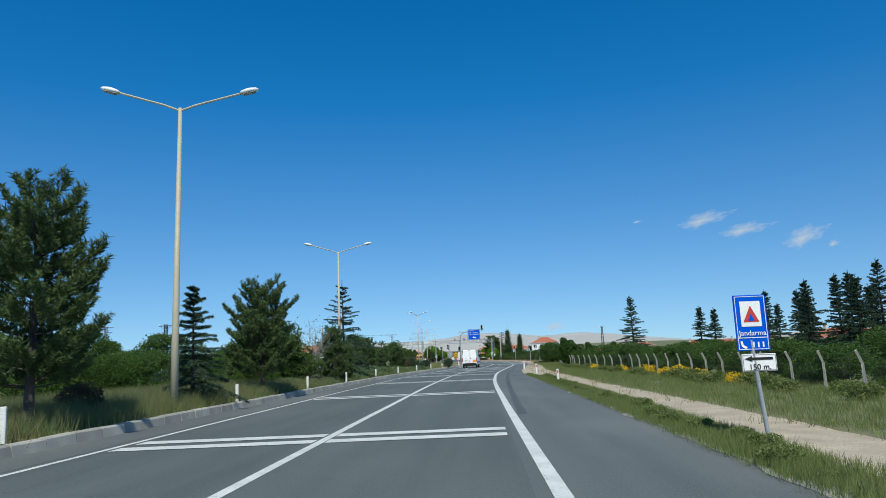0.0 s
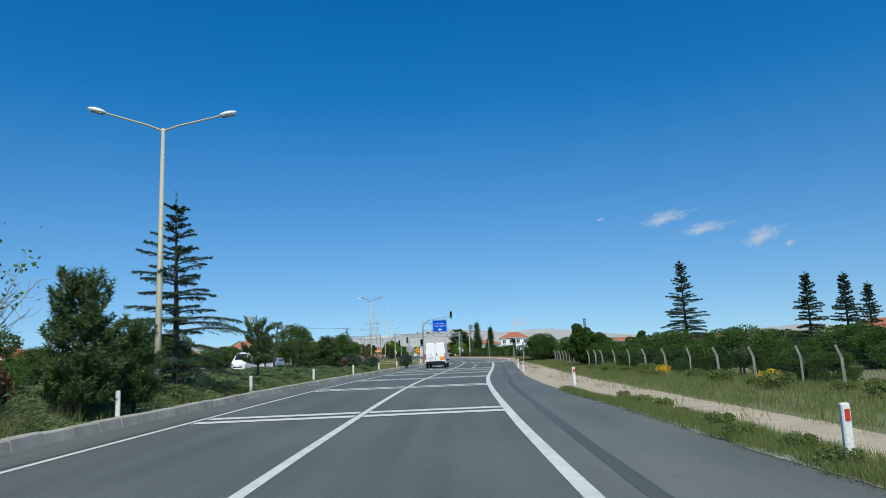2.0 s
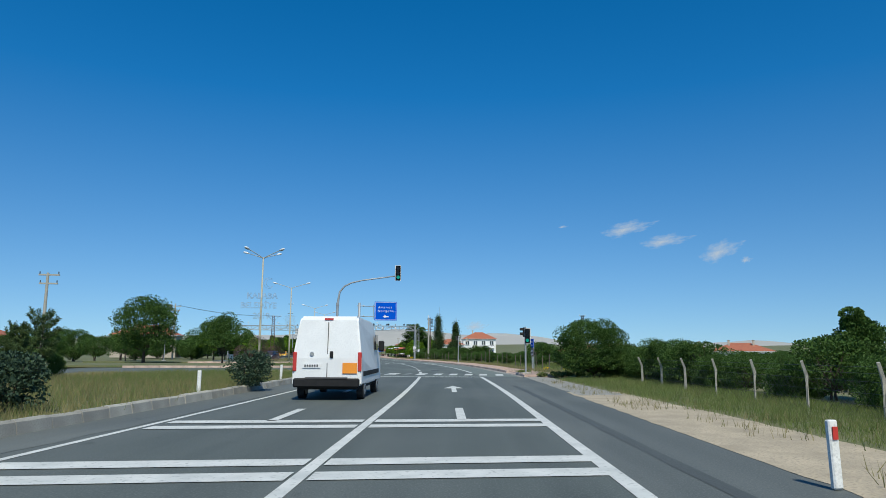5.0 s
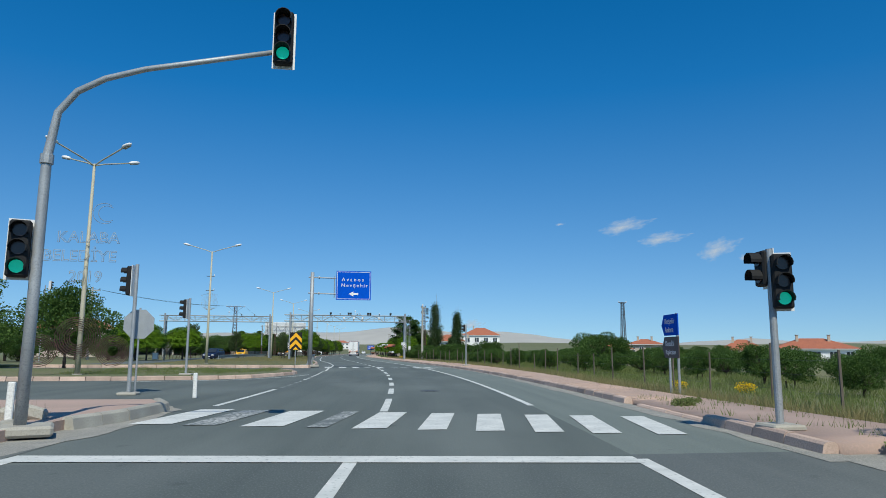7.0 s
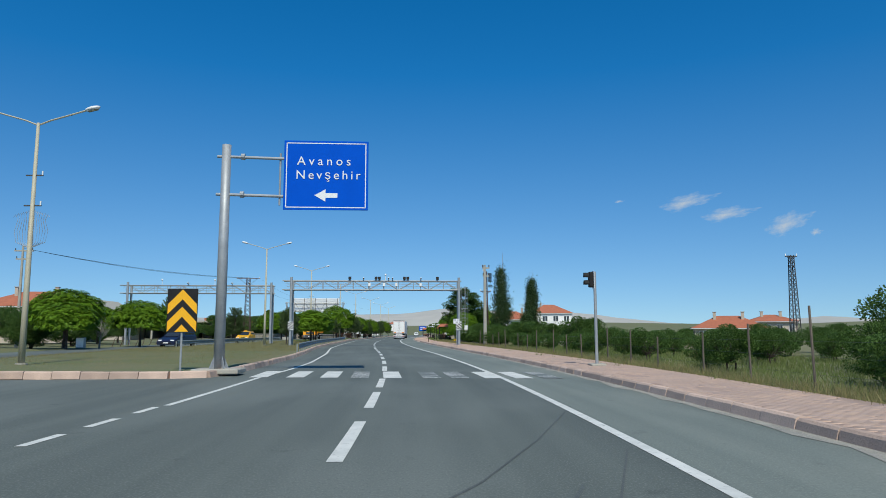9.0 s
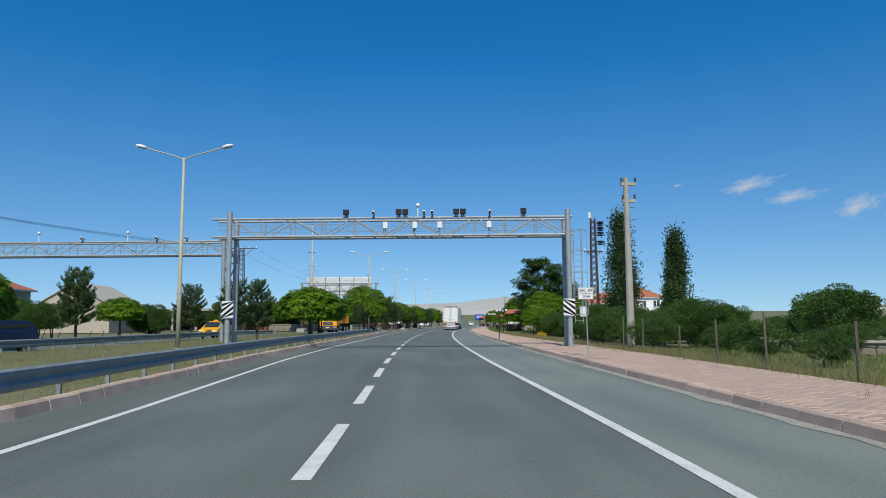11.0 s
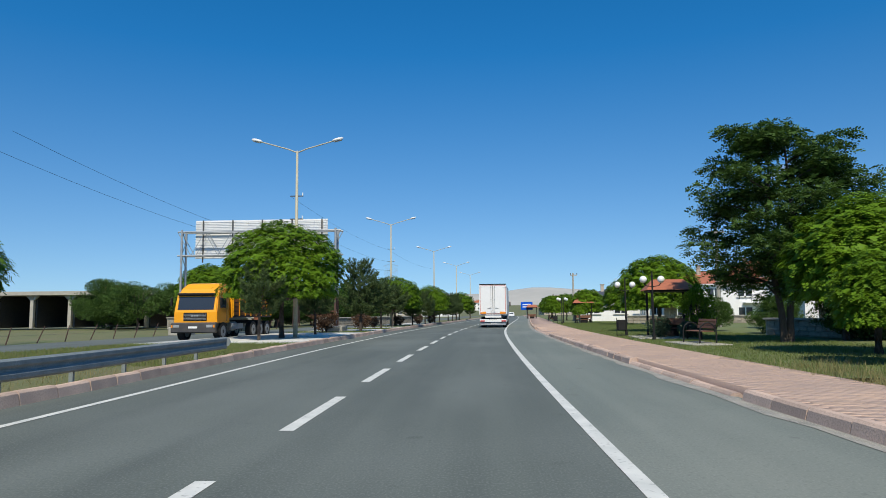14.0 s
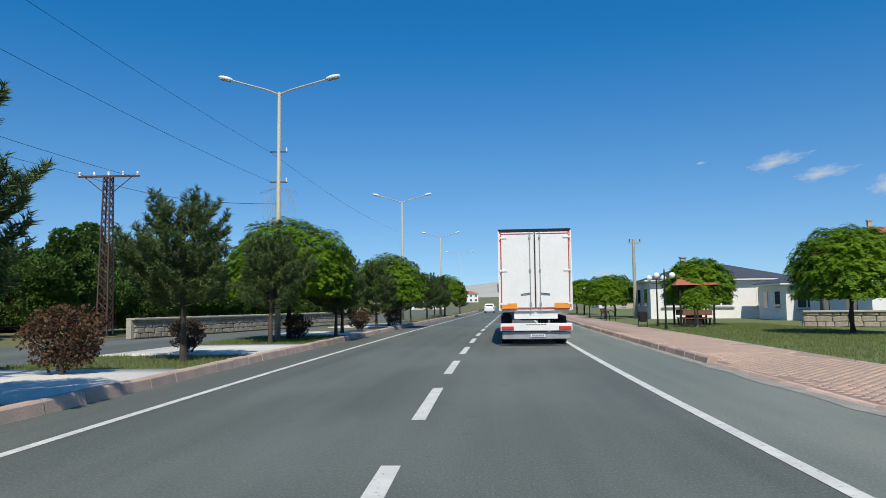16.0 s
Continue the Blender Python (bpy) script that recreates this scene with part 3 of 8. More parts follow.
# ---- kerbs: single stones ----
def stones(name, pts, mat, label, h=0.2, w=0.16, length=1.0, z=0.0, limit=290):
    """Kerb stones along a line of points, each a piece of its own on one mesh."""
    run = tagged(new(name), label, "kerb", kind="structure")
    bm = bmesh.new()
    prism(bm, [(-w / 2 - 0.035, 0), (w / 2 + 0.035, 0), (w / 2 - 0.005, h - 0.035), (w / 2 - 0.045, h), (0.045 - w / 2, h), (0.005 - w / 2, h - 0.035)], length - 0.025, "y", 0.0125 - length / 2)
    me = bpy.data.meshes.new("kerb_stone")
    bm.to_mesh(me)
    bm.free()
    me.materials.append(mat)
    rnd = random.Random(len(pts) * 7 + int(h * 100))
    n = 0
    for (xa, ya), (xb, yb) in zip(pts, pts[1:]):
        d = math.hypot(xb - xa, yb - ya)
        k = max(1, round(d / length))
        for i in range(k):
            u = (i + 0.5) / k
            o = new("kerb_stone", me)
            o.matrix_basis = pose(xa + (xb - xa) * u, ya + (yb - ya) * u, z - 0.03 + rnd.uniform(-0.012, 0.012), rnd.uniform(-0.6, 0.6), rnd.uniform(-1.5, 1.5), -math.degrees(math.atan2(xb - xa, yb - ya)) + rnd.uniform(-0.7, 0.7)) @ Matrix.Diagonal((1, d / k / length, 1, 1))
            o.parent = run
            n += 1
    return run


def along(y0, y1, off, step=1.0):
    return [(float(mid(y)) + (off(y) if callable(off) else off), float(y)) for y in np.arange(y0, y1 + 0.01, step)]


stones("kerb_median", along(-10, 116, KERB_L - 0.1), KERB, "weathered grey concrete kerb of the median", 0.26, 0.2)
stones("kerb_median_nose", [(4.45, 116.5), (4.9, 118.0), (5.1, 120.2), (4.6, 121.6)], KERB, "broken grey kerb at the median's end", 0.24, 0.2)
stones("kerb_island", [(-14, 135.3), (-6, 135.8), (0, 136.6), (3.3, 137.6), (4.6, 138.8), (5.5, 141.3), (6.2, 143.6), (6.35, 145.2), (5.95, 147.7), (5.0, 149.8)], KERB_RED, "low reddish kerb round the grassy traffic island", 0.2, 0.2)
island_line = [(-14, 160.4), (-6, 160.2), (0, 160.2), (3.6, 159.7), (5.4, 159.5), (6.4, 159.9), (6.68, 161.5), (6.72, 164)]
stones("kerb_island", island_line, KERB_RED, "painted red and white kerb at the island's nose", 0.24, 0.2)
stones("kerb_far_median", along(164, 300, median), KERB_RED, "reddish concrete kerb along the median", 0.24, 0.2)
stones("kerb_far_median_end", along(300, 420, median, 2.0), KERB_RED, "reddish concrete kerb further along the median", 0.24, 0.2, 2.0)
stones("kerb_pavement", along(112.6, 116.6, kerb_r), KERB_RED, "short reddish kerb before the crossing", 0.2, 0.2)
stones("kerb_pavement_dip", along(116.6, 121.5, kerb_r), KERB_RED, "sunken kerb stones at the crossing", 0.1, 0.2)
stones("kerb_pavement", along(121.5, 241, kerb_r), KERB_RED, "reddish concrete kerb of the footway", 0.2, 0.2)
stones("kerb_pavement_dip", along(241, 248, kerb_r), KERB_RED, "lowered kerb stones at the footway crossing", 0.1, 0.2)
stones("kerb_pavement_dip", along(270, 286, kerb_r), KERB_RED, "lowered kerb stones at the park gate", 0.075, 0.2)
stones("kerb_pavement_park", along(286, 296, kerb_r), KERB_RED, "reddish concrete kerb beyond the park gate", 0.2, 0.2)
stones("kerb_pavement_park", along(248, 270, kerb_r), KERB_RED, "reddish concrete kerb along the park", 0.2, 0.2)
stones("kerb_pavement_end", along(296, 420, kerb_r, 2.0), KERB_RED, "reddish kerb further along the footway", 0.2, 0.2, 2.0)
# islands' tops
for name, pts, mat, label in (("island_turf", [(-26, 135.4), (-6, 135.9), (0, 136.7), (3.2, 137.7), (4.5, 138.9), (5.4, 141.35), (6.1, 143.65), (6.25, 145.2), (5.85, 147.7), (4.9, 149.8), (0, 150.5), (-26, 150.5)], SOIL, "dry grass on the traffic island"),
                              ("island_turf", [(-26, 160.5), (0, 160.3), (5.4, 159.6), (6.3, 160.0), (6.6, 161.5), (6.68, 165.5), (-26, 165.5)], SOIL, "dry grass on the island's nose"),
                              ("median_nose_paving", [(0.5, 114.6), (4.0, 114.0), (4.4, 116.5), (4.85, 118.0), (5.0, 120.2), (4.5, 121.5), (-1.5, 121.5), (-0.5, 118)], PAVER, "faded red paving at the median's end")):
    bm = bmesh.new()
    prism(bm, pts, 0.17, "z", 0.0)
    part(name, bm, mat, None, label, kind="structure")


# ---- lamp posts ----
def lamp_post(at, turn=0.0, h=9.7, heads=2, ornament=False, group="lamp posts along the median"):
    t = thing("street_lamp", at, "cream-painted steel lamp post with %s arms" % ("two" if heads == 2 else "four"), "street lamp", group, turn)
    bm = bmesh.new()
    tube(bm, [(0, 0, 0), (0, 0, 2.5), (0, 0, h)], [0.125, 0.11, 0.06], 10)
    part("pole", bm, POLE_CREAM, t, smooth=True)
    part("base_plate", rodded((0, 0, 0), (0, 0, 0.05), 0.22, n=10), CONCRETE, t)
    for k in range(heads):
        a = math.pi * (1 - k) if heads == 2 else math.pi / 2 * k + 0.6
        c, s = math.cos(a), math.sin(a)
        bm = bmesh.new()
        tube(bm, [(0, 0, h - 0.1), (0.5 * c, 0.5 * s, h + 0.1), (1.3 * c, 1.3 * s, h + 0.33), (1.95 * c, 1.95 * s, h + 0.52)], 0.035, 6)
        part("arm", bm, POLE_CREAM, t)
        head = part("lamp_head", ball(bmesh.new(), (0, 0, 0), 0.3, 1.1, 0.5, 0.32, 6), WHITE, t, "white lamp housing", smooth=True)
        head.matrix_basis = pose(2.2 * c, 2.2 * s, h + 0.6, 0, -14 if True else 0, math.degrees(a))
        lens = part("lens", boxed((0, 0, -0.075), (0.42, 0.2, 0.03), bevel=0.01), GALV, head)
    if ornament:
        for k in range(6):
            for sgn in (1, -1):
                r = 0.12 + 0.1 * k
                bm = bmesh.new()
                tube(bm, [(0, 0, 4.6), (sgn * r * 0.95, 0.02, 4.85), (sgn * r * 1.1, 0.02, 5.3), (sgn * r * 0.9, 0, 5.75), (sgn * r * 1.05, 0, 6.15 - 0.03 * k), (sgn * (r * 1.05 + 0.09), 0, 6.02 - 0.03 * k)], 0.009, 4)
                part("wire_petal", bm, GALV, t, "wire tulip decoration")
        for z in (6.35, 7.6):
            part("bracket", boxed((0, 0, z), (0.7, 0.05, 0.05)), DARKSTEEL, t)
            part("bracket", rodded((0.32, 0, z), (0.32, 0, z + 0.18), 0.03, n=6), WHITE, t)
    return t


lamp_post((-9.54, 20.7, 0.15), 5, 9.75)
lamp_post((-8.05, 50.12, 0.15), 6, 9.5)
four = lamp_post((-3.06, 138.3, 0.17), 20, 10.0, 4)
lamp_post((-2.5, 166.3, 0.15), -4, 9.8, 2, True)
for x, y in ((-1.1, 208.3), (0.05, 235.4), (1.55, 265.6), (2.48, 296.8), (4.6, 327), (6.6, 358), (8.6, 390)):
    lamp_post((x, y, 0.14), 2, {208.3: 9.75, 235.4: 9.98}.get(y, 10.08), 2, 230 < y < 300)
# wire letters on the four-armed post
for words, z, size in (("KALABA", 6.35, 0.75), ("BELEDİYE", 5.45, 0.75), ("2019", 4.5, 0.75)):
    cu = bpy.data.curves.new("wire_lettering", "FONT")
    cu.body, cu.size, cu.align_x, cu.align_y, cu.fill_mode, cu.bevel_depth, cu.bevel_resolution, cu.resolution_u = words, size, "CENTER", "CENTER", "NONE", 0.012, 0, 2
    tmp = bpy.data.objects.new("wire_lettering", cu)
    me = bpy.data.meshes.new_from_object(tmp)
    bpy.data.objects.remove(tmp)
    me.materials.clear()
    me.materials.append(GALV)
    o = new("wire_lettering", me)
    o.matrix_basis = pose(0 if words != "BELEDİYE" else -0.3, -0.25, z, 90, 0, -20)
    o.parent = four
bm = bmesh.new()
for r, x0, s, e in ((0.5, 0.6, 0.9, 5.4), (0.38, 0.72, 0.9, 5.4)):
    tube(bm, [(x0 + r * math.cos(a), -0.15, 7.6 + r * math.sin(a)) for a in np.linspace(s, e, 14)], 0.012, 4)
part("wire_crescent", bm, GALV, four, "wire crescent decoration")
for cx, cz, r in ((-0.1, 2.0, 1.0), (-1.6, 1.4, 0.75), (1.4, 1.4, 0.75)):
    bm = bmesh.new()
    for k in range(7):
        rr = r * (0.35 + 0.1 * k)
        tube(bm, [(cx + rr * math.cos(a), -0.2 + 0.02 * k, cz - 0.3 + rr * math.sin(a)) for a in np.linspace(0, 2 * math.pi, 18)], 0.018, 3)
    part("wire_rosette", bm, RUST, four, "looped wire rosette")


# ---- traffic signals ----
def signal_head(parent, at, turn=0.0, lit=True, lamps=3):
    h = part("signal_head", boxed((0, 0, 0), (0.3, 0.16, 0.3 * lamps - 0.02), bevel=0.03), BLACK, parent, "black three-lamp signal head" if lamps == 3 else "black two-lamp crossing signal")
    h.matrix_basis = pose(*at, 0, 0, turn)
    part("backplate", boxed((0, 0.09, 0), (0.36, 0.015, 0.3 * lamps + 0.05)), WHITE, h)
    for k, z in enumerate((0.28, 0, -0.28) if lamps == 3 else (0.14, -0.14)):
        lens = part("lens", rodded((0, -0.075, z), (0, -0.1, z), 0.1, n=16), GREEN_LIT if lit and k == 2 else DARK_LENS, h, "lit green lens" if lit and k == 2 else "")
        bm = bmesh.new()
        ang = np.linspace(-0.35, math.pi + 0.35, 10)
        up = [[bm.verts.new((0.125 * math.cos(a), y, z + 0.125 * math.sin(a))) for a in ang] for y in (-0.08, -0.26)]
        inn = [[bm.verts.new((0.115 * math.cos(a), y, z + 0.115 * math.sin(a))) for a in ang] for y in (-0.08, -0.26)]
        for a, b in ((up[0], up[1]), (inn[1], inn[0]), (up[1], inn[1])):
            for i in range(9):
                bm.faces.new((a[i], a[i + 1], b[i + 1], b[i]))
        part("visor", bm, BLACK, h)
    return h


def signal_pole(at, h=3.0, heads=((0.0, -0.16, 2.5, 0.0, True),), group="signal posts at the junction", mat=GALV, turn=0.0):
    t = thing("traffic_light", at, "grey steel signal post with black signal heads", "traffic light", group, turn)
    part("post", rodded((0, 0, 0), (0, 0, h), 0.06, 0.055, 12), mat, t)
    part("foot", boxed((0, 0, 0.03), (0.55, 0.55, 0.1), bevel=0.03), CONCRETE, t)
    for x, y, z, r, lit in heads:
        signal_head(t, (x, y, z), r, lit, 2 if r == -94 else 3)
    return t


mast = thing("traffic_light", (4.17, 115.45, 0.12), "tall curved steel mast with green-lit signal heads", "traffic light", "signal posts at the junction")
bm = bmesh.new()
tube(bm, [(0, 0, 0), (0.02, 0, 2.0), (0.03, 0, 4.2), (0.14, -0.02, 4.95), (0.42, -0.06, 5.3), (0.85, -0.12, 5.52), (1.5, -0.25, 5.67), (3.55, -0.6, 5.95)], [0.09, 0.085, 0.075, 0.06, 0.055, 0.05, 0.045, 0.04], 12)
part("mast_arm", bm, GALV, mast, smooth=True)
part("collar", rodded((0.03, 0, 4.1), (0.03, 0, 4.25), 0.1, n=10), GALV, mast)
part("footing", boxed((0, 0, 0.0), (0.9, 0.8, 0.16), rz=20, bevel=0.04), CONCRETE, mast)
signal_head(mast, (3.68, -0.72, 6.13))
signal_head(mast, (-0.2, -0.12, 2.72), 16)
signal_pole((15.76, 114.3, 0.14), 2.86, ((0.1, -0.14, 2.32, -20, True), (-0.03, 0.14, 2.55, -94, False)))
signal_pole((2.7, 126.0, 0.0), 3.9, ((-0.2, 0.1, 3.4, -95, False),))
signal_pole((1.75, 138.2, 0.17), 3.6, ((-0.2, 0.1, 3.1, -95, False),))
signal_pole((19.68, 163.3, 0.14), 3.5, ((-0.14, 0.03, 3.2, -94, False),))
signal_pole((-21.9, 181.3, 0.0), 8.0, ((0.5, 0.0, 8.0, 150, False),))
# back of an octagonal sign on the second post
octo = thing("octagonal_sign", (2.75, 126.4, 0.0), "pale grey back of an octagonal road sign", "road sign")
bm = bmesh.new()
prism(bm, [(0.48 * math.cos(math.pi / 8 + k * math.pi / 4), 2.1 + 0.48 * math.sin(math.pi / 8 + k * math.pi / 4)) for k in range(8)], 0.02, "y", 0)
part("plate", bm, GALV, octo)
part("post", rodded((0, 0.06, 0), (0, 0.06, 2.6), 0.03, n=8), GALV, octo)


# ---- signs ----
def board(parent, name, x0, x1, z0, z1, mat, y=0.0, rim=WHITE, border=0.05, depth=0.03):
    """A face with a rim line and a back plate, looking towards -y."""
    b = part(name, boxed(((x0 + x1) / 2, y + depth / 2, (z0 + z1) / 2), (x1 - x0, depth, z1 - z0), bevel=0.008), mat, parent)
    if rim:
        g = border
        for cx, cz, sx, sz in (((x0 + x1) / 2, z1 - g, x1 - x0 - 2 * g, 0.35 * g), ((x0 + x1) / 2, z0 + g, x1 - x0 - 2 * g, 0.35 * g), (x0 + g, (z0 + z1) / 2, 0.35 * g, z1 - z0 - 1.65 * g), (x1 - g, (z0 + z1) / 2, 0.35 * g, z1 - z0 - 1.65 * g)):
            part("border", boxed((cx, y - 0.002, cz), (sx, 0.004, sz)), rim, b)
    return b


def flat(parent, name, pts, mat, y=-0.004):
    bm = bmesh.new()
    prism(bm, pts, 0.004, "y", y)
    return part(name, bm, mat, parent)


js = thing("information_sign", (3.42, 9.77, 0.0), "blue gendarmerie sign above a white arrow plate on one post", "road sign", turn=-3)
part("post", rodded((0.06, 0.03, 0), (-0.06, 0.03, 1.55), 0.035, n=10), GALV, js)
face = board(js, "sign_face", -0.285, 0.225, 1.38, 2.26, BLUE, border=0.025)
flat(js, "white_panel", [(-0.19, 1.76), (0.13, 1.76), (0.13, 2.16), (-0.19, 2.16)], WHITE, -0.006)
flat(js, "red_triangle", [(-0.155, 1.83), (0.095, 1.83), (-0.03, 2.09)], RED, -0.010)
flat(js, "blue_triangle", [(-0.08, 1.85), (0.02, 1.85), (-0.03, 1.96)], BLUE, -0.014)
text(js, "Jandarma", (-0.03, -0.008, 1.655), 0.115, WHITE)
part("divider", boxed((-0.03, -0.004, 1.585), (0.48, 0.006, 0.012)), WHITE, js)
flat(js, "handset", [(-0.235, 1.53), (-0.205, 1.54), (-0.19, 1.475), (-0.15, 1.45), (-0.13, 1.425), (-0.17, 1.415), (-0.22, 1.45)], WHITE, -0.008)
for k in range(3):
    part("writing_bar", boxed((-0.03 + 0.075 * k, -0.006, 1.475), (0.025, 0.006, 0.085)), WHITE, js)
plate = board(js, "arrow_plate", -0.235, 0.3, 1.06, 1.33, WHITE, 0.0, BLACK, 0.015)
flat(js, "arrow", [(-0.2, 1.255), (-0.08, 1.3), (-0.08, 1.275), (0.24, 1.275), (0.24, 1.235), (-0.08, 1.235), (-0.08, 1.21)], BLACK, -0.008)
text(js, "150 m.", (0.03, -0.008, 1.125), 0.125, BLACK)

av = thing("direction_sign", (6.48, 161.0, 0.14), "large blue overhead direction sign on a grey steel cantilever post", "road sign", turn=0)
bm = bmesh.new()
tube(bm, [(0, 0, 0), (0, 0, 4), (0, 0, 7.55)], [0.18, 0.165, 0.15], 14)
part("post", bm, GALV, av, smooth=True)
part("footing", boxed((0, 0, 0.0), (1.5, 1.2, 0.16), bevel=0.03), CONCRETE, av)
for k in range(4):
    bm = bmesh.new()
    prism(bm, [(0.17, 0.08), (0.36, 0.08), (0.17, 0.5)], 0.02, "y", -0.01)
    g = part("gusset", bm, GALV, av)
    g.matrix_basis = pose(0, 0, 0, 0, 0, 90 * k + 45)
for z in (7.15, 5.85):
    part("arm", rodded((-0.3, 0, z), (1.95, 0, z - 0.05), 0.05, n=10), GALV, av)
    part("flange", rodded((0.5, 0, z), (0.62, 0, z), 0.11, n=10), GALV, av)
part("upright", rodded((1.8, 0.04, 5.5), (1.8, 0.04, 7.3), 0.035, n=8), GALV, av)
face = board(av, "sign_face", 1.94, 4.78, 5.33, 7.72, BLUE, -0.1, WHITE, 0.09)
text(av, "Avanos", (2.38, -0.112, 7.0), 0.43, WHITE, align="LEFT", spacing=1.5)
text(av, "Nevşehir", (2.34, -0.112, 6.52), 0.43, WHITE, align="LEFT", spacing=1.36)
flat(av, "arrow", [(2.98, 5.83), (3.35, 6.04), (3.35, 5.91), (3.75, 5.91), (3.75, 5.75), (3.35, 5.75), (3.35, 5.62)], WHITE, -0.106)

ch = thing("chevron_sign", (5.36, 160.6, 0.17), "black and yellow chevron board on a short steel post", "road sign", turn=0)
part("post", rodded((0, 0.05, 0), (0, 0.05, 1.6), 0.035, n=8), GALV, ch)
face = board(ch, "sign_face", -0.48, 0.48, 1.22, 2.62, BLACK, 0.0, None)
for za in (2.6, 2.04):
    flat(ch, "chevron", [(-0.46, za - 0.48), (0, za), (0.46, za - 0.48), (0.46, za - 0.8), (0, za - 0.32), (-0.46, za - 0.8)], SIGN_YELLOW)
flat(ch, "chevron", [(-0.22, 1.24), (0.22, 1.24), (0, 1.47)], SIGN_YELLOW)

ks = thing("arrow_sign", (18.85, 124.0, 0.1), "blue and brown arrow-shaped town signs on two grey posts", "road sign", turn=-96)
for x in (-0.25, 0.45):
    part("post", rodded((x, 0.05, 0), (x, 0.05, 1.3 if x < 0 else 2.4), 0.04, n=8), GALV, ks)
for z0, mat, a, b in ((1.74, BLUE, "Kırşehir", "Ankara"), (1.06, BROWN, "Kozaklı", "Kaplıcaları")):
    bm = bmesh.new()
    prism(bm, [(-0.72, z0 + 0.32), (-0.5, z0), (0.62, z0), (0.62, z0 + 0.64), (-0.5, z0 + 0.64)], 0.03, "y", 0)
    part("sign_face", bm, mat, ks)
    text(ks, a, (-0.42, -0.006, z0 + 0.43), 0.24, WHITE, align="LEFT")
    text(ks, b, (-0.42, -0.006, z0 + 0.17), 0.24 if len(b) < 8 else 0.2, WHITE, align="LEFT")

km = thing("kilometre_plate", (17.4, 198.1, 0.14), "small white road number plate on a thin steel post", "road sign", turn=0)
part("post", rodded((0, 0.02, 0), (-0.05, 0.02, 2.3), 0.022, n=8), GALV, km)
board(km, "plate", -0.3, 0.22, 2.0, 2.42, WHITE, 0.0, BLACK, 0.012, 0.012)
text(km, "260 -09", (-0.04, -0.006, 2.31), 0.15, BLACK)
text(km, "0 44", (-0.02, -0.006, 2.1), 0.14, BLACK)
part("divider", boxed((-0.04, -0.004, 2.205), (0.4, 0.004, 0.01)), BLACK, km)


# ---- delineators ----
def delineator(at, band=False):
    t = thing("delineator_post", at, "white plastic roadside marker post", "marker post", "marker posts along the road", random.uniform(-8, 8))
    part("post", boxed((0, 0, 0.345), (0.11, 0.07, 0.69), rx=random.uniform(-2, 2), ry=random.uniform(-2, 2), bevel=0.015), POSTWHITE, t)
    if band:
        part("reflector", boxed((0, -0.04, 0.56), (0.06, 0.012, 0.13)), RED, t, "red reflector")
    return t


for y in (12.3, 24.5, 34.4, 43.6, 54.0, 64.1, 74.1, 84, 94, 104):
    delineator((float(mid(y)) + KERB_L - 0.38, y, 0.13 if y > 20 else 0.2))
for x, y in ((6.75, 33.6), (6.75, 52.1), (5.81, 70.7), (5.68, 79.3)):
    delineator((float(mid(y)) + x, y, 0.01), True)
delineator((4.9, 124.4, 0.0))
delineator((3.79, 115.95, 0.12))


# ---- bent-top fence ----
fx = lambda y: float(np.interp(y, [-20, 20, 45, 70, 90, 110], [8.3, 10.6, 12.4, 13.6, 16.4, 19.6]))  # noqa: E731
fence = thing("wire_fence", (0, 0, 0), "chain-link fence on concrete posts with bent tops", "fence")
posts = []
rnd = random.Random(5)
y = -6.0
while y < 104:
    bm = bmesh.new()
    lx = rnd.uniform(-0.07, 0.07)
    tube(bm, [(fx(y), y, -0.3), (fx(y) + lx * 0.6, y, 0.85), (fx(y) + lx - 0.16, y - 0.05, 1.22)], [0.06, 0.055, 0.045], 4)
    part("fence_post", bm, CONCRETE, fence)
    posts.append(y)
    y += 2.2 if y < 45 else 3.0
for a, b in zip(posts, posts[1:]):
    bm = bmesh.new()
    for z in (0.05, 0.3, 0.55, 0.8, 0.98, 1.12):
        rod(bm, (fx(a), a, z), (fx(b), b, z), 0.004, n=3)
    for k in range(12):
        u = k / 12
        for s in (1, -1):
            p0, p1 = (u, 0.0), (u + 0.3, 0.8)
            if p1[0] <= 1.02:
                z0, z1 = (0, 0.85) if s > 0 else (0.85, 0)
                rod(bm, (fx(a) + (fx(b) - fx(a)) * p0[0], a + (b - a) * p0[0], z0), (fx(a) + (fx(b) - fx(a)) * p1[0], a + (b - a) * p1[0], z1), 0.003, n=3)
    part("wire_panel", bm, DARKSTEEL, fence, "dark rusty chain-link mesh", kind="stuff")

orchard_fence = thing("orchard_fence", (0, 0, 0), "weathered wire fence on thin wooden posts along the orchard", "fence")
last = None
for k, y in enumerate(np.arange(118, 206, 3.2)):
    x = float(mid(y)) + 10.1 + 0.15 * math.sin(k * 2.1)
    hgt = 1.4 + 0.2 * math.sin(k * 1.7) + (0.6 if k == 11 else 0)
    part("fence_post", rodded((x, y, -0.1), (x + 0.03 * math.sin(k), y, hgt), 0.035, 0.03, 6), OLDWOOD, orchard_fence)
    if last:
        bm = bmesh.new()
        for z in (0.4, 0.8, 1.15):
            rod(bm, (last[0], last[1], z), (x, y, z), 0.003, n=3)
        part("wire", bm, DARKSTEEL, orchard_fence)
    last = (x, y)


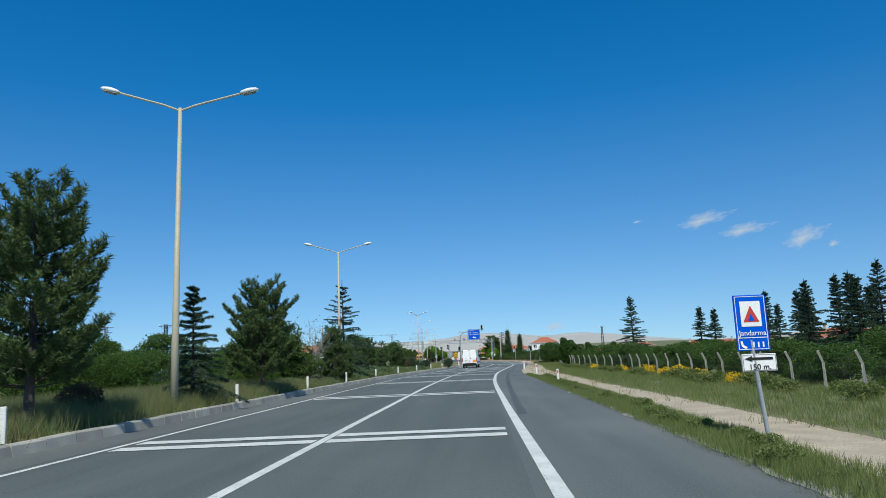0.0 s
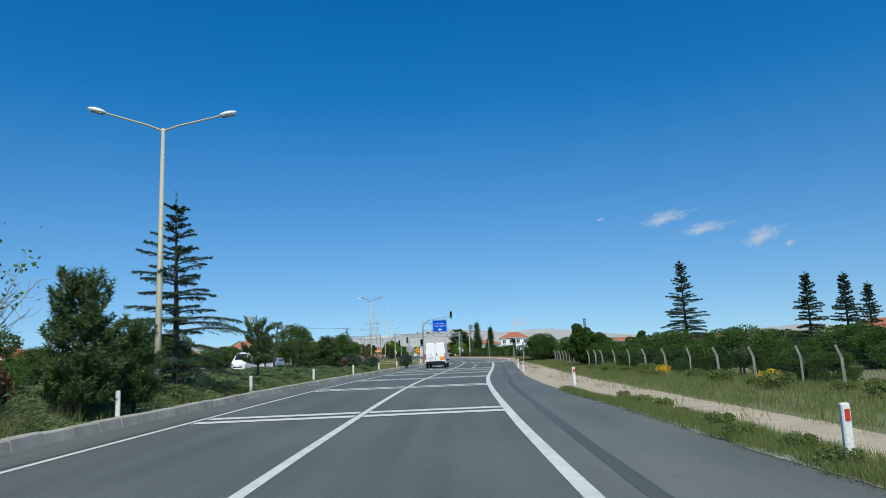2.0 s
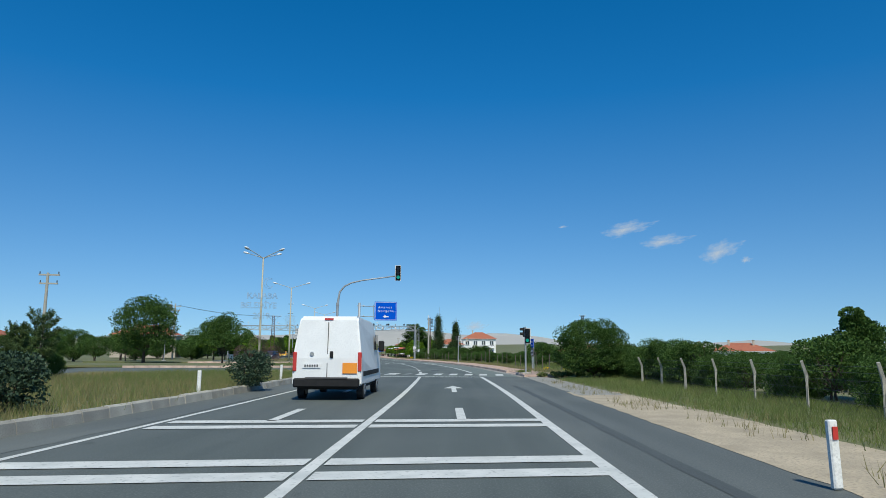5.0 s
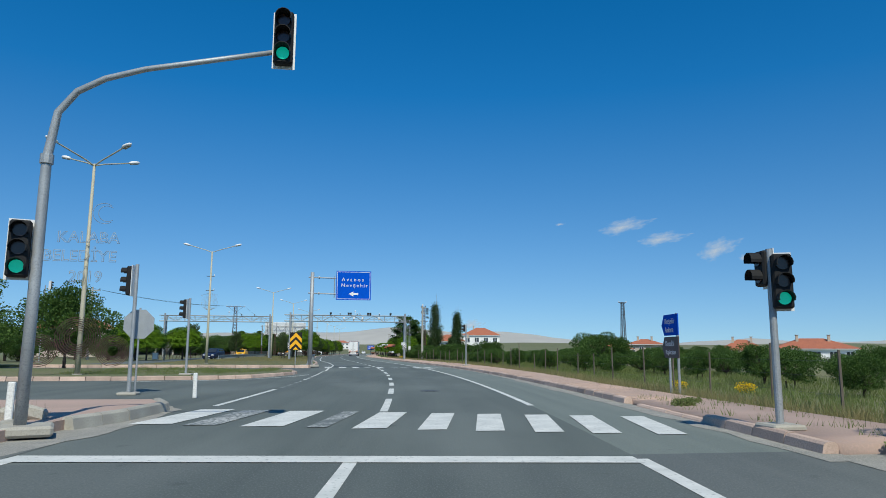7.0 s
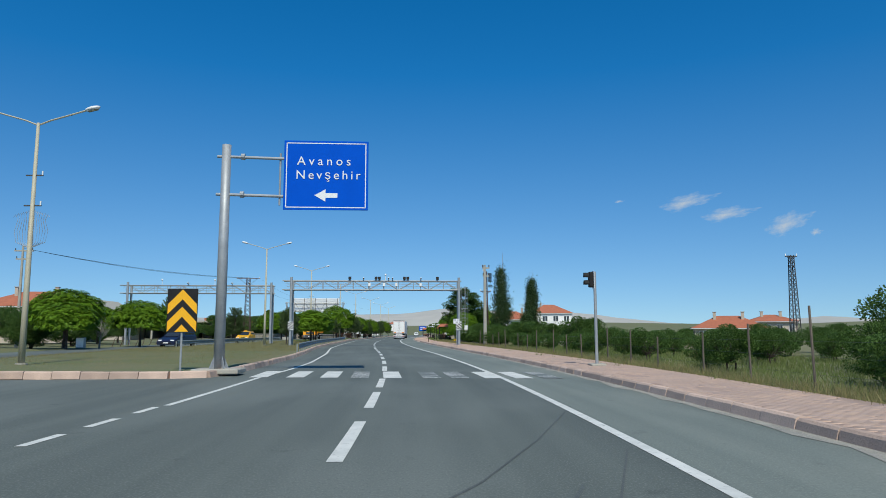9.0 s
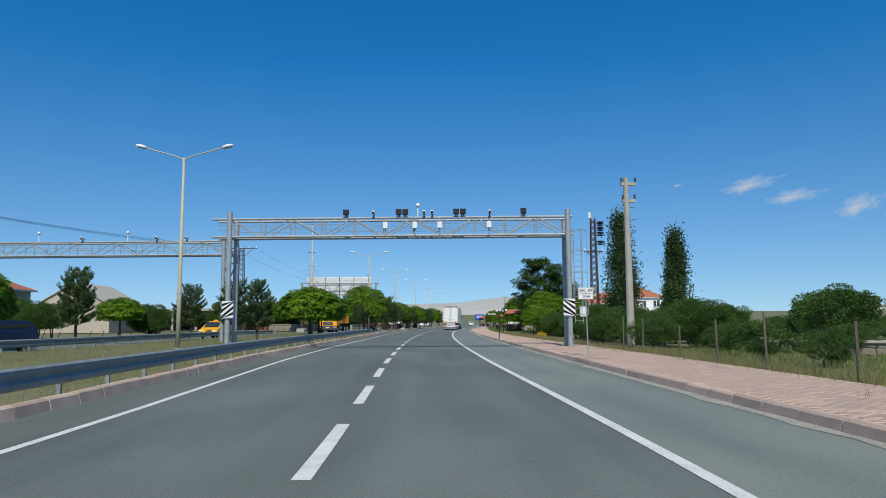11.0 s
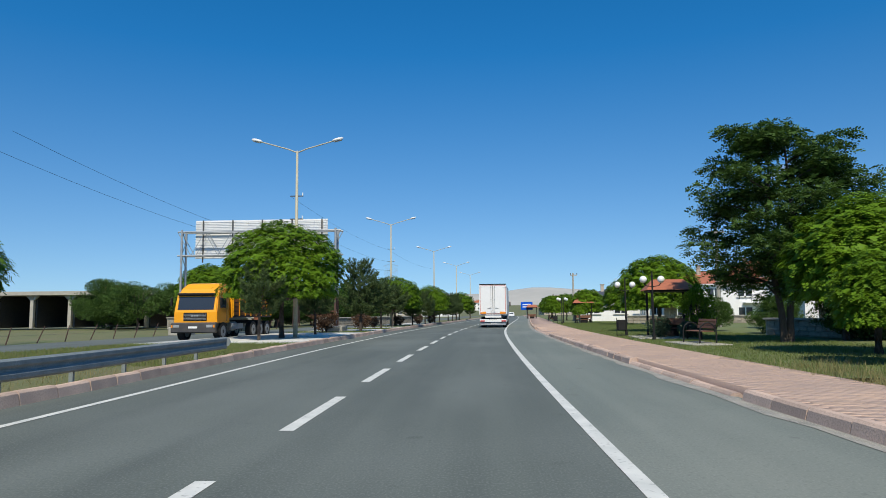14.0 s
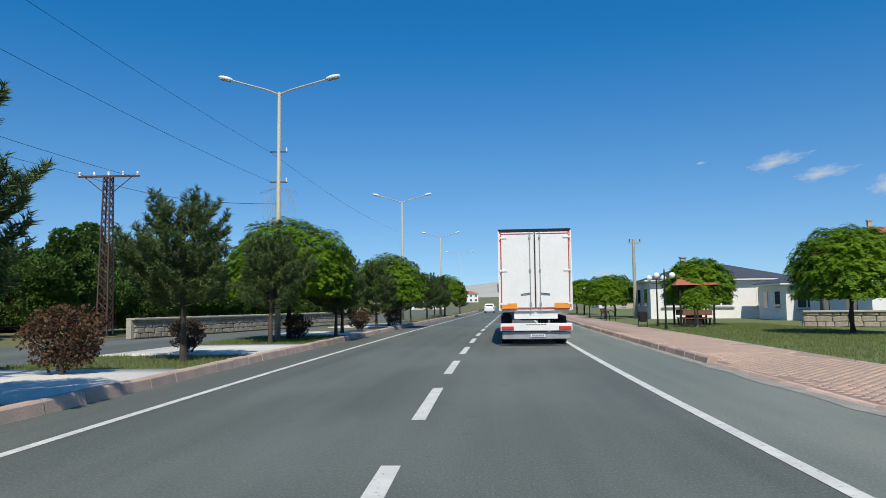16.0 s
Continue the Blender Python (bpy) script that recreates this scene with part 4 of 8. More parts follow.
# ---- guard rails ----
def guard_rail(y0, y1, off, group="guard rails of the median"):
    t = thing("guard_rail", (0, 0, 0), "galvanised steel guard rail on short posts", "guard rail", group)
    f = off if callable(off) else (lambda y: off)
    prof = [(0.0, -0.18), (0.05, -0.14), (0.05, -0.07), (0.0, -0.02), (0.0, 0.02), (0.05, 0.07), (0.05, 0.14), (0.0, 0.18)]
    ys = np.arange(y0, y1 + 0.01, 4.0)
    for a, b in zip(ys, ys[1:]):
        bm = bmesh.new()
        xa, xb = float(mid(a)) + f(a), float(mid(b)) + f(b)
        r = [[bm.verts.new((x + u, y, 0.54 + v)) for u, v in prof] for x, y in ((xa, a - 0.05), (xb, b + 0.05))]
        r2 = [[bm.verts.new((x + u - 0.012, y, 0.54 + v)) for u, v in prof] for x, y in ((xa, a - 0.05), (xb, b + 0.05))]
        for i in range(7):
            bm.faces.new((r[0][i], r[0][i + 1], r[1][i + 1], r[1][i]))
            bm.faces.new((r2[0][i], r2[1][i], r2[1][i + 1], r2[0][i + 1]))
        part("beam", bm, RAIL, t)
        for u in (0.0, 0.5):
            y = a + (b - a) * u
            part("post", boxed((float(mid(y)) + f(y) - 0.1, y, 0.28), (0.08, 0.06, 0.8)), RAIL, t)
    bm = bmesh.new()
    x = float(mid(y1)) + f(y1)
    tube(bm, [(x + 0.02, y1, 0.56), (x - 0.1, y1 + 0.35, 0.56)], 0.14, 8)
    part("end_cap", bm, RAIL, t)
    return t


guard_rail(182, 250, lambda y: median(y) - 0.16)
guard_rail(200, 244, lambda y: other(y) + 0.9)


# ---- camera gantries ----
def gantry(x0, x1, y, top=6.6, gear=()):
    t = thing("gantry", (x0, y, 0.1), "grey steel truss gantry carrying traffic cameras over the road", "gantry", "camera gantries")
    w, zt, zb, d = x1 - x0, top - 0.25, top - 1.15, 1.15
    for x in (0, w):
        for yy in (0, d):
            part("post", rodded((x, yy, -0.1), (x, yy, top + (0.1 if yy == 0 else -0.2)), 0.13, n=14), GALV, t)
        z = 0.5
        k = 0
        while z < zb - 0.8:
            part("brace", rodded((x, 0, z), (x, d, z), 0.035, n=6), GALV, t)
            part("brace", rodded((x, 0 if k % 2 else d, z), (x, d if k % 2 else 0, z + 0.95), 0.035, n=6), GALV, t)
            z += 0.95
            k += 1
    for yy in (0.1, d - 0.1):
        for z in (zt, zb):
            part("chord", rodded((-0.9, yy, z), (w + (0.25), yy, z), 0.06, n=10), GALV, t)
        n = max(4, round(w / 1.55))
        for k in range(n + 1):
            x = w * k / n
            part("brace", rodded((x, yy, zb), (x, yy, zt), 0.03, n=6), GALV, t)
            if k < n:
                part("brace", rodded((x, yy, zb if k % 2 else zt), (x + w / n, yy, zt if k % 2 else zb), 0.03, n=6), GALV, t)
        for z in (0.35, 0.6):
            part("handrail", rodded((-0.6, yy, zb + z), (w, yy, zb + z), 0.014, n=5), GALV, t)
    for yy in (0.28, d - 0.28):
        part("walkway_strip", boxed((w / 2 - 0.3, yy, zb - 0.02), (w + 0.8, 0.12, 0.04)), GALV, t)
    for kind, px in gear:
        x = px - x0
        if kind == "panel":
            f = part("flood_panel", boxed((x, -0.02, zt + 0.28), (0.29, 0.1, 0.28), rx=-8, bevel=0.015), BLACK, t, "black infrared floodlight")
            part("bracket", boxed((x, 0.1, zt + 0.12), (0.16, 0.08, 0.16)), GALV, f)
        elif kind == "cam":
            f = part("camera_housing", boxed((x, 0.0, zt + 0.24), (0.14, 0.42, 0.16), rx=-6, bevel=0.03), WHITE, t, "white camera housing")
            part("lens", boxed((x, -0.215, zt + 0.225), (0.11, 0.02, 0.12)), BLACK, f)
            part("mount", rodded((x, 0.05, zt), (x, 0.05, zt + 0.18), 0.035, n=6), DARKSTEEL, f)
        elif kind == "dome":
            f = part("antenna_mast", rodded((x, 0.1, zt), (x, 0.1, zt + 0.55), 0.03, n=8), WHITE, t)
            part("dome", ball(bmesh.new(), (x, 0.1, zt + 0.63), 0.11, n=8), WHITE, f, smooth=True)
        else:
            f = part("control_box", boxed((x, -0.02, zb + 0.5), (0.24, 0.16, 0.32), bevel=0.02), WHITE, t, "white control box")
            part("bracket", rodded((x, 0.05, zb), (x, 0.05, zt), 0.04, n=6), GALV, f)
    return t


def gpx(px):
    return 11.66 + (px - 784) / 76.4


g1 = gantry(1.52, 18.45, 207.8, 6.75, [("panel", gpx(p)) for p in (456, 658, 683, 878, 904, 1135)] + [("cam", gpx(p)) for p in (562, 755, 786, 1006)] + [("dome", gpx(731))] + [("box", gpx(p)) for p in (607, 720, 815, 1003)])
gantry(-18.8, -2.5, 219.0, 7.0, [("dome", -9.0), ("cam", -7), ("cam", -12), ("dome", -15), ("cam", -5)])
# caged ladder on the footway side
lad = part("ladder", bmesh.new(), GALV, g1)
bm = bmesh.new()
for xx in (0.35, 0.75):
    rod(bm, (16.93 + xx, 0.5, 1.2), (16.93 + xx, 0.5, 6.0), 0.02, n=6)
for z in np.arange(1.3, 6.0, 0.3):
    rod(bm, (17.28, 0.5, z), (17.68, 0.5, z), 0.012, n=5)
for z in np.arange(1.6, 6.1, 1.05):
    tube(bm, [(17.15, 0.5, z), (17.15, 0.1, z), (17.5, -0.2, z), (17.85, 0.1, z), (17.85, 0.5, z)], 0.018, 5)
for xx in (17.15, 17.5, 17.85):
    rod(bm, (xx, 0.1 if xx != 17.5 else -0.2, 1.6), (xx, 0.1 if xx != 17.5 else -0.2, 5.9), 0.012, n=5)
bm.to_mesh(lad.data)
bm.free()
part("equipment_box", boxed((17.7, 0.6, 1.75), (0.35, 0.25, 0.5), bevel=0.02), WHITE, g1)
for x, flip in ((0.0, 1), (16.93, -1)):
    b = part("marker_board", boxed((x + 0.05 * flip, -0.16, 1.95), (0.58, 0.02, 0.86)), WHITE, g1, "black and white striped marker board")
    for k in range(-2, 4):
        u = lambda s: max(-0.29, min(0.29, s))  # noqa: E731
        pts = []
        z0 = 1.52 + 0.29 * k
        for s, zz in ((-0.29, z0), (0.29, z0 + 0.48), (0.29, z0 + 0.63), (-0.29, z0 + 0.15)):
            pts.append((x + 0.05 * flip + s * flip, min(2.37, max(1.53, zz))))
        if abs(pts[0][1] - pts[3][1]) + abs(pts[1][1] - pts[2][1]) > 0.02:
            bm = bmesh.new()
            prism(bm, pts if flip > 0 else pts[::-1], 0.004, "y", -0.176)
            bmesh.ops.remove_doubles(bm, verts=bm.verts, dist=1e-4)
            part("stripe", bm, BLACK, b)


# ---- poles and pylons ----
def lattice(at, h, w0, w1, arms, label, mat=DARKSTEEL, turn=0.0, insul=True):
    t = thing("lattice_pylon", at, label, "pylon", "steel pylons", turn)
    w = lambda z: w0 + (w1 - w0) * z / h  # noqa: E731
    for sx in (-1, 1):
        for sy in (-1, 1):
            part("leg", rodded((sx * w0 / 2, sy * w0 / 2, 0), (sx * w1 / 2, sy * w1 / 2, h), 0.045, n=4), mat, t)
    bm = bmesh.new()
    z, k = 0.2, 0
    while z < h - 0.3:
        s = max(0.45, w(z) * 0.9)
        z2 = min(h, z + s)
        a, b = w(z) / 2, w(z2) / 2
        for p, q in (((-a, -a), (b, -b)), ((a, -a), (-b, -b)), ((-a, a), (b, b)), ((a, a), (-b, b)), ((-a, -a), (-b, b)), ((a, -a), (b, b)), ((-a, a), (-b, -b)), ((a, a), (b, -b))):
            rod(bm, (*p, z), (*q, z2), 0.022, n=4)
        z = z2
    part("bracing", bm, mat, t)
    for z, half in arms:
        a = part("crossarm", boxed((0, 0, z), (2 * half, 0.12, 0.1)), mat, t)
        bm = bmesh.new()
        for s in (-1, 1):
            rod(bm, (s * half * 0.8, 0, z), (s * 0.1, 0, z - half * 0.6), 0.025, n=4)
        part("strut", bm, mat, a)
        for s in np.linspace(-half * 0.95, half * 0.95, 5 if half > 1 else 2):
            bm = bmesh.new()
            for i in range(3):
                rod(bm, (s, 0, z + 0.06 + 0.07 * i), (s, 0, z + 0.11 + 0.07 * i), 0.07, 0.05, 8)
            part("insulator", bm, WHITE if insul else BLACK, a)
    return t


lattice((-14.0, 260.0, 0.1), 10.7, 1.15, 0.55, ((10.75, 2.0),), "dark steel lattice pylon with a wide crossarm", RUST)
tower = lattice((23.6, 226.6, 0.1), 9.2, 0.62, 0.3, ((6.6, 0.7),), "dark rusty lattice pylon with stacked insulators", RUST)
for z in (8.9, 8.5, 8.1, 7.4):
    bm = bmesh.new()
    for i in range(3):
        ball(bm, (0.55, 0, z - 0.12 * i), 0.3, 1, 1, 0.16, 5)
    part("insulator", bm, BLACK, tower)
part("insulator", rodded((-0.25, 0, 9.2), (-0.25, 0, 9.65), 0.12, n=8), WHITE, tower)
lattice((51.0, 203.0, -0.3), 9.2, 0.8, 0.35, ((9.1, 0.6),), "dark steel lattice mast rising from the orchard", DARKSTEEL)
lattice((-9.5, 306, 0.1), 8.6, 0.6, 0.35, ((8.6, 1.7),), "rust-red lattice pole carrying the overhead line", RUST)
lattice((-34, 86, -0.2), 7.2, 0.55, 0.3, ((7.0, 0.9), (5.8, 1.1)), "dark steel pole with two crossarms behind the shrubs", DARKSTEEL)
lattice((-75, 160, -0.3), 12, 1.2, 0.5, ((11.8, 1.8), (10.6, 1.4)), "distant grey pylon behind the trees", DARKSTEEL)


def concrete_pole(at, h, arms=(), label="tall tapering concrete power pole"):
    t = thing("power_pole", at, label, "power pole", "concrete power poles")
    part("shaft", rodded((0, 0, -0.1), (0, 0, h), 0.19, 0.11, 10), CONCRETE, t)
    for z, half in arms:
        a = part("crossarm", boxed((0.12, 0, z), (2 * half, 0.14, 0.14)), CONCRETE, t)
        for s in (-0.9, 0.9):
            part("insulator", rodded((0.12 + s * half, 0, z + 0.05), (0.12 + s * half, 0, z + 0.3), 0.05, n=8), DARKSTEEL, a)
    return t


pole = concrete_pole((20.84, 205.6, 0.05), 8.0, ((7.7, 0.35), (6.9, 0.3)))
for k in range(9):
    part("step_bolt", rodded((0.1, 0, 1.8 + 0.6 * k), (0.4, 0, 1.8 + 0.6 * k), 0.012, n=5), DARKSTEEL, pole)
concrete_pole((-28.6, 215, -0.2), 11, ((10.5, 1.0), (9.6, 0.8)))
concrete_pole((-22.5, 140, -0.2), 8.7, ((8.5, 0.9), (7.7, 0.8)))
concrete_pole((30.1, 285, 0.0), 8.1, ((7.6, 0.5),))
concrete_pole((24.6, 330, 0.0), 7.0, ((6.7, 0.5),))


def cable(name, pts, sag=0.5, r=0.012):
    t = thing(name, (0, 0, 0), "thin black overhead cable slung between poles", "cable", "overhead cables")
    bm = bmesh.new()
    for a, b in zip(pts, pts[1:]):
        a, b = Vector(a), Vector(b)
        tube(bm, [a.lerp(b, u) - Vector((0, 0, sag * 4 * u * (1 - u))) for u in np.linspace(0, 1, 12)], r, 3)
    part("strand", bm, BLACK, t)


for o in (-1.8, -0.9, 0, 0.9):
    cable("overhead_cable", [(-28.6, 215, 10.6), (-14 + o, 260, 11.0)], 0.7)
cable("overhead_cable", [(-9.5 - 1.2, 306, 8.7), (2.48, 296.8, 5.6)], 0.4)
cable("overhead_cable", [(-9.5 + 1.2, 306, 8.7), (-12, 262, 10.7)], 0.8)
cable("overhead_cable", [(-9.5 - 1.2, 306, 8.7), (-15, 262, 10.7)], 0.8)

for z, a, b in ((6.5, (1.55, 265.6), (2.48, 296.8)), (7.7, (1.55, 265.6), (2.48, 296.8)), (7.7, (2.48, 296.8), (4.6, 327))):
    cable("overhead_cable", [(a[0] - 0.3, a[1], z), (b[0] - 0.3, b[1], z)], 0.35, 0.006)

low = thing("leaning_fence", (0, 0, 0), "low wire fence on leaning rusty posts", "fence")
last = None
for k, y in enumerate(np.arange(214, 300, 2.2)):
    x = float(mid(y)) + other(y) - 10.2
    ln = 0.28 + 0.1 * math.sin(k * 2.7)
    part("fence_post", rodded((x, y, -0.1), (x + ln, y + 0.1, 0.85), 0.035, 0.03, 6), RUST, low)
    if last:
        bm = bmesh.new()
        for z in (0.35, 0.75):
            rod(bm, (last[0] + last[2] * z, last[1], z), (x + ln * z, y, z), 0.006, n=3)
        part("wire", bm, DARKSTEEL, low)
    last = (x, y, ln)



# ---- plants ----
def leaf_quads(name, centres, axes, size, mat, parent, rng, aspect=0.55, facing=None, label=""):
    """One small quad a leaf: centres (n, 3), growing along axes (n, 3)."""
    n = len(centres)
    d = axes / np.maximum(np.linalg.norm(axes, axis=1, keepdims=True), 1e-6)
    side = np.cross(d, rng.normal(size=(n, 3)) if facing is None else facing)
    side /= np.maximum(np.linalg.norm(side, axis=1, keepdims=True), 1e-6)
    s = (size * rng.uniform(0.65, 1.35, n))[:, None]
    a, b = d * s * 0.5, side * s * 0.5 * aspect
    v = np.stack([centres - a, centres + b, centres + a, centres - b], 1).reshape(-1, 3)
    return mesh_of(name, v, np.arange(4 * n).reshape(n, 4), mat, parent, label)


def blades(name, base, tip, width, mat, parent, rng, label="", kind=""):
    """One thin triangle a blade or needle."""
    n = len(base)
    side = np.cross(tip - base, rng.normal(size=(n, 3)))
    side *= (width / 2 / np.maximum(np.linalg.norm(side, axis=1), 1e-6))[:, None]
    v = np.stack([base - side, base + side, tip], 1).reshape(-1, 3)
    return mesh_of(name, v, np.arange(3 * n).reshape(n, 3), mat, parent, label, kind)


def limb(bm, a, b, r0, r1, rng, bend=0.12, n=6):
    a, b = np.array(a, float), np.array(b, float)
    l = np.linalg.norm(b - a)
    m1, m2 = (a + (b - a) * u + rng.normal(size=3) * l * bend * 0.5 for u in (0.35, 0.7))
    tube(bm, [tuple(a), tuple(m1), tuple(m2), tuple(b)], [r0, r0 * 0.7 + r1 * 0.3, r0 * 0.35 + r1 * 0.65, r1], n)


def needles(name, shoots, mat, parent, rng, n, length, width, flat, along):
    """Brushes of n needles round each shoot (root, axis, length): one thin triangle a needle."""
    q, ax, ln = (np.array(v, float) for v in zip(*shoots))
    ax /= np.linalg.norm(ax, axis=1, keepdims=True)
    k = len(q)
    e = rng.normal(size=(k, n, 3)) * (1, 1, flat)
    e -= (e * ax[:, None]).sum(2, keepdims=True) * ax[:, None]
    e /= np.maximum(np.linalg.norm(e, axis=2, keepdims=True), 1e-6)
    root = q[:, None] + ax[:, None] * (ln[:, None] * rng.uniform(0, 1, (k, n)))[..., None]
    tip = root + (e + ax[:, None] * along) * (length * rng.uniform(0.7, 1.2, (k, n)))[..., None]
    return blades(name, root.reshape(-1, 3), tip.reshape(-1, 3), width, mat, parent, rng)


def conifer(name, label, at, h, r, seed, mat=PINE, style="pine", group="pines of the median", bare=0.12, tufts=1.0, gap=1.0, n=None):
    """Whorls of branches. pine: branches sweep up and end in upright bottle-brush shoots; spruce: flat tiers of sprays that droop at their ends."""
    rng = np.random.default_rng(seed)
    t = thing(name, at, label, "tree", group)
    bm = bmesh.new()
    lean = rng.normal(size=2) * 0.015 * h
    tube(bm, [(0, 0, -0.1), (lean[0] * 0.3, lean[1] * 0.3, h * 0.4), (lean[0], lean[1], h * (0.8 if style == "pine" else 0.97))], [0.016 * h + 0.03, 0.012 * h, 0.006], 8)
    part("trunk", bm, BARK, t)
    bm = bmesh.new()
    shoots = []
    z = h * bare
    pine = style == "pine"
    up = np.array([0, 0, 1.0])
    weight = rng.uniform(0.75, 1.2, 6)
    while z < h * 0.965:
        u = (z / h - bare) / (1 - bare)
        prof = min(1.0, 0.75 + 0.8 * u) * (1 - u) ** 0.5 if pine else 0.94 * (1 - u) ** 1.2 + 0.03
        k = int(rng.integers(5, 7) if pine else rng.integers(5, 8))
        a0 = rng.uniform(0, 6.28)
        for i in range(k):
            a = a0 + i * 6.283 / k + rng.normal() * 0.22
            l = r * prof * rng.uniform(0.68 if pine else 0.5, 1.12) * weight[int((a % 6.283) / 1.0472) % 6] + 0.07
            out = np.array([math.cos(a), math.sin(a), 0])
            side = np.array([-math.sin(a), math.cos(a), 0])
            zb = z + rng.uniform(-0.5, 0.5) * h * (0.04 if pine else 0.04 if gap < 1.4 else 0.03)
            p0 = np.array([lean[0] * zb / h, lean[1] * zb / h, zb])
            rise, curl = (0.08 + 0.5 * u * u, 0.26 + 0.15 * u) if pine else (0.16 + 0.5 * u * u, -rng.uniform(0.2, 0.45) * (1 - u))

            def at_(v):
                return p0 + out * l * v * (1 if not pine else 1 - 0.12 * v) + up * l * (rise * v + curl * v * v)
            tube(bm, [tuple(at_(v)) for v in (0, 0.35, 0.7, 1)], [0.008 + 0.013 * l, 0.007 + 0.009 * l, 0.005 + 0.005 * l, 0.004], 4)
            m = max(3, int(l / (0.125 if pine else 0.13) * tufts))
            for v in np.linspace(0.26 if l > 0.5 else 0.15, 1.0, m):
                c = at_(v)
                d = out + up * (rise + 2 * curl * v)
                d /= np.linalg.norm(d)
                for sd in ((-1, 1, 0) if v > 0.96 else (-1, 1)):
                    if pine:
                        tw = (0.3 * l * (1.12 - v) + 0.08) * rng.uniform(0.5, 1.2)
                        w = d * 0.7 + side * sd * rng.uniform(0.4, 1.0) + up * rng.uniform(-0.1, 0.45)
                        e = c + w * tw
                        ax = d * 0.5 + side * sd * 0.25 + up * rng.uniform(0.55, 1.0) + rng.normal(size=3) * 0.16
                        shoots.append((e - ax * 0.06, ax, rng.uniform(0.2, 0.36)))
                        if tw > 0.22:
                            shoots.append((c + w * tw * 0.4, w * 0.7 + up * 0.4, tw * 0.6))
                    else:
                        tw = (0.42 * l * (1.12 - v) + 0.07) * rng.uniform(0.6, 1.25)
                        w = d * rng.uniform(0.5, 0.9) + side * sd * 0.75 - up * rng.uniform(0.05, 0.3) + rng.normal(size=3) * 0.08
                        shoots.append((c, w, tw * 1.1))
            if not pine:
                for v in np.arange(0.15, 1.0, 0.16):
                    shoots.append((at_(v), at_(v + 0.15) - at_(v), l * 0.17))
        z += h * gap * (0.066 if pine else 0.036) * rng.uniform(0.8, 1.2)
    top = np.array([lean[0], lean[1], h * 0.95])
    for i in range(5 if pine else 2):
        shoots.append((top - up * 0.05 * i * h * 0.2, up + rng.normal(size=3) * (0.28 if pine else 0.06), 0.06 * h))
    # bring the highest shoot to the full height
    k = h / max(q[2] + ax[2] / np.linalg.norm(ax) * ln for q, ax, ln in shoots)
    shoots = [(np.array((q[0], q[1], q[2] * k)), ax, ln) for q, ax, ln in shoots]
    for v in bm.verts:
        v.co.z *= k
    part("branch_frame", bm, BARK, t)
    if pine:
        needles("foliage", shoots, mat, t, rng, n or 26, 0.115, 0.029, 1.0, 0.75)
    else:
        needles("foliage", shoots, mat, t, rng, n or 26, 0.07, 0.022, 0.55, 0.8)
    return t


def clumps(rng, n, shape):
    """Clump centres on and in a unit crown."""
    v = rng.normal(size=(n, 3))
    v /= np.linalg.norm(v, axis=1, keepdims=True)
    r = rng.uniform(0.45, 1.0, n) ** 0.5
    v *= r[:, None]
    if shape == "layered":
        # a ragged crown of separate boughs that narrows towards its top
        v[:, :2] *= (1.05 - 0.6 * np.maximum(v[:, 2], 0))[:, None]
        v *= np.array([0.95 + 0.75 * noise.noise((p[0] * 2.3 + 5, p[1] * 2.3, p[2] * 2.6)) for p in v.tolist()])[:, None]
    if shape == "mop":
        v[:, 2] = np.where(v[:, 2] < -0.25, -0.25 + (v[:, 2] + 0.25) * 0.35, v[:, 2])
    return v


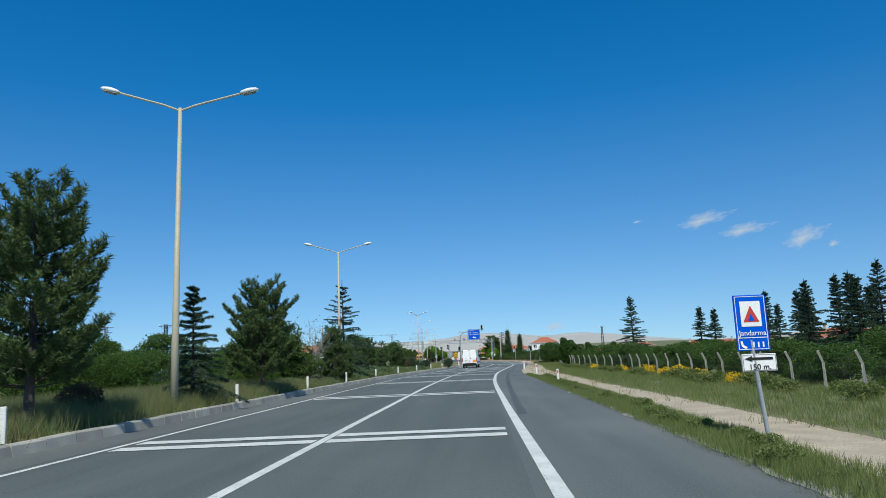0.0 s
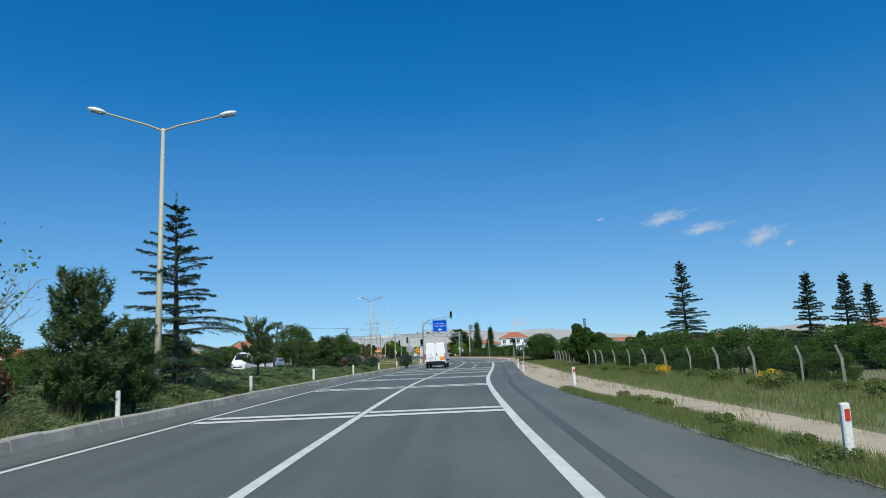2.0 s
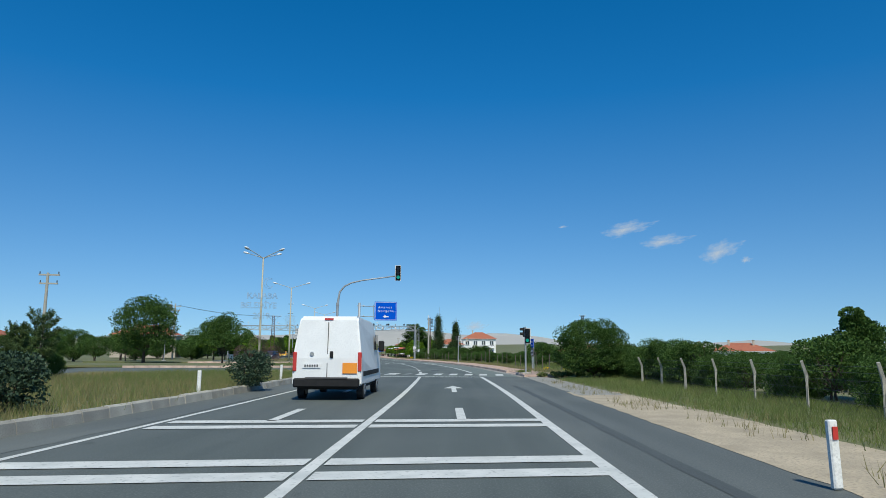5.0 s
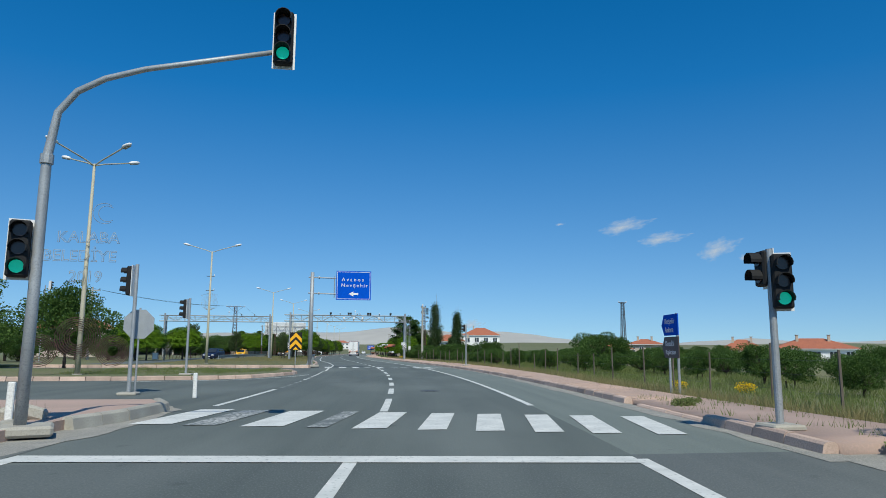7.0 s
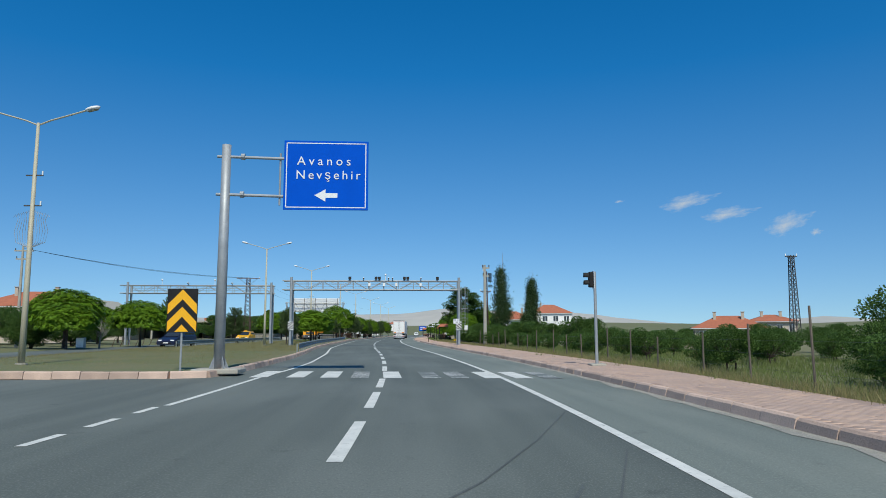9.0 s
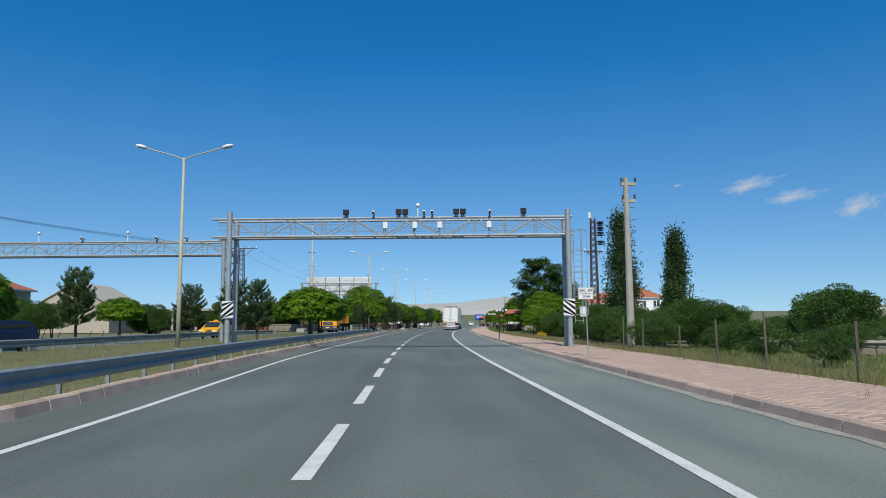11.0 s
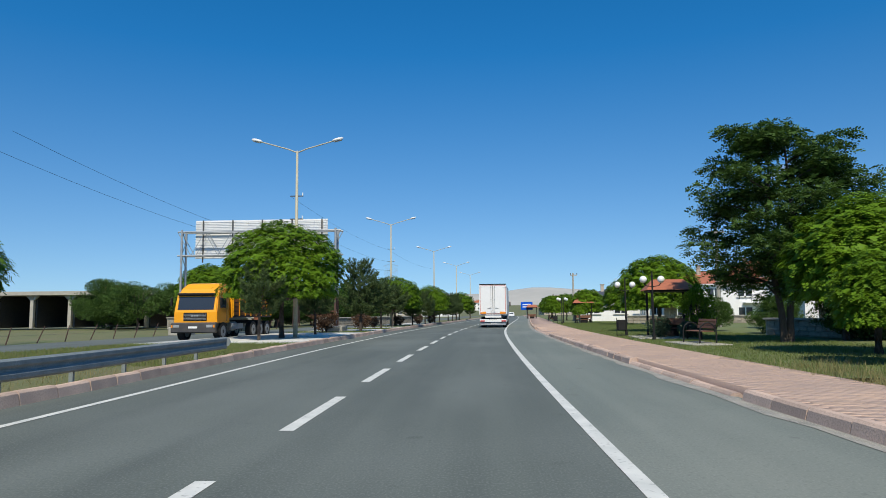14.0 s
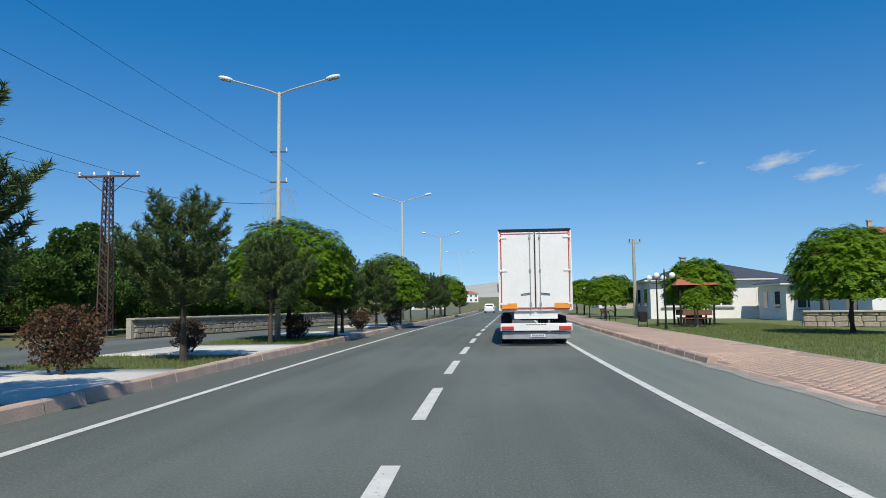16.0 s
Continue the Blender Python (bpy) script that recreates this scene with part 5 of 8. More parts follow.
def broadleaf(name, label, at, h, rx, seed, mat=BROAD, shape="round", group="", trunk=0.3, clump=60, leaves=90, leaf=0.14, stems=1, bark=BARK, ry=None, rz=None, bottom=None, category="tree", inner=True):
    rng = np.random.default_rng(seed)
    t = thing(name, at, label, category, group)
    ry = ry or rx
    z0 = h * trunk if bottom is None else bottom
    rz = rz or (h - z0) / 2
    zc = h - rz
    if shape == "mop":
        rz = (h - z0) / 1.45
        zc = h - rz
    cs = clumps(rng, clump, shape) * (rx, ry, rz) * 0.88 + (0, 0, zc)
    bm = bmesh.new()
    for s in range(stems):
        off = rng.normal(size=2) * 0.12 * (stems > 1)
        fork = np.array([off[0] * 2, off[1] * 2, max(0.25, z0 * 1.05)])
        tube(bm, [(off[0], off[1], -0.1), (off[0] * 1.4 + rng.normal() * 0.04, off[1] * 1.4, fork[2] * 0.5), tuple(fork)], [0.028 * h / stems**0.5 + 0.02, 0.022 * h / stems**0.5 + 0.015, 0.018 * h / stems**0.5 + 0.012], 8)
    part("trunk", bm, bark, t)
    bm = bmesh.new()
    for c in cs[:: max(1, clump // 18)]:
        limb(bm, fork, fork + (c - fork) * 0.9, 0.012 * h, 0.008, rng, 0.12, 4)
    part("branch_frame", bm, bark, t)
    pts, ax = [], []
    cr = 0.34 * (rx * ry * rz) ** (1 / 3) * (60 / clump) ** 0.28
    for c in cs:
        m = int(1.9 * leaves * rng.uniform(0.6, 1.3))
        v = rng.normal(size=(m, 3))
        v /= np.linalg.norm(v, axis=1, keepdims=True)
        q = v * (rng.uniform(0.35, 1.0, m) ** 0.4)[:, None] * cr * rng.uniform(0.7, 1.25) * (1.15, 1.15, 0.75)
        pts.append(c + q)
        ax.append(v + (c - (0, 0, zc)) / max(rx, rz) * 0.6 + rng.normal(size=(m, 3)) * 0.6)
    pts, ax = np.concatenate(pts), np.concatenate(ax)
    keep = pts[:, 2] > 0.05
    if shape == "mop":
        # a clipped dome: a thick shell of small leaves in overlapping tiers, flat below
        m = int(clump * leaves * 0.62)
        v = rng.normal(size=(m, 3))
        v[:, 2] = np.abs(v[:, 2]) * np.where(rng.uniform(0, 1, m) < 0.22, -0.5, 1)
        v /= np.linalg.norm(v, axis=1, keepdims=True)
        v[:, 2] = np.maximum(v[:, 2], -0.36)
        lump = np.array([0.12 * noise.noise((p[0] * 2.2 + seed, p[1] * 2.2, p[2] * 5.0)) + 0.1 * noise.noise((p[0] * 6, p[1] * 6 + seed, p[2] * 13)) for p in v.tolist()])
        depth = np.where(rng.uniform(0, 1, m) < 0.14, rng.uniform(0.45, 0.8, m), 1 - 0.2 * rng.uniform(0, 1, m) ** 1.8)
        c = v * (depth * (0.97 + lump))[:, None] * (rx, ry, rz) + (0, 0, zc) + rng.normal(size=(m, 3)) * 0.025
        face = v / (rx, ry, rz) * max(rx, rz) + (0, 0, 1.0) + rng.normal(size=(m, 3)) * 0.35
        # every spray is a row of leaflets that arches outwards and down
        run = np.cross(face, rng.normal(size=(m, 3)))
        run += (v * (1, 1, 0) - (0, 0, 0.3)) * 0.14
        run /= np.linalg.norm(run, axis=1, keepdims=True)
        side = np.cross(run, face)
        side /= np.linalg.norm(side, axis=1, keepdims=True)
        rows = [(c + run * (k - 4) * leaf * 0.26 + side * leaf * (0.34 if k % 2 else -0.34) - np.array((0, 0, 0.004)) * (k - 4) ** 2, run * 0.5 + side * (1 if k % 2 else -1)) for k in range(9)]
        pts, ax = (np.concatenate(q) for q in zip(*rows))
        leaf_quads("foliage", pts, ax, leaf * 0.88, mat, t, rng, 0.66, np.tile(face, (9, 1)))
        return t
    leaf_quads("foliage", pts[keep], ax[keep], leaf, mat, t, rng, 0.75)
    return t


def plant(first, places):
    """Copies of a plant at (x, y, z, size, turn)."""
    for x, y, z, s, a in places:
        copy_thing(first, pose(x, y, z, 0, 0, a) @ Matrix.Scale(s, 4))


# median, first stretch
conifer("pine_tree", "bushy young black pine with upright pale shoots", (-10.3, 14.2, 0.35), 5.65, 2.0, 1, n=30, bare=0.16)
conifer("pine_tree", "dense rounded black pine beside the road", (-8.7, 28.7, 0.35), 5.05, 1.9, 2, n=30, bare=0.17)
p3 = conifer("pine_tree", "slender young pine among the shrubs", (-7.7, 43.3, 0.1), 3.7, 1.1, 3)
conifer("cedar_tree", "dark layered cedar with drooping branches", (-9.6, 22.6, 0.35), 3.9, 1.35, 4, SPRUCE, "spruce", "cedars by the road", 0.1, 1.0, 1.5)
conifer("cedar_tree", "tall dark layered cedar behind a lamp post", (-7.9, 51.7, 0.1), 7.6, 3.7, 5, SPRUCE, "spruce", "cedars by the road", 0.05, 1.0, 1.5)
s1 = conifer("small_pine", "gappy small pine with tiered tufts", (-10.5, 84.5, 0.1), 3.4, 1.05, 6, bare=0.35, gap=1.9)
conifer("pine_tree", "broad dark young pine on the median", (-5.1, 81.4, 0.1), 3.0, 1.5, 12, bare=0.05)


def pad_pine(at, h, pads, seed):
    """A crooked pine pruned to flat pads of needles: (out, turn, z, radius) each."""
    rng = np.random.default_rng(seed)
    t = thing("small_pine", at, "crooked small pine with flat pads of needles", "tree", "pines of the median")
    bm = bmesh.new()
    tube(bm, [(0, 0, -0.1), (0.06, 0, h * 0.35), (0.22, 0.05, h * 0.7), (0.3, 0.05, h * 0.95)], [0.09, 0.07, 0.05, 0.02], 7)
    part("trunk", bm, BARK, t)
    bm = bmesh.new()
    shoots = []
    for out, turn, z, rad in pads:
        c = np.array([0.22 + out * math.cos(radians(turn)), out * math.sin(radians(turn)), z])
        limb(bm, (0.2, 0.03, z - 0.18), c, 0.035, 0.012, rng, 0.1, 5)
        for k in range(int(95 * rad * rad) + 12):
            a, q = rng.uniform(0, 6.28), rad * math.sqrt(rng.uniform(0, 1))
            p = c + (q * math.cos(a), q * math.sin(a), 0.1 * rng.normal() * rad + 0.1 * (1 - q / rad))
            shoots.append((p, (math.cos(a) * 0.5, math.sin(a) * 0.5, rng.uniform(0.4, 1.0)), rng.uniform(0.16, 0.28)))
    part("branch_frame", bm, BARK, t)
    needles("foliage", shoots, PINE, t, rng, 26, 0.1, 0.021, 1.0, 0.7)
    return t


pad_pine((-8.5, 76.4, 0.1), 3.9, ((0.15, 150, 3.45, 0.5), (0.05, 0, 3.7, 0.35), (0.95, 180, 2.2, 0.6), (0.35, 240, 2.25, 0.55), (1.0, 5, 2.3, 0.65), (0.6, 70, 2.2, 0.5)), 13)
tiers = [(0.05, 0, 3.3, 0.3), (0.03, 90, 3.05, 0.4)]
for z, out, rad, turn in ((2.5, 0.5, 0.42, 0), (1.95, 0.55, 0.48, 40), (1.45, 0.7, 0.42, 15)):
    tiers += [(out, turn + 90 * k, z + 0.06 * (-1) ** k, rad) for k in range(4)]
pad_pine((-7.0, 78.7, 0.1), 3.5, tiers, 14)
plant(p3, ((-11.5, 36, 0.1, 0.95, 80), (-7.2, 45.6, 0.1, 0.7, 10), (-7.5, 90, 0.1, 0.7, 40), (-6.0, 97, 0.1, 0.6, 120), (-9.6, 101, 0.1, 0.8, 290)))
plant(s1, ((-6.9, 61.8, 0.1, 1.03, 30), (-8.0, 104, 0.1, 0.9, 30), (0.5, 212.1, 0.1, 1.1, 200)))
# median, last stretch
pineB = conifer("pine_tree", "dark spreading pine on the median", (2.9, 277.6, 0.1), 5.2, 1.95, 7, bare=0.24)
pineC = conifer("pine_tree", "open broad pine with a bare lower trunk", (3.05, 286.4, 0.12), 4.3, 1.8, 8, bare=0.36)
plant(pineB, ((-0.5, 220.2, 0.1, 0.82, 60), (4.0, 302.6, 0.1, 0.8, 240), (4.8, 309, 0.1, 0.76, 10), (5.3, 318, 0.1, 0.8, 80), (6.2, 334, 0.1, 0.85, 170), (6.9, 347, 0.1, 0.9, 300), (-9.5, 232, 0.1, 0.9, 190), (8.8, 372, 0.1, 0.9, 50), (-16, 226, 0.1, 1.1, 120)))
plant(pineC, ((0.7, 262.2, 0.12, 0.9, 150), (1.2, 271.4, 0.12, 0.88, 30), (3.0, 294.0, 0.12, 0.94, 210), (4.3, 299.5, 0.12, 0.86, 80), (5.6, 323, 0.12, 0.88, 0), (6.6, 340, 0.12, 0.9, 100)))
# beyond the fence
spruce = conifer("spruce_tree", "tall dark spruce behind the wire fence", (21.1, 74.2, -0.2), 7.7, 2.5, 9, SPRUCE, "spruce", "spruces behind the fence", 0.05)
spruce2 = conifer("spruce_tree", "narrow dark spruce behind the wire fence", (25.5, 66.4, -0.2), 5.8, 1.75, 10, SPRUCE, "spruce", "spruces behind the fence", 0.05)
plant(spruce2, ((25.3, 62.7, -0.2, 0.92, 40), (25.5, 53.3, -0.2, 1.05, 90), (27, 50, -0.2, 0.95, 10), (31.9, 69.8, -0.2, 0.92, 150), (24.5, 46.5, -0.2, 0.95, 220), (23.5, 43.5, -0.2, 1.02, 300), (26, 41, -0.2, 0.9, 20), (22.8, 38, -0.2, 1.0, 130), (25, 34, -0.2, 1.1, 250), (21.5, 31, -0.2, 1.0, 70), (28.5, 57, -0.2, 0.9, 333)))
plant(spruce, ((24, 37, -0.2, 0.82, 60), (29, 45, -0.2, 0.75, 160), (22, 27, -0.2, 0.8, 200)))
plant(spruce2, ((27.5, 61, -0.2, 0.98, 15), (30.5, 63.5, -0.2, 0.85, 115), (29, 53.5, -0.2, 1.0, 215), (26.5, 45, -0.2, 1.1, 285), (28, 39, -0.2, 1.05, 65), (21, 34.5, -0.2, 0.9, 165)))

# round-headed locusts
mopA = broadleaf("mophead_tree", "clipped round-headed locust tree with dense bright foliage", (1.0, 265.0, 0.12), 6.2, 3.3, 21, LOCUST, "mop", "round-headed trees", 0.32, 115, 140, 0.115)
mopB = broadleaf("mophead_tree", "round-headed locust tree on a dark slim trunk", (25.5, 297.8, 0.1), 4.45, 2.3, 22, LOCUST, "mop", "round-headed trees", 0.3, 90, 110, 0.115)
mopC = broadleaf("mophead_tree", "flat-topped spreading locust tree", (0.5, 232.5, 0.12), 4.4, 2.7, 23, LOCUST, "mop", "round-headed trees", 0.38, 90, 110, 0.125)
plant(mopC, ((0.95, 234.2, 0.12, 0.93, 100), (-0.3, 242.0, 0.12, 0.85, 30), (-19.0, 205, 0.1, 1.25, 60), (-13.9, 210.1, 0.1, 1.05, 150), (-25.5, 252.6, 0.1, 1.0, 250), (-26.5, 230, 0.1, 1.1, 10), (-16, 199, 0.1, 0.9, 70)))
plant(mopA, ((2.8, 297.4, 0.12, 0.8, 50), (5.0, 313.5, 0.12, 0.75, 130), (7.2, 353, 0.12, 0.8, 220), (-13, 290, 0.1, 0.95, 10), (-17, 300, 0.1, 1.0, 80)))
plant(mopB, ((22.6, 273.8, 0.1, 1.1, 120), (23.6, 310.5, 0.1, 0.9, 220), (22.9, 250.2, 0.1, 1.06, 70), (26.8, 259.6, 0.1, 1.25, 310), (22.0, 330, 0.1, 0.85, 20), (24.5, 338, 0.1, 0.95, 190), (23.5, 350, 0.1, 0.95, 90), (24.5, 362, 0.1, 1.0, 200), (21.2, 246.3, 0.1, 0.62, 33)))
# tall irregular trees
def locust_tree(at, h, reach, seed, boughs=31):
    """Two stems with long boughs; flat sprays of leaflets hang along each bough and leave gaps between."""
    rng = np.random.default_rng(seed)
    t = thing("locust_tree", at, "tall spreading locust tree with feathery foliage", "tree", "park trees")
    bm = bmesh.new()
    for sx in (-1, 1):
        tube(bm, [(0.12 * sx, 0, -0.1), (0.16 * sx, 0.02, 1.2), (0.42 * sx, 0.05, 2.8), (0.5 * sx, 0.1, h * 0.55), (0.25 * sx, 0, h * 0.9)], [0.16, 0.13, 0.11, 0.08, 0.02], 8)
    part("trunk", bm, BARK, t)
    bm = bmesh.new()
    pts, ax, facing = [], [], []
    for k in range(boughs):
        u = (k + 0.5) / boughs
        z = h * (0.26 + 0.66 * u)
        a = k * 2.4 + rng.normal() * 0.25
        l = reach * (0.62 + 0.38 * math.sin(min(1, u * 2.2 + 0.25) * 1.57)) * (1 - max(0, u - 0.45) * 1.25) * rng.uniform(0.7, 1.18)
        p0 = np.array([0.35 * (1 if math.cos(a) > 0 else -1), 0.05, z - 0.35 * l])
        p1 = np.array([math.cos(a) * l, math.sin(a) * l, z + rng.uniform(-0.1, 0.45)])
        limb(bm, p0, p1, 0.03 + 0.012 * l, 0.01, rng, 0.1, 5)
        for v in (0.3, 0.55, 0.78, 1.0):
            c = p0 + (p1 - p0) * v + rng.normal(size=3) * (0.3, 0.3, 0.12)
            if v < 0.9:
                limb(bm, p0 + (p1 - p0) * v * 0.8, c, 0.015, 0.005, rng, 0.1, 3)
            rad = (0.55 + 0.14 * l) * rng.uniform(0.75, 1.2)
            m = int(92 * rad) + 14
            q = rng.normal(size=(m, 3))
            q *= (rng.uniform(0.2, 1, m) ** 0.5 / np.linalg.norm(q, axis=1))[:, None]
            o = c + q * (rad * 1.1, rad * 1.1, rad * 0.5)
            run = q * (1, 1, 0.2) + np.array([math.cos(a), math.sin(a), -0.35]) * 0.55 + rng.normal(size=(m, 3)) * 0.3
            run /= np.linalg.norm(run, axis=1, keepdims=True)
            face = np.array([0, 0, 1.0]) + rng.normal(size=(m, 3)) * 0.45
            sd = np.cross(run, face)
            sd /= np.linalg.norm(sd, axis=1, keepdims=True)
            for j in range(7):
                pts.append(o + run * (j - 3) * 0.055 + sd * (0.055 if j % 2 else -0.055) - np.array((0, 0, 0.006)) * (j - 3) ** 2)
                ax.append(run * 0.5 + sd * (1 if j % 2 else -1))
                facing.append(face)
    part("branch_frame", bm, BARK, t)
    leaf_quads("foliage", np.concatenate(pts), np.concatenate(ax), 0.135, BROAD, t, rng, 0.62, np.concatenate(facing))
    return t


locust_tree((23.6, 257.8, 0.1), 9.6, 3.45, 31)
broadleaf("leafy_tree", "spreading leafy tree behind the wire rosettes", (-8.5, 151.5, 0.1), 5.0, 3.2, 47, BROAD, "layered", "trees behind the junction", 0.15, 60, 200, 0.13, bottom=0.9)
broadleaf("leafy_tree", "leafy round tree behind the roadside pine", (-10.4, 38.0, 0.1), 3.9, 1.6, 48, BROAD, "round", "trees behind the junction", 0.15, 50, 190, 0.1)
broadleaf("leafy_tree", "broad dark leafy tree behind the junction", (-17.7, 155, 0.1), 7.4, 3.4, 32, BROAD, "round", "trees behind the junction", 0.15, 90, 120, 0.17)
# the gnarled shrub by the signal, and small trees along the first stretch
bushA = broadleaf("leafy_bush", "large rounded leafy bush on the verge", (18.6, 110.5, 0.0), 3.3, 2.1, 33, BROAD, "round", "bushes and orchard trees", 0.05, 52, 430, 0.078, 3, category="bush")
orchA = broadleaf("orchard_tree", "small orchard tree with a dense rounded crown", (27, 150, -0.1), 2.7, 1.6, 34, BROAD, "round", "bushes and orchard trees", 0.25, 28, 230, 0.085, 2)
orchB = broadleaf("orchard_tree", "spreading small fruit tree on a short trunk", (30, 160, -0.1), 2.9, 1.9, 35, BROAD, "round", "bushes and orchard trees", 0.28, 30, 230, 0.088, 2)
treeR = broadleaf("leafy_tree", "upright leafy tree behind the fence", (15.5, 79.3, -0.1), 3.1, 0.95, 36, BROAD, "layered", "bushes and orchard trees", 0.1, 34, 330, 0.09, 2)
plant(treeR, ((-14, 313, 0.0, 2.3, 20), (-11.5, 322, 0.0, 2.1, 140), (-9.5, 333, 0.0, 2.15, 250), (-18, 306, 0.0, 2.2, 80), (-7.0, 345, 0.0, 2.0, 320), (-12.5, 306.5, 0.0, 1.9, 190), (14.45, 78.0, -0.1, 1.08, 60), (20.5, 92, -0.1, 0.95, 60), (21.5, 85, -0.1, 0.9, 190), (17.6, 63.5, -0.1, 0.6, 100), (19.2, 66.5, -0.1, 0.68, 10), (21.2, 70.8, -0.1, 0.7, 290)))
rnd = random.Random(11)
hedge = []
for y in np.arange(6, 112, 2.3):
    hedge.append((fx(y) + 1.7 + rnd.uniform(-0.3, 0.8), y + rnd.uniform(-1, 1), -0.3, rnd.uniform(0.36, 0.56) * (1 if y < 50 else 1.2), rnd.uniform(0, 360)))
for y in np.arange(20, 112, 5.0):
    hedge.append((fx(y) + 9 + rnd.uniform(-1, 4), y, -0.3, rnd.uniform(0.5, 0.68), rnd.uniform(0, 360)))
plant(bushA, ((-14.6, 27.0, 0.0, 0.62, 20), (-14.2, 28.0, 0.0, 0.66, 130), (-12.4, 31.5, 0.0, 0.6, 250), (-15.5, 33.0, 0.0, 0.72, 310), (-16.0, 25.0, 0.0, 0.7, 170), (-13.6, 40.0, 0.0, 0.6, 60)))
plant(bushA, hedge[::2])
plant(orchB, [(x, y, z, s * 1.25, a) for x, y, z, s, a in hedge[1::2]])
rows = []
for i, y in enumerate(np.arange(119, 216, 4.1)):
    for j in range(5):
        rows.append((float(mid(y)) + 12.3 + j * 4.3 + rnd.uniform(-1, 1) + (2.5 if y < 140 else 0), y + rnd.uniform(-1.3, 1.3), -0.1, rnd.uniform(0.42, 0.62), rnd.uniform(0, 360)))
for i in range(34):
    y = rnd.uniform(125, 330)
    rows.append((float(mid(y)) + rnd.uniform(45, 75), y, -0.4, rnd.uniform(0.7, 1.0), rnd.uniform(0, 360)))
plant(orchA, rows[::2])
plant(orchB, rows[1::2])
# hedges past the gantry and left-hand woods
more = [(float(mid(y)) + rnd.uniform(12.3, 15), y, 0.0, rnd.uniform(0.56, 0.78), rnd.uniform(0, 360)) for y in np.arange(208, 246, 2.6)]
more += [(float(mid(y)) + rnd.uniform(17, 24), y, 0.0, rnd.uniform(0.7, 0.95), rnd.uniform(0, 360)) for y in np.arange(205, 262, 5)]
plant(bushA, more[::2])
plant(orchA, [(x, y, z, s * 1.2, a) for x, y, z, s, a in more[1::2]])
left = [(-rnd.uniform(26, 44), y, -0.2, rnd.uniform(0.95, 1.6), rnd.uniform(0, 360)) for y in np.arange(28, 180, 5.2)]
left += [(-rnd.uniform(9.0, 13) + max(0, y - 60) * 0.09, y, 0.05, rnd.uniform(0.4, 0.66), rnd.uniform(0, 360)) for y in list(np.arange(34, 62, 4.8)) + [106.0]]
left += [(-rnd.uniform(22, 32), y, -0.1, rnd.uniform(1.2, 1.8), rnd.uniform(0, 360)) for y in np.arange(300, 420, 6)]
left += [(-rnd.uniform(10, 15), y, 0.0, rnd.uniform(1.2, 1.7), rnd.uniform(0, 360)) for y in np.arange(310, 400, 6)]
left += [(-rnd.uniform(20, 40), y, 0.0, rnd.uniform(1.0, 1.5), rnd.uniform(0, 360)) for y in np.arange(184, 262, 6)]
plant(bushA, left[::2])
plant(orchB, [(x, y, z, s * 1.15, a) for x, y, z, s, a in left[1::2]])
plant(bushA, ((25.8, 274.5, 0.0, 0.7, 40), (27.6, 268.5, 0.0, 0.65, 140), (29.0, 262.0, 0.0, 0.6, 200)))
# reddish shrubs on the paved median and by the verge
redb = broadleaf("red_shrub", "small globe shrub with reddish-brown leaves", (1.96, 283.2, 0.15), 1.45, 0.72, 37, REDLEAF, "round", "reddish shrubs", 0.12, 40, 60, 0.07, 2, category="shrub")
plant(redb, ((0.7, 275.8, 0.15, 1.3, 60), (3.2, 297.0, 0.15, 0.75, 40), (4.3, 306, 0.15, 0.8, 90), (5.0, 316, 0.15, 0.8, 190), (-10.8, 17.5, 0.15, 0.75, 10), (-9.5, 42.0, 0.15, 1.2, 140), (-4.4, 83, 0.1, 1.0, 10), (1.9, 289.5, 0.15, 0.7, 100)))
globe = broadleaf("globe_shrub", "rounded dark green shrub on the median", (-1.9, 87.5, 0.1), 1.3, 0.7, 38, SPRUCE, "round", "round shrubs", 0.05, 40, 60, 0.07, 1, category="shrub")
plant(globe, ((1.4, 98, 0.1, 1.05, 30), (-3.4, 84.5, 0.1, 1.25, 90), (20.0, 263.4, 0.1, 0.8, 20), (20.9, 261.9, 0.1, 0.65, 80)))
yb = broadleaf("yellow_shrub", "yellow-green leaning shrub at the park's edge", (21.7, 240.6, 0.1), 2.7, 1.1, 39, LOCUST, "mop", "park shrubs", 0.45, 40, 50, 0.1, 2, PALE_BARK, category="shrub")
plant(yb, ((22.2, 306.5, 0.1, 0.8, 40),))


broadleaf("climbing_shrub", "leafy climbing shrub grown over the park shelter", (21.75, 263.2, 0.1), 2.7, 0.75, 46, LOCUST, "round", "", 0.2, 30, 80, 0.085, 3, category="shrub")


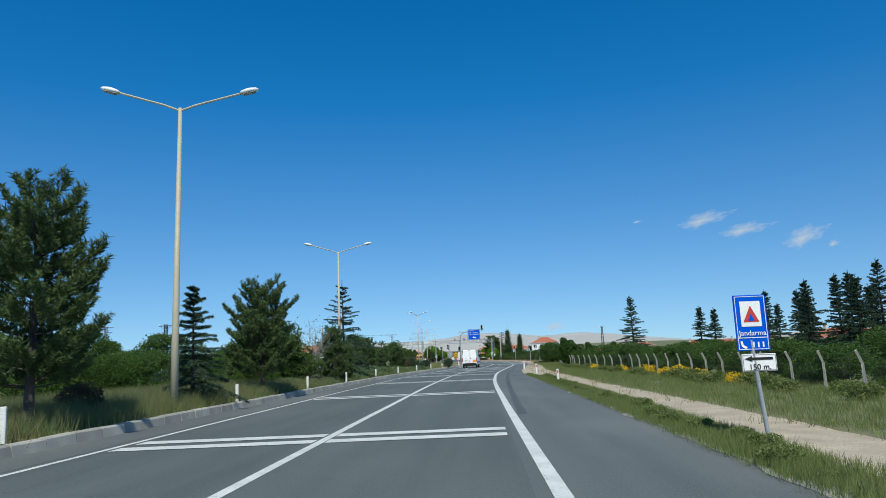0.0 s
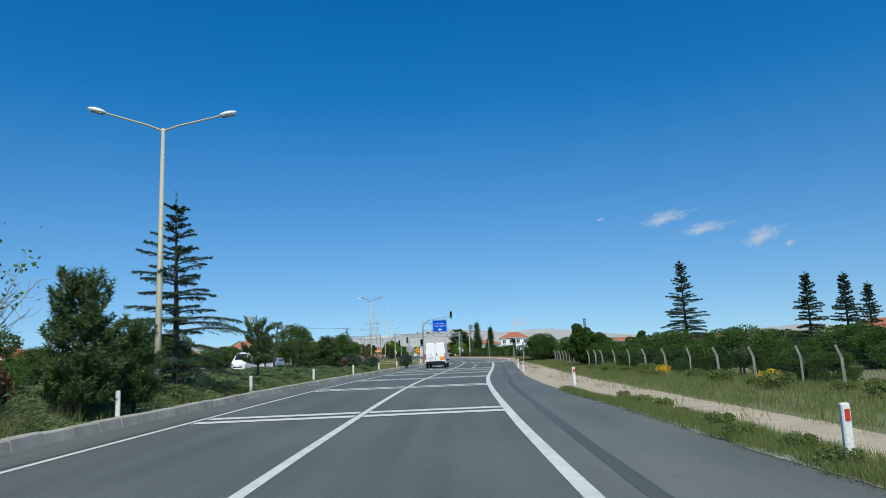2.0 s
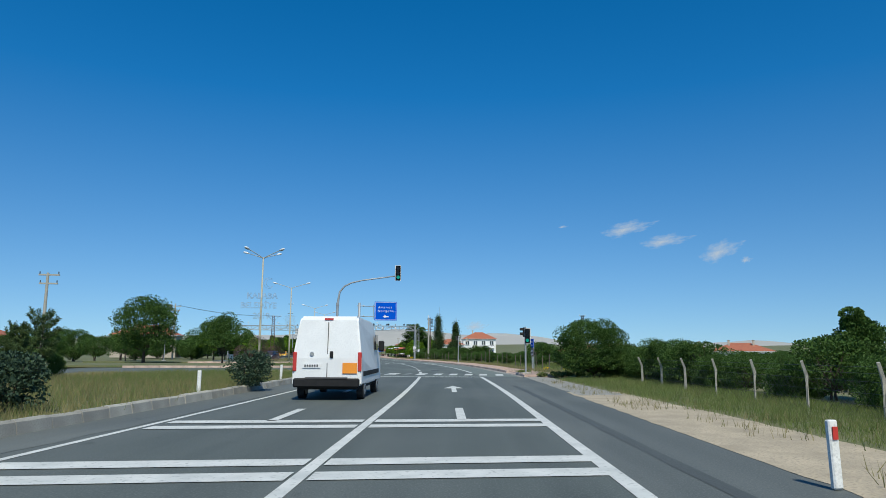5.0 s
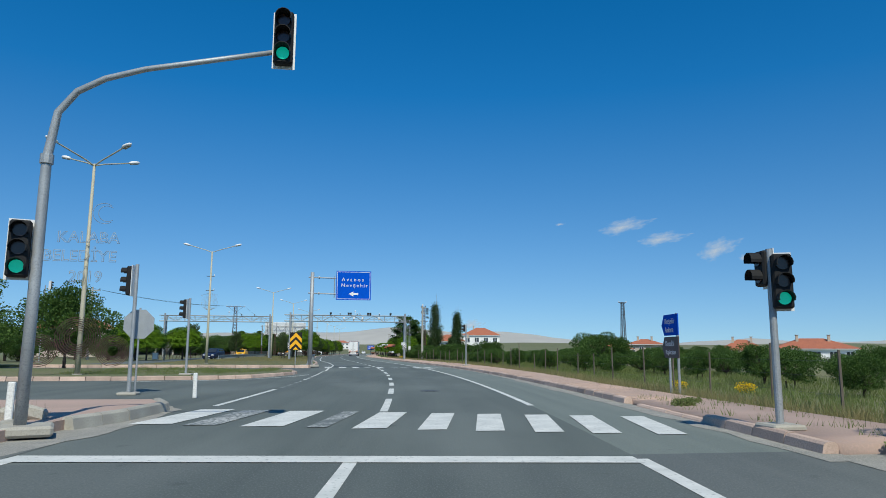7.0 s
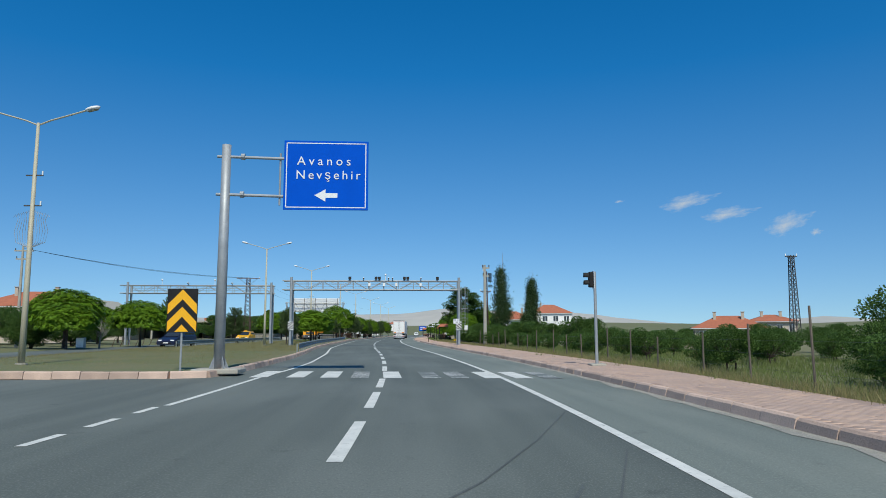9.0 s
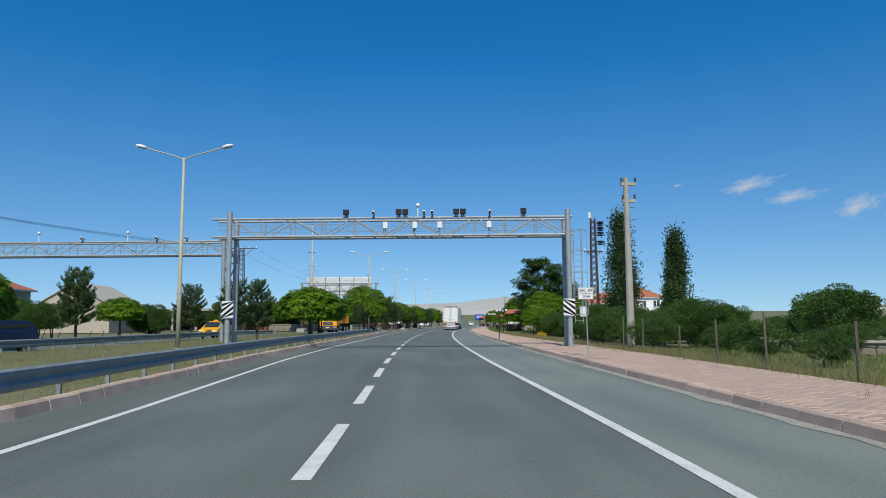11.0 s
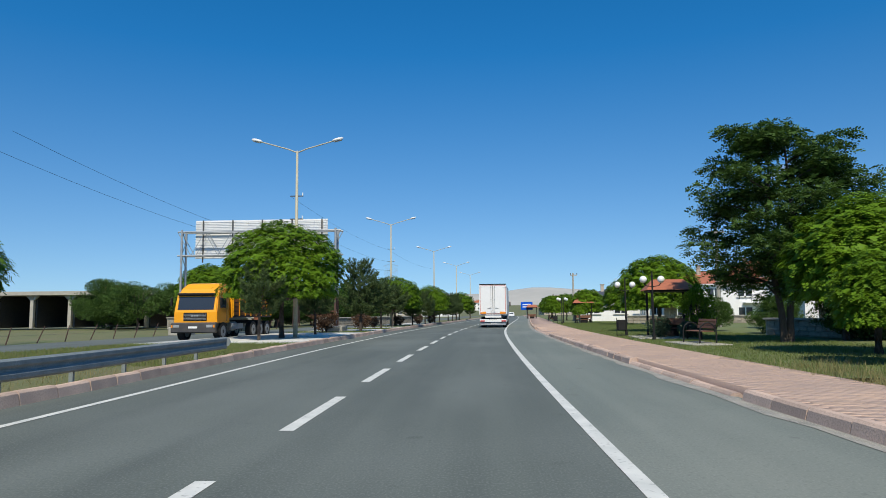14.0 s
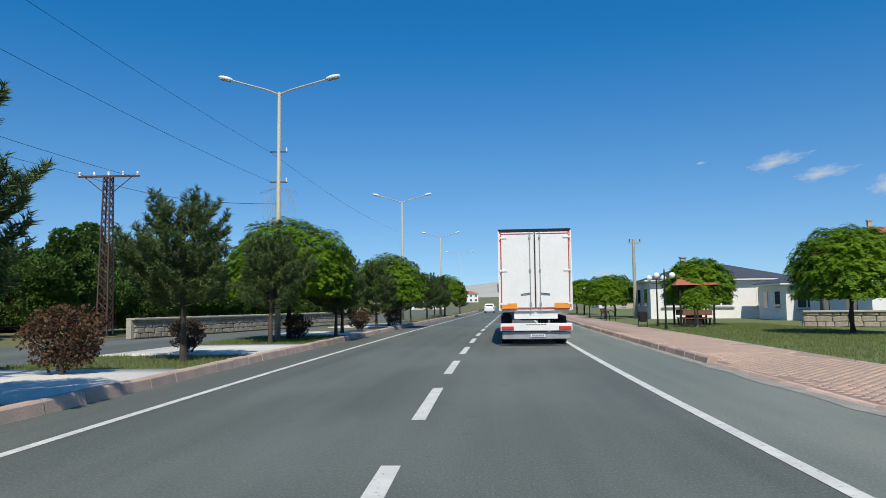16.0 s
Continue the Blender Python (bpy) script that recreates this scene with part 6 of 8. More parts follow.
def poplar(at, h, r, seed):
    rng = np.random.default_rng(seed)
    t = thing("poplar_tree", at, "tall narrow poplar with bare pale twigs at its top", "tree", "poplars by the pylon")
    bm = bmesh.new()
    for k in range(5):
        a = k * 1.26
        tube(bm, [(0.1 * math.cos(a), 0.1 * math.sin(a), -0.1), (0.3 * math.cos(a), 0.3 * math.sin(a), h * 0.45), (0.22 * math.cos(a + 0.4), 0.22 * math.sin(a + 0.4), h * rng.uniform(0.95, 1.2))], [0.09, 0.05, 0.008], 6)
    part("trunk", bm, PALE_BARK, t)
    bm = bmesh.new()
    pts, ax = [], []
    for k in range(110):
        z = h * rng.uniform(0.06, 0.93)
        u = z / h
        rr = r * min(1, 0.5 + 2.2 * u) * (1.0 if u < 0.4 else max(0.12, 1 - (u - 0.4) * 1.5)) * rng.uniform(0.7, 1.15)
        a = rng.uniform(0, 6.28)
        c = np.array([math.cos(a) * rr * rng.uniform(0.3, 0.85), math.sin(a) * rr * rng.uniform(0.3, 0.85), z])
        limb(bm, (0.15 * math.cos(a), 0.15 * math.sin(a), max(0.2, z - 0.9)), c + (0, 0, 0.3), 0.025, 0.006, rng, 0.06, 3)
        m = 150
        v = rng.normal(size=(m, 3)) * (0.2 * r + 0.06, 0.2 * r + 0.06, 0.42)
        pts.append(c + v)
        ax.append(rng.normal(size=(m, 3)) + (0, 0, 0.7))
    part("branch_frame", bm, PALE_BARK, t)
    leaf_quads("foliage", np.concatenate(pts), np.concatenate(ax), 0.14, POPLARLEAF, t, rng, 0.8)
    return t


poplar((25.6, 226.2, 0.0), 9.9, 1.35, 51)
poplar((29.3, 224.8, 0.0), 8.4, 1.05, 52)
poplar((27.9, 221.4, 0.0), 3.4, 1.1, 53)


def bare_tree(at, h, seed):
    rng = np.random.default_rng(seed)
    t = thing("bare_tree", at, "half-dead grey tree with thin branches and few leaves", "tree", "bare trees")
    bm = bmesh.new()
    tube(bm, [(0, 0, -0.1), (0.05, 0, h * 0.25), (0.1, 0.05, h * 0.45)], [0.09, 0.07, 0.05], 6)
    part("trunk", bm, PALE_BARK, t)
    bm = bmesh.new()
    for k in range(26):
        a, l = rng.uniform(0, 6.28), rng.uniform(0.4, 1.0) * h * 0.42
        z = h * rng.uniform(0.2, 0.45)
        e = np.array([math.cos(a) * l * 0.75, math.sin(a) * l * 0.75, z + l * rng.uniform(0.5, 1.2)])
        limb(bm, (0.05, 0, z), e, 0.025, 0.006, rng, 0.12, 3)
        for j in range(5):
            q = np.array([0.05, 0, z]) + (e - (0.05, 0, z)) * rng.uniform(0.4, 1)
            limb(bm, q, q + rng.normal(size=3) * 0.28 + (0, 0, 0.25), 0.008, 0.003, rng, 0.1, 3)
    part("branch_frame", bm, PALE_BARK, t)
    m = 900
    a, u = rng.uniform(0, 6.28, m), rng.uniform(0, 1, m)
    q = np.stack([np.cos(a) * h * 0.3 * u, np.sin(a) * h * 0.3 * u, h * (0.42 + 0.4 * u * rng.uniform(0.4, 1.2, m))], 1)
    q = q[np.array([noise.noise((p[0] * 2.2, p[1] * 2.2, p[2] * 2.2 + seed)) for p in q.tolist()]) > 0.12]
    leaf_quads("foliage", q, rng.normal(size=q.shape), 0.1, BROAD, t, rng, 0.7)
    return t


bare_tree((-8.4, 39.7, 0.1), 4.6, 61)
bare_tree((-14.5, 202, 0.1), 3.2, 62)
# low twiggy branches in the bare tree by the lane are in leaf at its foot

# spreading juniper on the median
rng = np.random.default_rng(70)
jun = thing("juniper_shrub", (-9.4, 36.5, 0.12), "low spreading grey-green juniper on the median", "shrub", "spreading junipers")
n = 9500
a, rr = rng.uniform(0, 6.283, n), 1.5 * rng.uniform(0, 1, n) ** 0.6
jb = np.stack([np.cos(a) * rr, np.sin(a) * rr, 0.05 + 0.55 * (1 - (rr / 1.6) ** 2) * rng.uniform(0.4, 1, n)], 1)
jt = jb + np.stack([np.cos(a) * 0.1, np.sin(a) * 0.1, rng.uniform(-0.02, 0.09, n)], 1) + rng.normal(size=(n, 3)) * (0.07, 0.07, 0.03)
blades("foliage", jb, jt, 0.04, JUNIPER, jun, rng)
bm = bmesh.new()
for k in range(12):
    limb(bm, (0, 0, 0), (1.2 * math.cos(k * 0.52), 1.2 * math.sin(k * 0.52), 0.25), 0.02, 0.006, rng, 0.1, 3)
part("branch_frame", bm, BARK, jun)
spots = []
for y in np.arange(36, 84, 1.75):
    for k in range(4):
        spots.append((float(mid(y)) + KERB_L - 2.1 - 1.7 * k + rnd.uniform(-0.5, 0.5), y + rnd.uniform(-0.6, 0.6), 0.1, rnd.uniform(0.75, 1.15) * (0.9 + 0.12 * k), rnd.uniform(0, 360)))
plant(jun, spots)


# ---- grass and weeds ----
SLABS = ((258.5, 275.2), (279.0, 284.2), (288.5, 293.5), (300, 306), (312, 320))

def turf(name, label, spots, height, mat, seed, per=7, spread=0.12, width=0.014, z=0.03):
    """Tufts of blades at (x, y)."""
    rng = np.random.default_rng(seed)
    p = np.repeat(np.asarray(spots, float), per, 0)
    n = len(p)
    b = np.concatenate([p + rng.normal(size=(n, 2)) * spread, np.array([z(*q) for q in p])[:, None] if callable(z) else np.full((n, 1), z)], 1)
    hh = height * rng.uniform(0.35, 1.2, n)
    tip = b + np.stack([rng.normal(size=n) * 0.32 * hh, rng.normal(size=n) * 0.32 * hh, hh], 1)
    return blades(name, b, tip, width, mat, None, rng, label, "stuff")


def scatter(n, y0, y1, lo, hi, seed, power=1.0, patch=0.0):
    rng = np.random.default_rng(seed)
    y = y0 + (y1 - y0) * rng.uniform(0, 1, n) ** power
    f = lambda o: np.array([o(v) for v in y]) if callable(o) else o  # noqa: E731
    x = mid(y) + f(lo) + (f(hi) - f(lo)) * rng.uniform(0, 1, n)
    p = np.stack([x, y], 1)
    if patch:
        keep = np.array([noise.noise((u * 0.7, v * 0.35, seed)) for u, v in p]) > patch
        p = p[keep]
    return p


turf("verge_grass", "weedy green grass along the asphalt edge", scatter(6500, 1, 50, lambda y: edge(y) - 0.08, lambda y: sand_l(y) + 0.05, 1), 0.13, GRASS_GREEN, 1, 14, 0.09, 0.009)
turf("verge_grass", "weedy green grass between the track and the fence", scatter(9000, 4, 108, lambda y: sand_r(y) - 0.1, lambda y: fx(y) - float(mid(y)) + 1.5, 2), 0.19, GRASS_GREEN, 2, 14, 0.16, 0.012)
turf("verge_straw", "dry pale grass stalks on the verge", scatter(2600, 4, 108, lambda y: edge(y) + 0.1, lambda y: fx(y) - float(mid(y)), 3, patch=0.1), 0.22, GRASS, 3, 6, 0.1)
def on_bank(x, y):
    u = min(1.0, max(0.0, (float(mid(y)) + KERB_L - 0.2 - x) / 1.4))
    return 0.12 + (bank(y) - 0.14) * u


turf("median_grass_blades", "tall dry grass on the planted median", scatter(3600, 2, 42, lambda y: KERB_L - 5.5, KERB_L - 0.42, 4), 0.5, GRASS, 4, 8, 0.12, 0.011, on_bank)
turf("median_wild_grass", "tall wild grass on the planted median", scatter(9500, 2, 42, lambda y: KERB_L - 5.0, KERB_L - 0.4, 64), 0.52, GRASS_WILD, 64, 9, 0.13, 0.011, on_bank)
turf("median_weeds", "green weeds on the planted median", scatter(5000, 4, 112, lambda y: KERB_L - 6.5, KERB_L - 0.2, 5), 0.34, GRASS_GREEN, 5, 7, 0.15, 0.014, 0.12)
turf("nose_weeds", "tall green weeds at the median's end", scatter(5200, 100, 117, lambda y: KERB_L - 9, KERB_L - 0.3, 61, patch=-0.1), 0.4, GRASS_GREEN, 61, 9, 0.14, 0.012)
turf("median_weeds", "tall green weeds below the median pines", scatter(4500, 3, 36, lambda y: KERB_L - 5.5, KERB_L - 0.42, 62), 0.4, GRASS_GREEN, 62, 7, 0.13, 0.011, on_bank)
turf("median_straw", "dry grass on the median's end", scatter(6000, 84, 113, lambda y: KERB_L - 12, KERB_L - 0.2, 6), 0.28, GRASS, 6, 7, z=0.12)
turf("island_weeds", "green weeds on the traffic islands", [p for p in scatter(7000, 136, 150, -16, -4.3, 27, patch=-0.05) if p[0] < 5.2 and p[1] > 138.8 + max(0, p[0] - 3) * 1.6], 0.3, GRASS_GREEN, 27, 8)
turf("island_grass", "short dry grass on the traffic islands", [p for p in scatter(9000, 136, 150, -20, -4.3, 7) if p[0] < 5.5 and p[1] > 138.3 + max(0, p[0] - 3) * 1.6], 0.14, GRASS, 7, 7)
turf("island_grass", "short dry grass on the island's nose", [p for p in scatter(14000, 160.6, 205, -20, -5.7, 8)], 0.17, GRASS, 8, 7)
turf("rail_grass", "dry straw grass below the guard rail", scatter(9000, 185, 256, lambda y: other(y) + 0.5, lambda y: median(y) - 0.2, 9, 1.0), 0.24, GRASS, 9, 8)
turf("orchard_grass", "rough green grass along the orchard fence", scatter(12000, 108, 206, 9.5, 22, 10), 0.26, GRASS_GREEN, 10, 7, 0.2, 0.018)
turf("orchard_straw", "pale dry weeds at the footway's edge", scatter(4200, 113, 246, lambda y: pave_w(y) - 0.15, lambda y: pave_w(y) + 1.3, 11), 0.32, GRASS, 11, 8)
turf("lawn_blades", "short lawn grass in the roadside park", scatter(15000, 243, 312, lambda y: pave_w(y), 16.5, 12), 0.09, GRASS_GREEN, 12, 7, 0.16, 0.016, 0.1)
turf("median_lawn", "short green grass on the paved median", [p for p in scatter(9000, 256, 300, lambda y: other(y) + 0.3, lambda y: median(y) - 0.2, 13) if not any(a < p[1] < b for a, b in SLABS)], 0.1, GRASS_GREEN, 13, 7, 0.12, 0.014, 0.13)
turf("median_lawn", "short green grass at the end of the rail", scatter(5200, 246, 259, lambda y: other(y) + 0.3, lambda y: median(y) - 0.2, 23), 0.11, GRASS_GREEN, 23, 7, 0.12, 0.014, 0.13)
turf("kerb_weeds", "green weeds in the footway joints", np.concatenate([scatter(50, 113, 122, 6.5, 8.5, 14), scatter(500, 122, 240, 8.2, 9.9, 15, patch=0.15)]), 0.16, GRASS_GREEN, 14, 8, 0.1, 0.014, 0.13)
# yellow broom bushes along the fence
broom = broadleaf("broom_bush", "low green bush covered in yellow flowers", (fx(34) - 0.5, 34, 0.0), 0.62, 0.55, 41, FLOWER, "round", "yellow flowering bushes", 0.05, 26, 26, 0.05, 2, category="bush")
green = broadleaf("low_bush", "low pale green weed bush by the fence", (fx(31) - 0.8, 31, 0.0), 0.5, 0.5, 42, GRASS_GREEN, "round", "low weed bushes", 0.05, 26, 40, 0.06, 2, category="bush")
rnd = random.Random(77)
plant(broom, [(fx(y) - rnd.uniform(0.2, 0.6), y, -0.02, rnd.uniform(0.65, 0.95), rnd.uniform(0, 360)) for y in (26.5, 30.2, 31.3, 37, 41.5, 47.8, 58.5)])
plant(broom, [(float(mid(y)) + rnd.uniform(10.2, 12.2), y, -0.02, rnd.uniform(0.5, 0.7), rnd.uniform(0, 360)) for y in (125.5, 128.2)] + [(20.1, 231.5, 0.0, 0.8, 0)])
plant(green, [(fx(y) - rnd.uniform(0.4, 1.6), y, -0.02, rnd.uniform(0.6, 1.1), rnd.uniform(0, 360)) for y in np.arange(12, 70, 2.1)])
plant(green, ((16.2, 112.2, 0.0, 0.6, 20), (16.9, 111.8, 0.0, 0.75, 80), (17.7, 112.3, 0.0, 0.7, 200), (18.4, 112.0, 0.0, 0.6, 300), (16.9, 119.6, 0.0, 0.5, 10), (17.6, 120.4, 0.0, 0.45, 90)))
plant(green, [(float(mid(y)) + edge(y) + rnd.uniform(0.2, 0.8), y, -0.02, rnd.uniform(0.3, 0.55), rnd.uniform(0, 360)) for y in np.arange(5, 46, 1.3)])



# ---- vehicles ----
def loft(bm, sections):
    """Joins rings of equal length, closed at both ends."""
    rings = [[bm.verts.new(p) for p in s] for s in sections]
    for a, b in zip(rings, rings[1:]):
        for i in range(len(a)):
            j = (i + 1) % len(a)
            bm.faces.new((a[i], a[j], b[j], b[i]))
    bm.faces.new(rings[0])
    bm.faces.new(rings[-1])
    return bm


def wheel(parent, at, r=0.33, w=0.2):
    t = part("wheel", rodded((-w / 2, 0, 0), (w / 2, 0, 0), r, n=20), RUBBER, parent, "black tyre")
    t.matrix_basis = pose(*at)
    for s in (-1, 1):
        part("rim", rodded((s * (w / 2 - 0.01), 0, 0), (s * (w / 2 + 0.012), 0, 0), r * 0.62, n=16), GALV, t)
        part("hub", rodded((s * (w / 2), 0, 0), (s * (w / 2 + 0.025), 0, 0), r * 0.2, n=10), DARKSTEEL, t)
    return t


def body(profile, width, tuck=0.12, roof=None):
    """A side profile (y, z) drawn out across x, narrowing above the waist."""
    bm = bmesh.new()
    zs = [z for _, z in profile]
    zw = roof or (min(zs) + (max(zs) - min(zs)) * 0.5)
    def half(z):
        return width / 2 - (tuck * max(0, z - zw) / max(0.01, max(zs) - zw))
    loft(bm, [[(s * half(z), y, z) for y, z in profile] for s in (-1, 1)])
    es = [e for e in bm.edges if abs(e.verts[0].co.x - e.verts[1].co.x) < 0.2]
    bmesh.ops.bevel(bm, geom=es, offset=0.05, segments=2, affect="EDGES")
    return bm


def panel_van(at, turn):
    t = thing("panel_van", at, "white panel van with black rear bumper and orange plate", "van", turn=turn)
    prof = [(0, 0.42), (0.0, 1.2), (0.12, 2.3), (0.3, 2.42), (4.0, 2.42), (4.5, 1.75), (5.15, 1.25), (5.35, 0.9), (5.35, 0.42)]
    part("body", body(prof, 2.0, 0.16, 1.3), WHITE, t, smooth=False)
    part("rear_bumper", boxed((0, -0.05, 0.5), (1.9, 0.16, 0.26), bevel=0.04), BLACK, t)
    part("step", boxed((0, -0.08, 0.64), (1.2, 0.12, 0.04)), DARKSTEEL, t)
    part("door_seam", boxed((0, 0.03, 1.45), (0.02, 0.02, 1.6), rx=-3), DARKSTEEL, t)
    part("badge", rodded((-0.45, -0.02, 1.32), (-0.45, 0.02, 1.32), 0.06, n=12), GALV, t)
    part("handle", boxed((0.12, -0.02, 1.3), (0.1, 0.05, 0.2), bevel=0.02), BLACK, t)
    part("number_plate", boxed((-0.45, -0.02, 0.98), (0.52, 0.02, 0.12)), WHITE, t)
    for k in range(6):
        part("writing_bar", boxed((-0.63 + 0.07 * k, -0.034, 0.98), (0.04, 0.006, 0.07)), BLACK, t)
    part("orange_plate", boxed((0.66, -0.025, 0.92), (0.42, 0.02, 0.3)), AMBER, t, "orange hazard plate")
    part("roof_lamp", boxed((0, 0.13, 2.33), (0.25, 0.06, 0.06)), RED, t)
    for s in (-1, 1):
        part("tail_lamp", boxed((s * 0.94, 0.02, 1.1), (0.11, 0.1, 0.55), bevel=0.02), RED, t)
        m = part("mirror", boxed((s * 1.13, 4.25, 1.6), (0.2, 0.16, 0.36), bevel=0.04), BLACK, t)
        part("side_window", boxed((s * 0.975, 4.05, 1.72), (0.02, 0.85, 0.5), rx=0), GLASS, t)
        part("side_trim", boxed((s * 1.0, 2.5, 0.75), (0.03, 4.2, 0.14)), BLACK, t)
    for x in (-0.88, 0.88):
        for y in (0.95, 4.4):
            wheel(t, (x, y, 0.34), 0.34)
    part("underbody", boxed((0, 2.6, 0.4), (1.7, 4.8, 0.2)), BLACK, t)
    return t


panel_van((float(mid(93)) - 2.0, 93.0, 0.0), heading(95))


def trailer_truck(at, turn):
    t = thing("lorry", at, "white box trailer lorry with red-edged rear doors", "lorry", turn=turn)
    W, H = 2.5, 4.0
    part("box_body", boxed((0, 6.8, 2.58), (W, 13.5, 2.82), bevel=0.04), WHITE, t, "white trailer body")
    part("roof_rail", boxed((0, 0.06, 4.0), (W, 0.1, 0.1)), BLACK, t)
    for s in (-1, 1):
        d = part("rear_door", boxed((s * 0.6, 0.02, 2.62), (1.16, 0.06, 2.62), bevel=0.015), WHITE, t)
        part("red_strip", boxed((s * 1.165, -0.015, 2.62), (0.035, 0.01, 2.6)), RED, d)
        part("red_strip", boxed((s * 0.6, -0.015, 3.88), (1.1, 0.01, 0.03)), RED, d)
        part("red_strip", boxed((s * 0.6, -0.015, 1.27), (1.1, 0.01, 0.03)), RED, d)
        part("locking_rod", rodded((s * 0.17, -0.03, 1.22), (s * 0.17, -0.03, 3.95), 0.018, n=6), GALV, d)
        for z in (1.45, 2.6, 3.75):
            part("hinge", boxed((s * 1.1, -0.025, z), (0.26, 0.025, 0.06), bevel=0.006), WHITE, d)
            part("rod_guide", boxed((s * 0.17, -0.04, z), (0.08, 0.03, 0.08)), GALV, d)
        part("door_handle", rodded((s * 0.17, -0.045, 1.82), (s * 0.5, -0.045, 1.78), 0.015, n=6), DARKSTEEL, d)
        part("marker_plate", boxed((s * 0.9, -0.03, 1.38), (0.52, 0.015, 0.18)), AMBER, t, "orange marker plate")
        part("tail_lamp", boxed((s * 0.98, -0.06, 0.62), (0.42, 0.06, 0.12), bevel=0.01), RED, t)
        part("side_frame", boxed((s * 1.24, 0.04, 2.6), (0.05, 0.1, 2.75)), WHITE, t)
        part("side_guard", boxed((s * 1.22, 5.5, 0.75), (0.03, 4.0, 0.5)), GALV, t)
        part("mirror", boxed((s * 1.38, 14.6, 2.35), (0.14, 0.2, 0.5), bevel=0.03), BLACK, t)
    part("door_gap", boxed((0, -0.012, 2.6), (0.03, 0.02, 2.6)), BLACK, t)
    part("chassis_beam", boxed((0, 0.3, 1.05), (1.5, 0.4, 0.24)), WHITE, t)
    part("lamp_bar", boxed((0, 0.0, 0.65), (2.45, 0.1, 0.26), bevel=0.015), WHITE, t)
    part("underrun_bar", boxed((0, 0.1, 0.36), (2.35, 0.08, 0.26), bevel=0.02), GALV, t)
    part("number_plate", boxed((0.05, 0.045, 0.36), (0.5, 0.02, 0.11)), WHITE, t)
    for k in range(6):
        part("writing_bar", boxed((-0.12 + 0.07 * k, 0.032, 0.36), (0.04, 0.006, 0.065)), DARKSTEEL, t)
    for k in range(7):
        part("writing_bar", boxed((-0.3 + 0.1 * k, -0.055, 0.745), (0.06, 0.008, 0.04)), DARKSTEEL, t)
    part("chassis", boxed((0, 6.8, 1.0), (1.0, 13, 0.25)), BLACK, t)
    part("cab", boxed((0, 15.0, 2.1), (2.45, 2.2, 3.0), bevel=0.12), WHITE, t)
    for x in (-1.0, 1.0):
        for y in (2.2, 3.5, 4.8, 13.2, 15.5):
            wheel(t, (x, y, 0.5), 0.5, 0.38)
    return t


trailer_truck((12.42, 293.4, 0.0), heading(299))


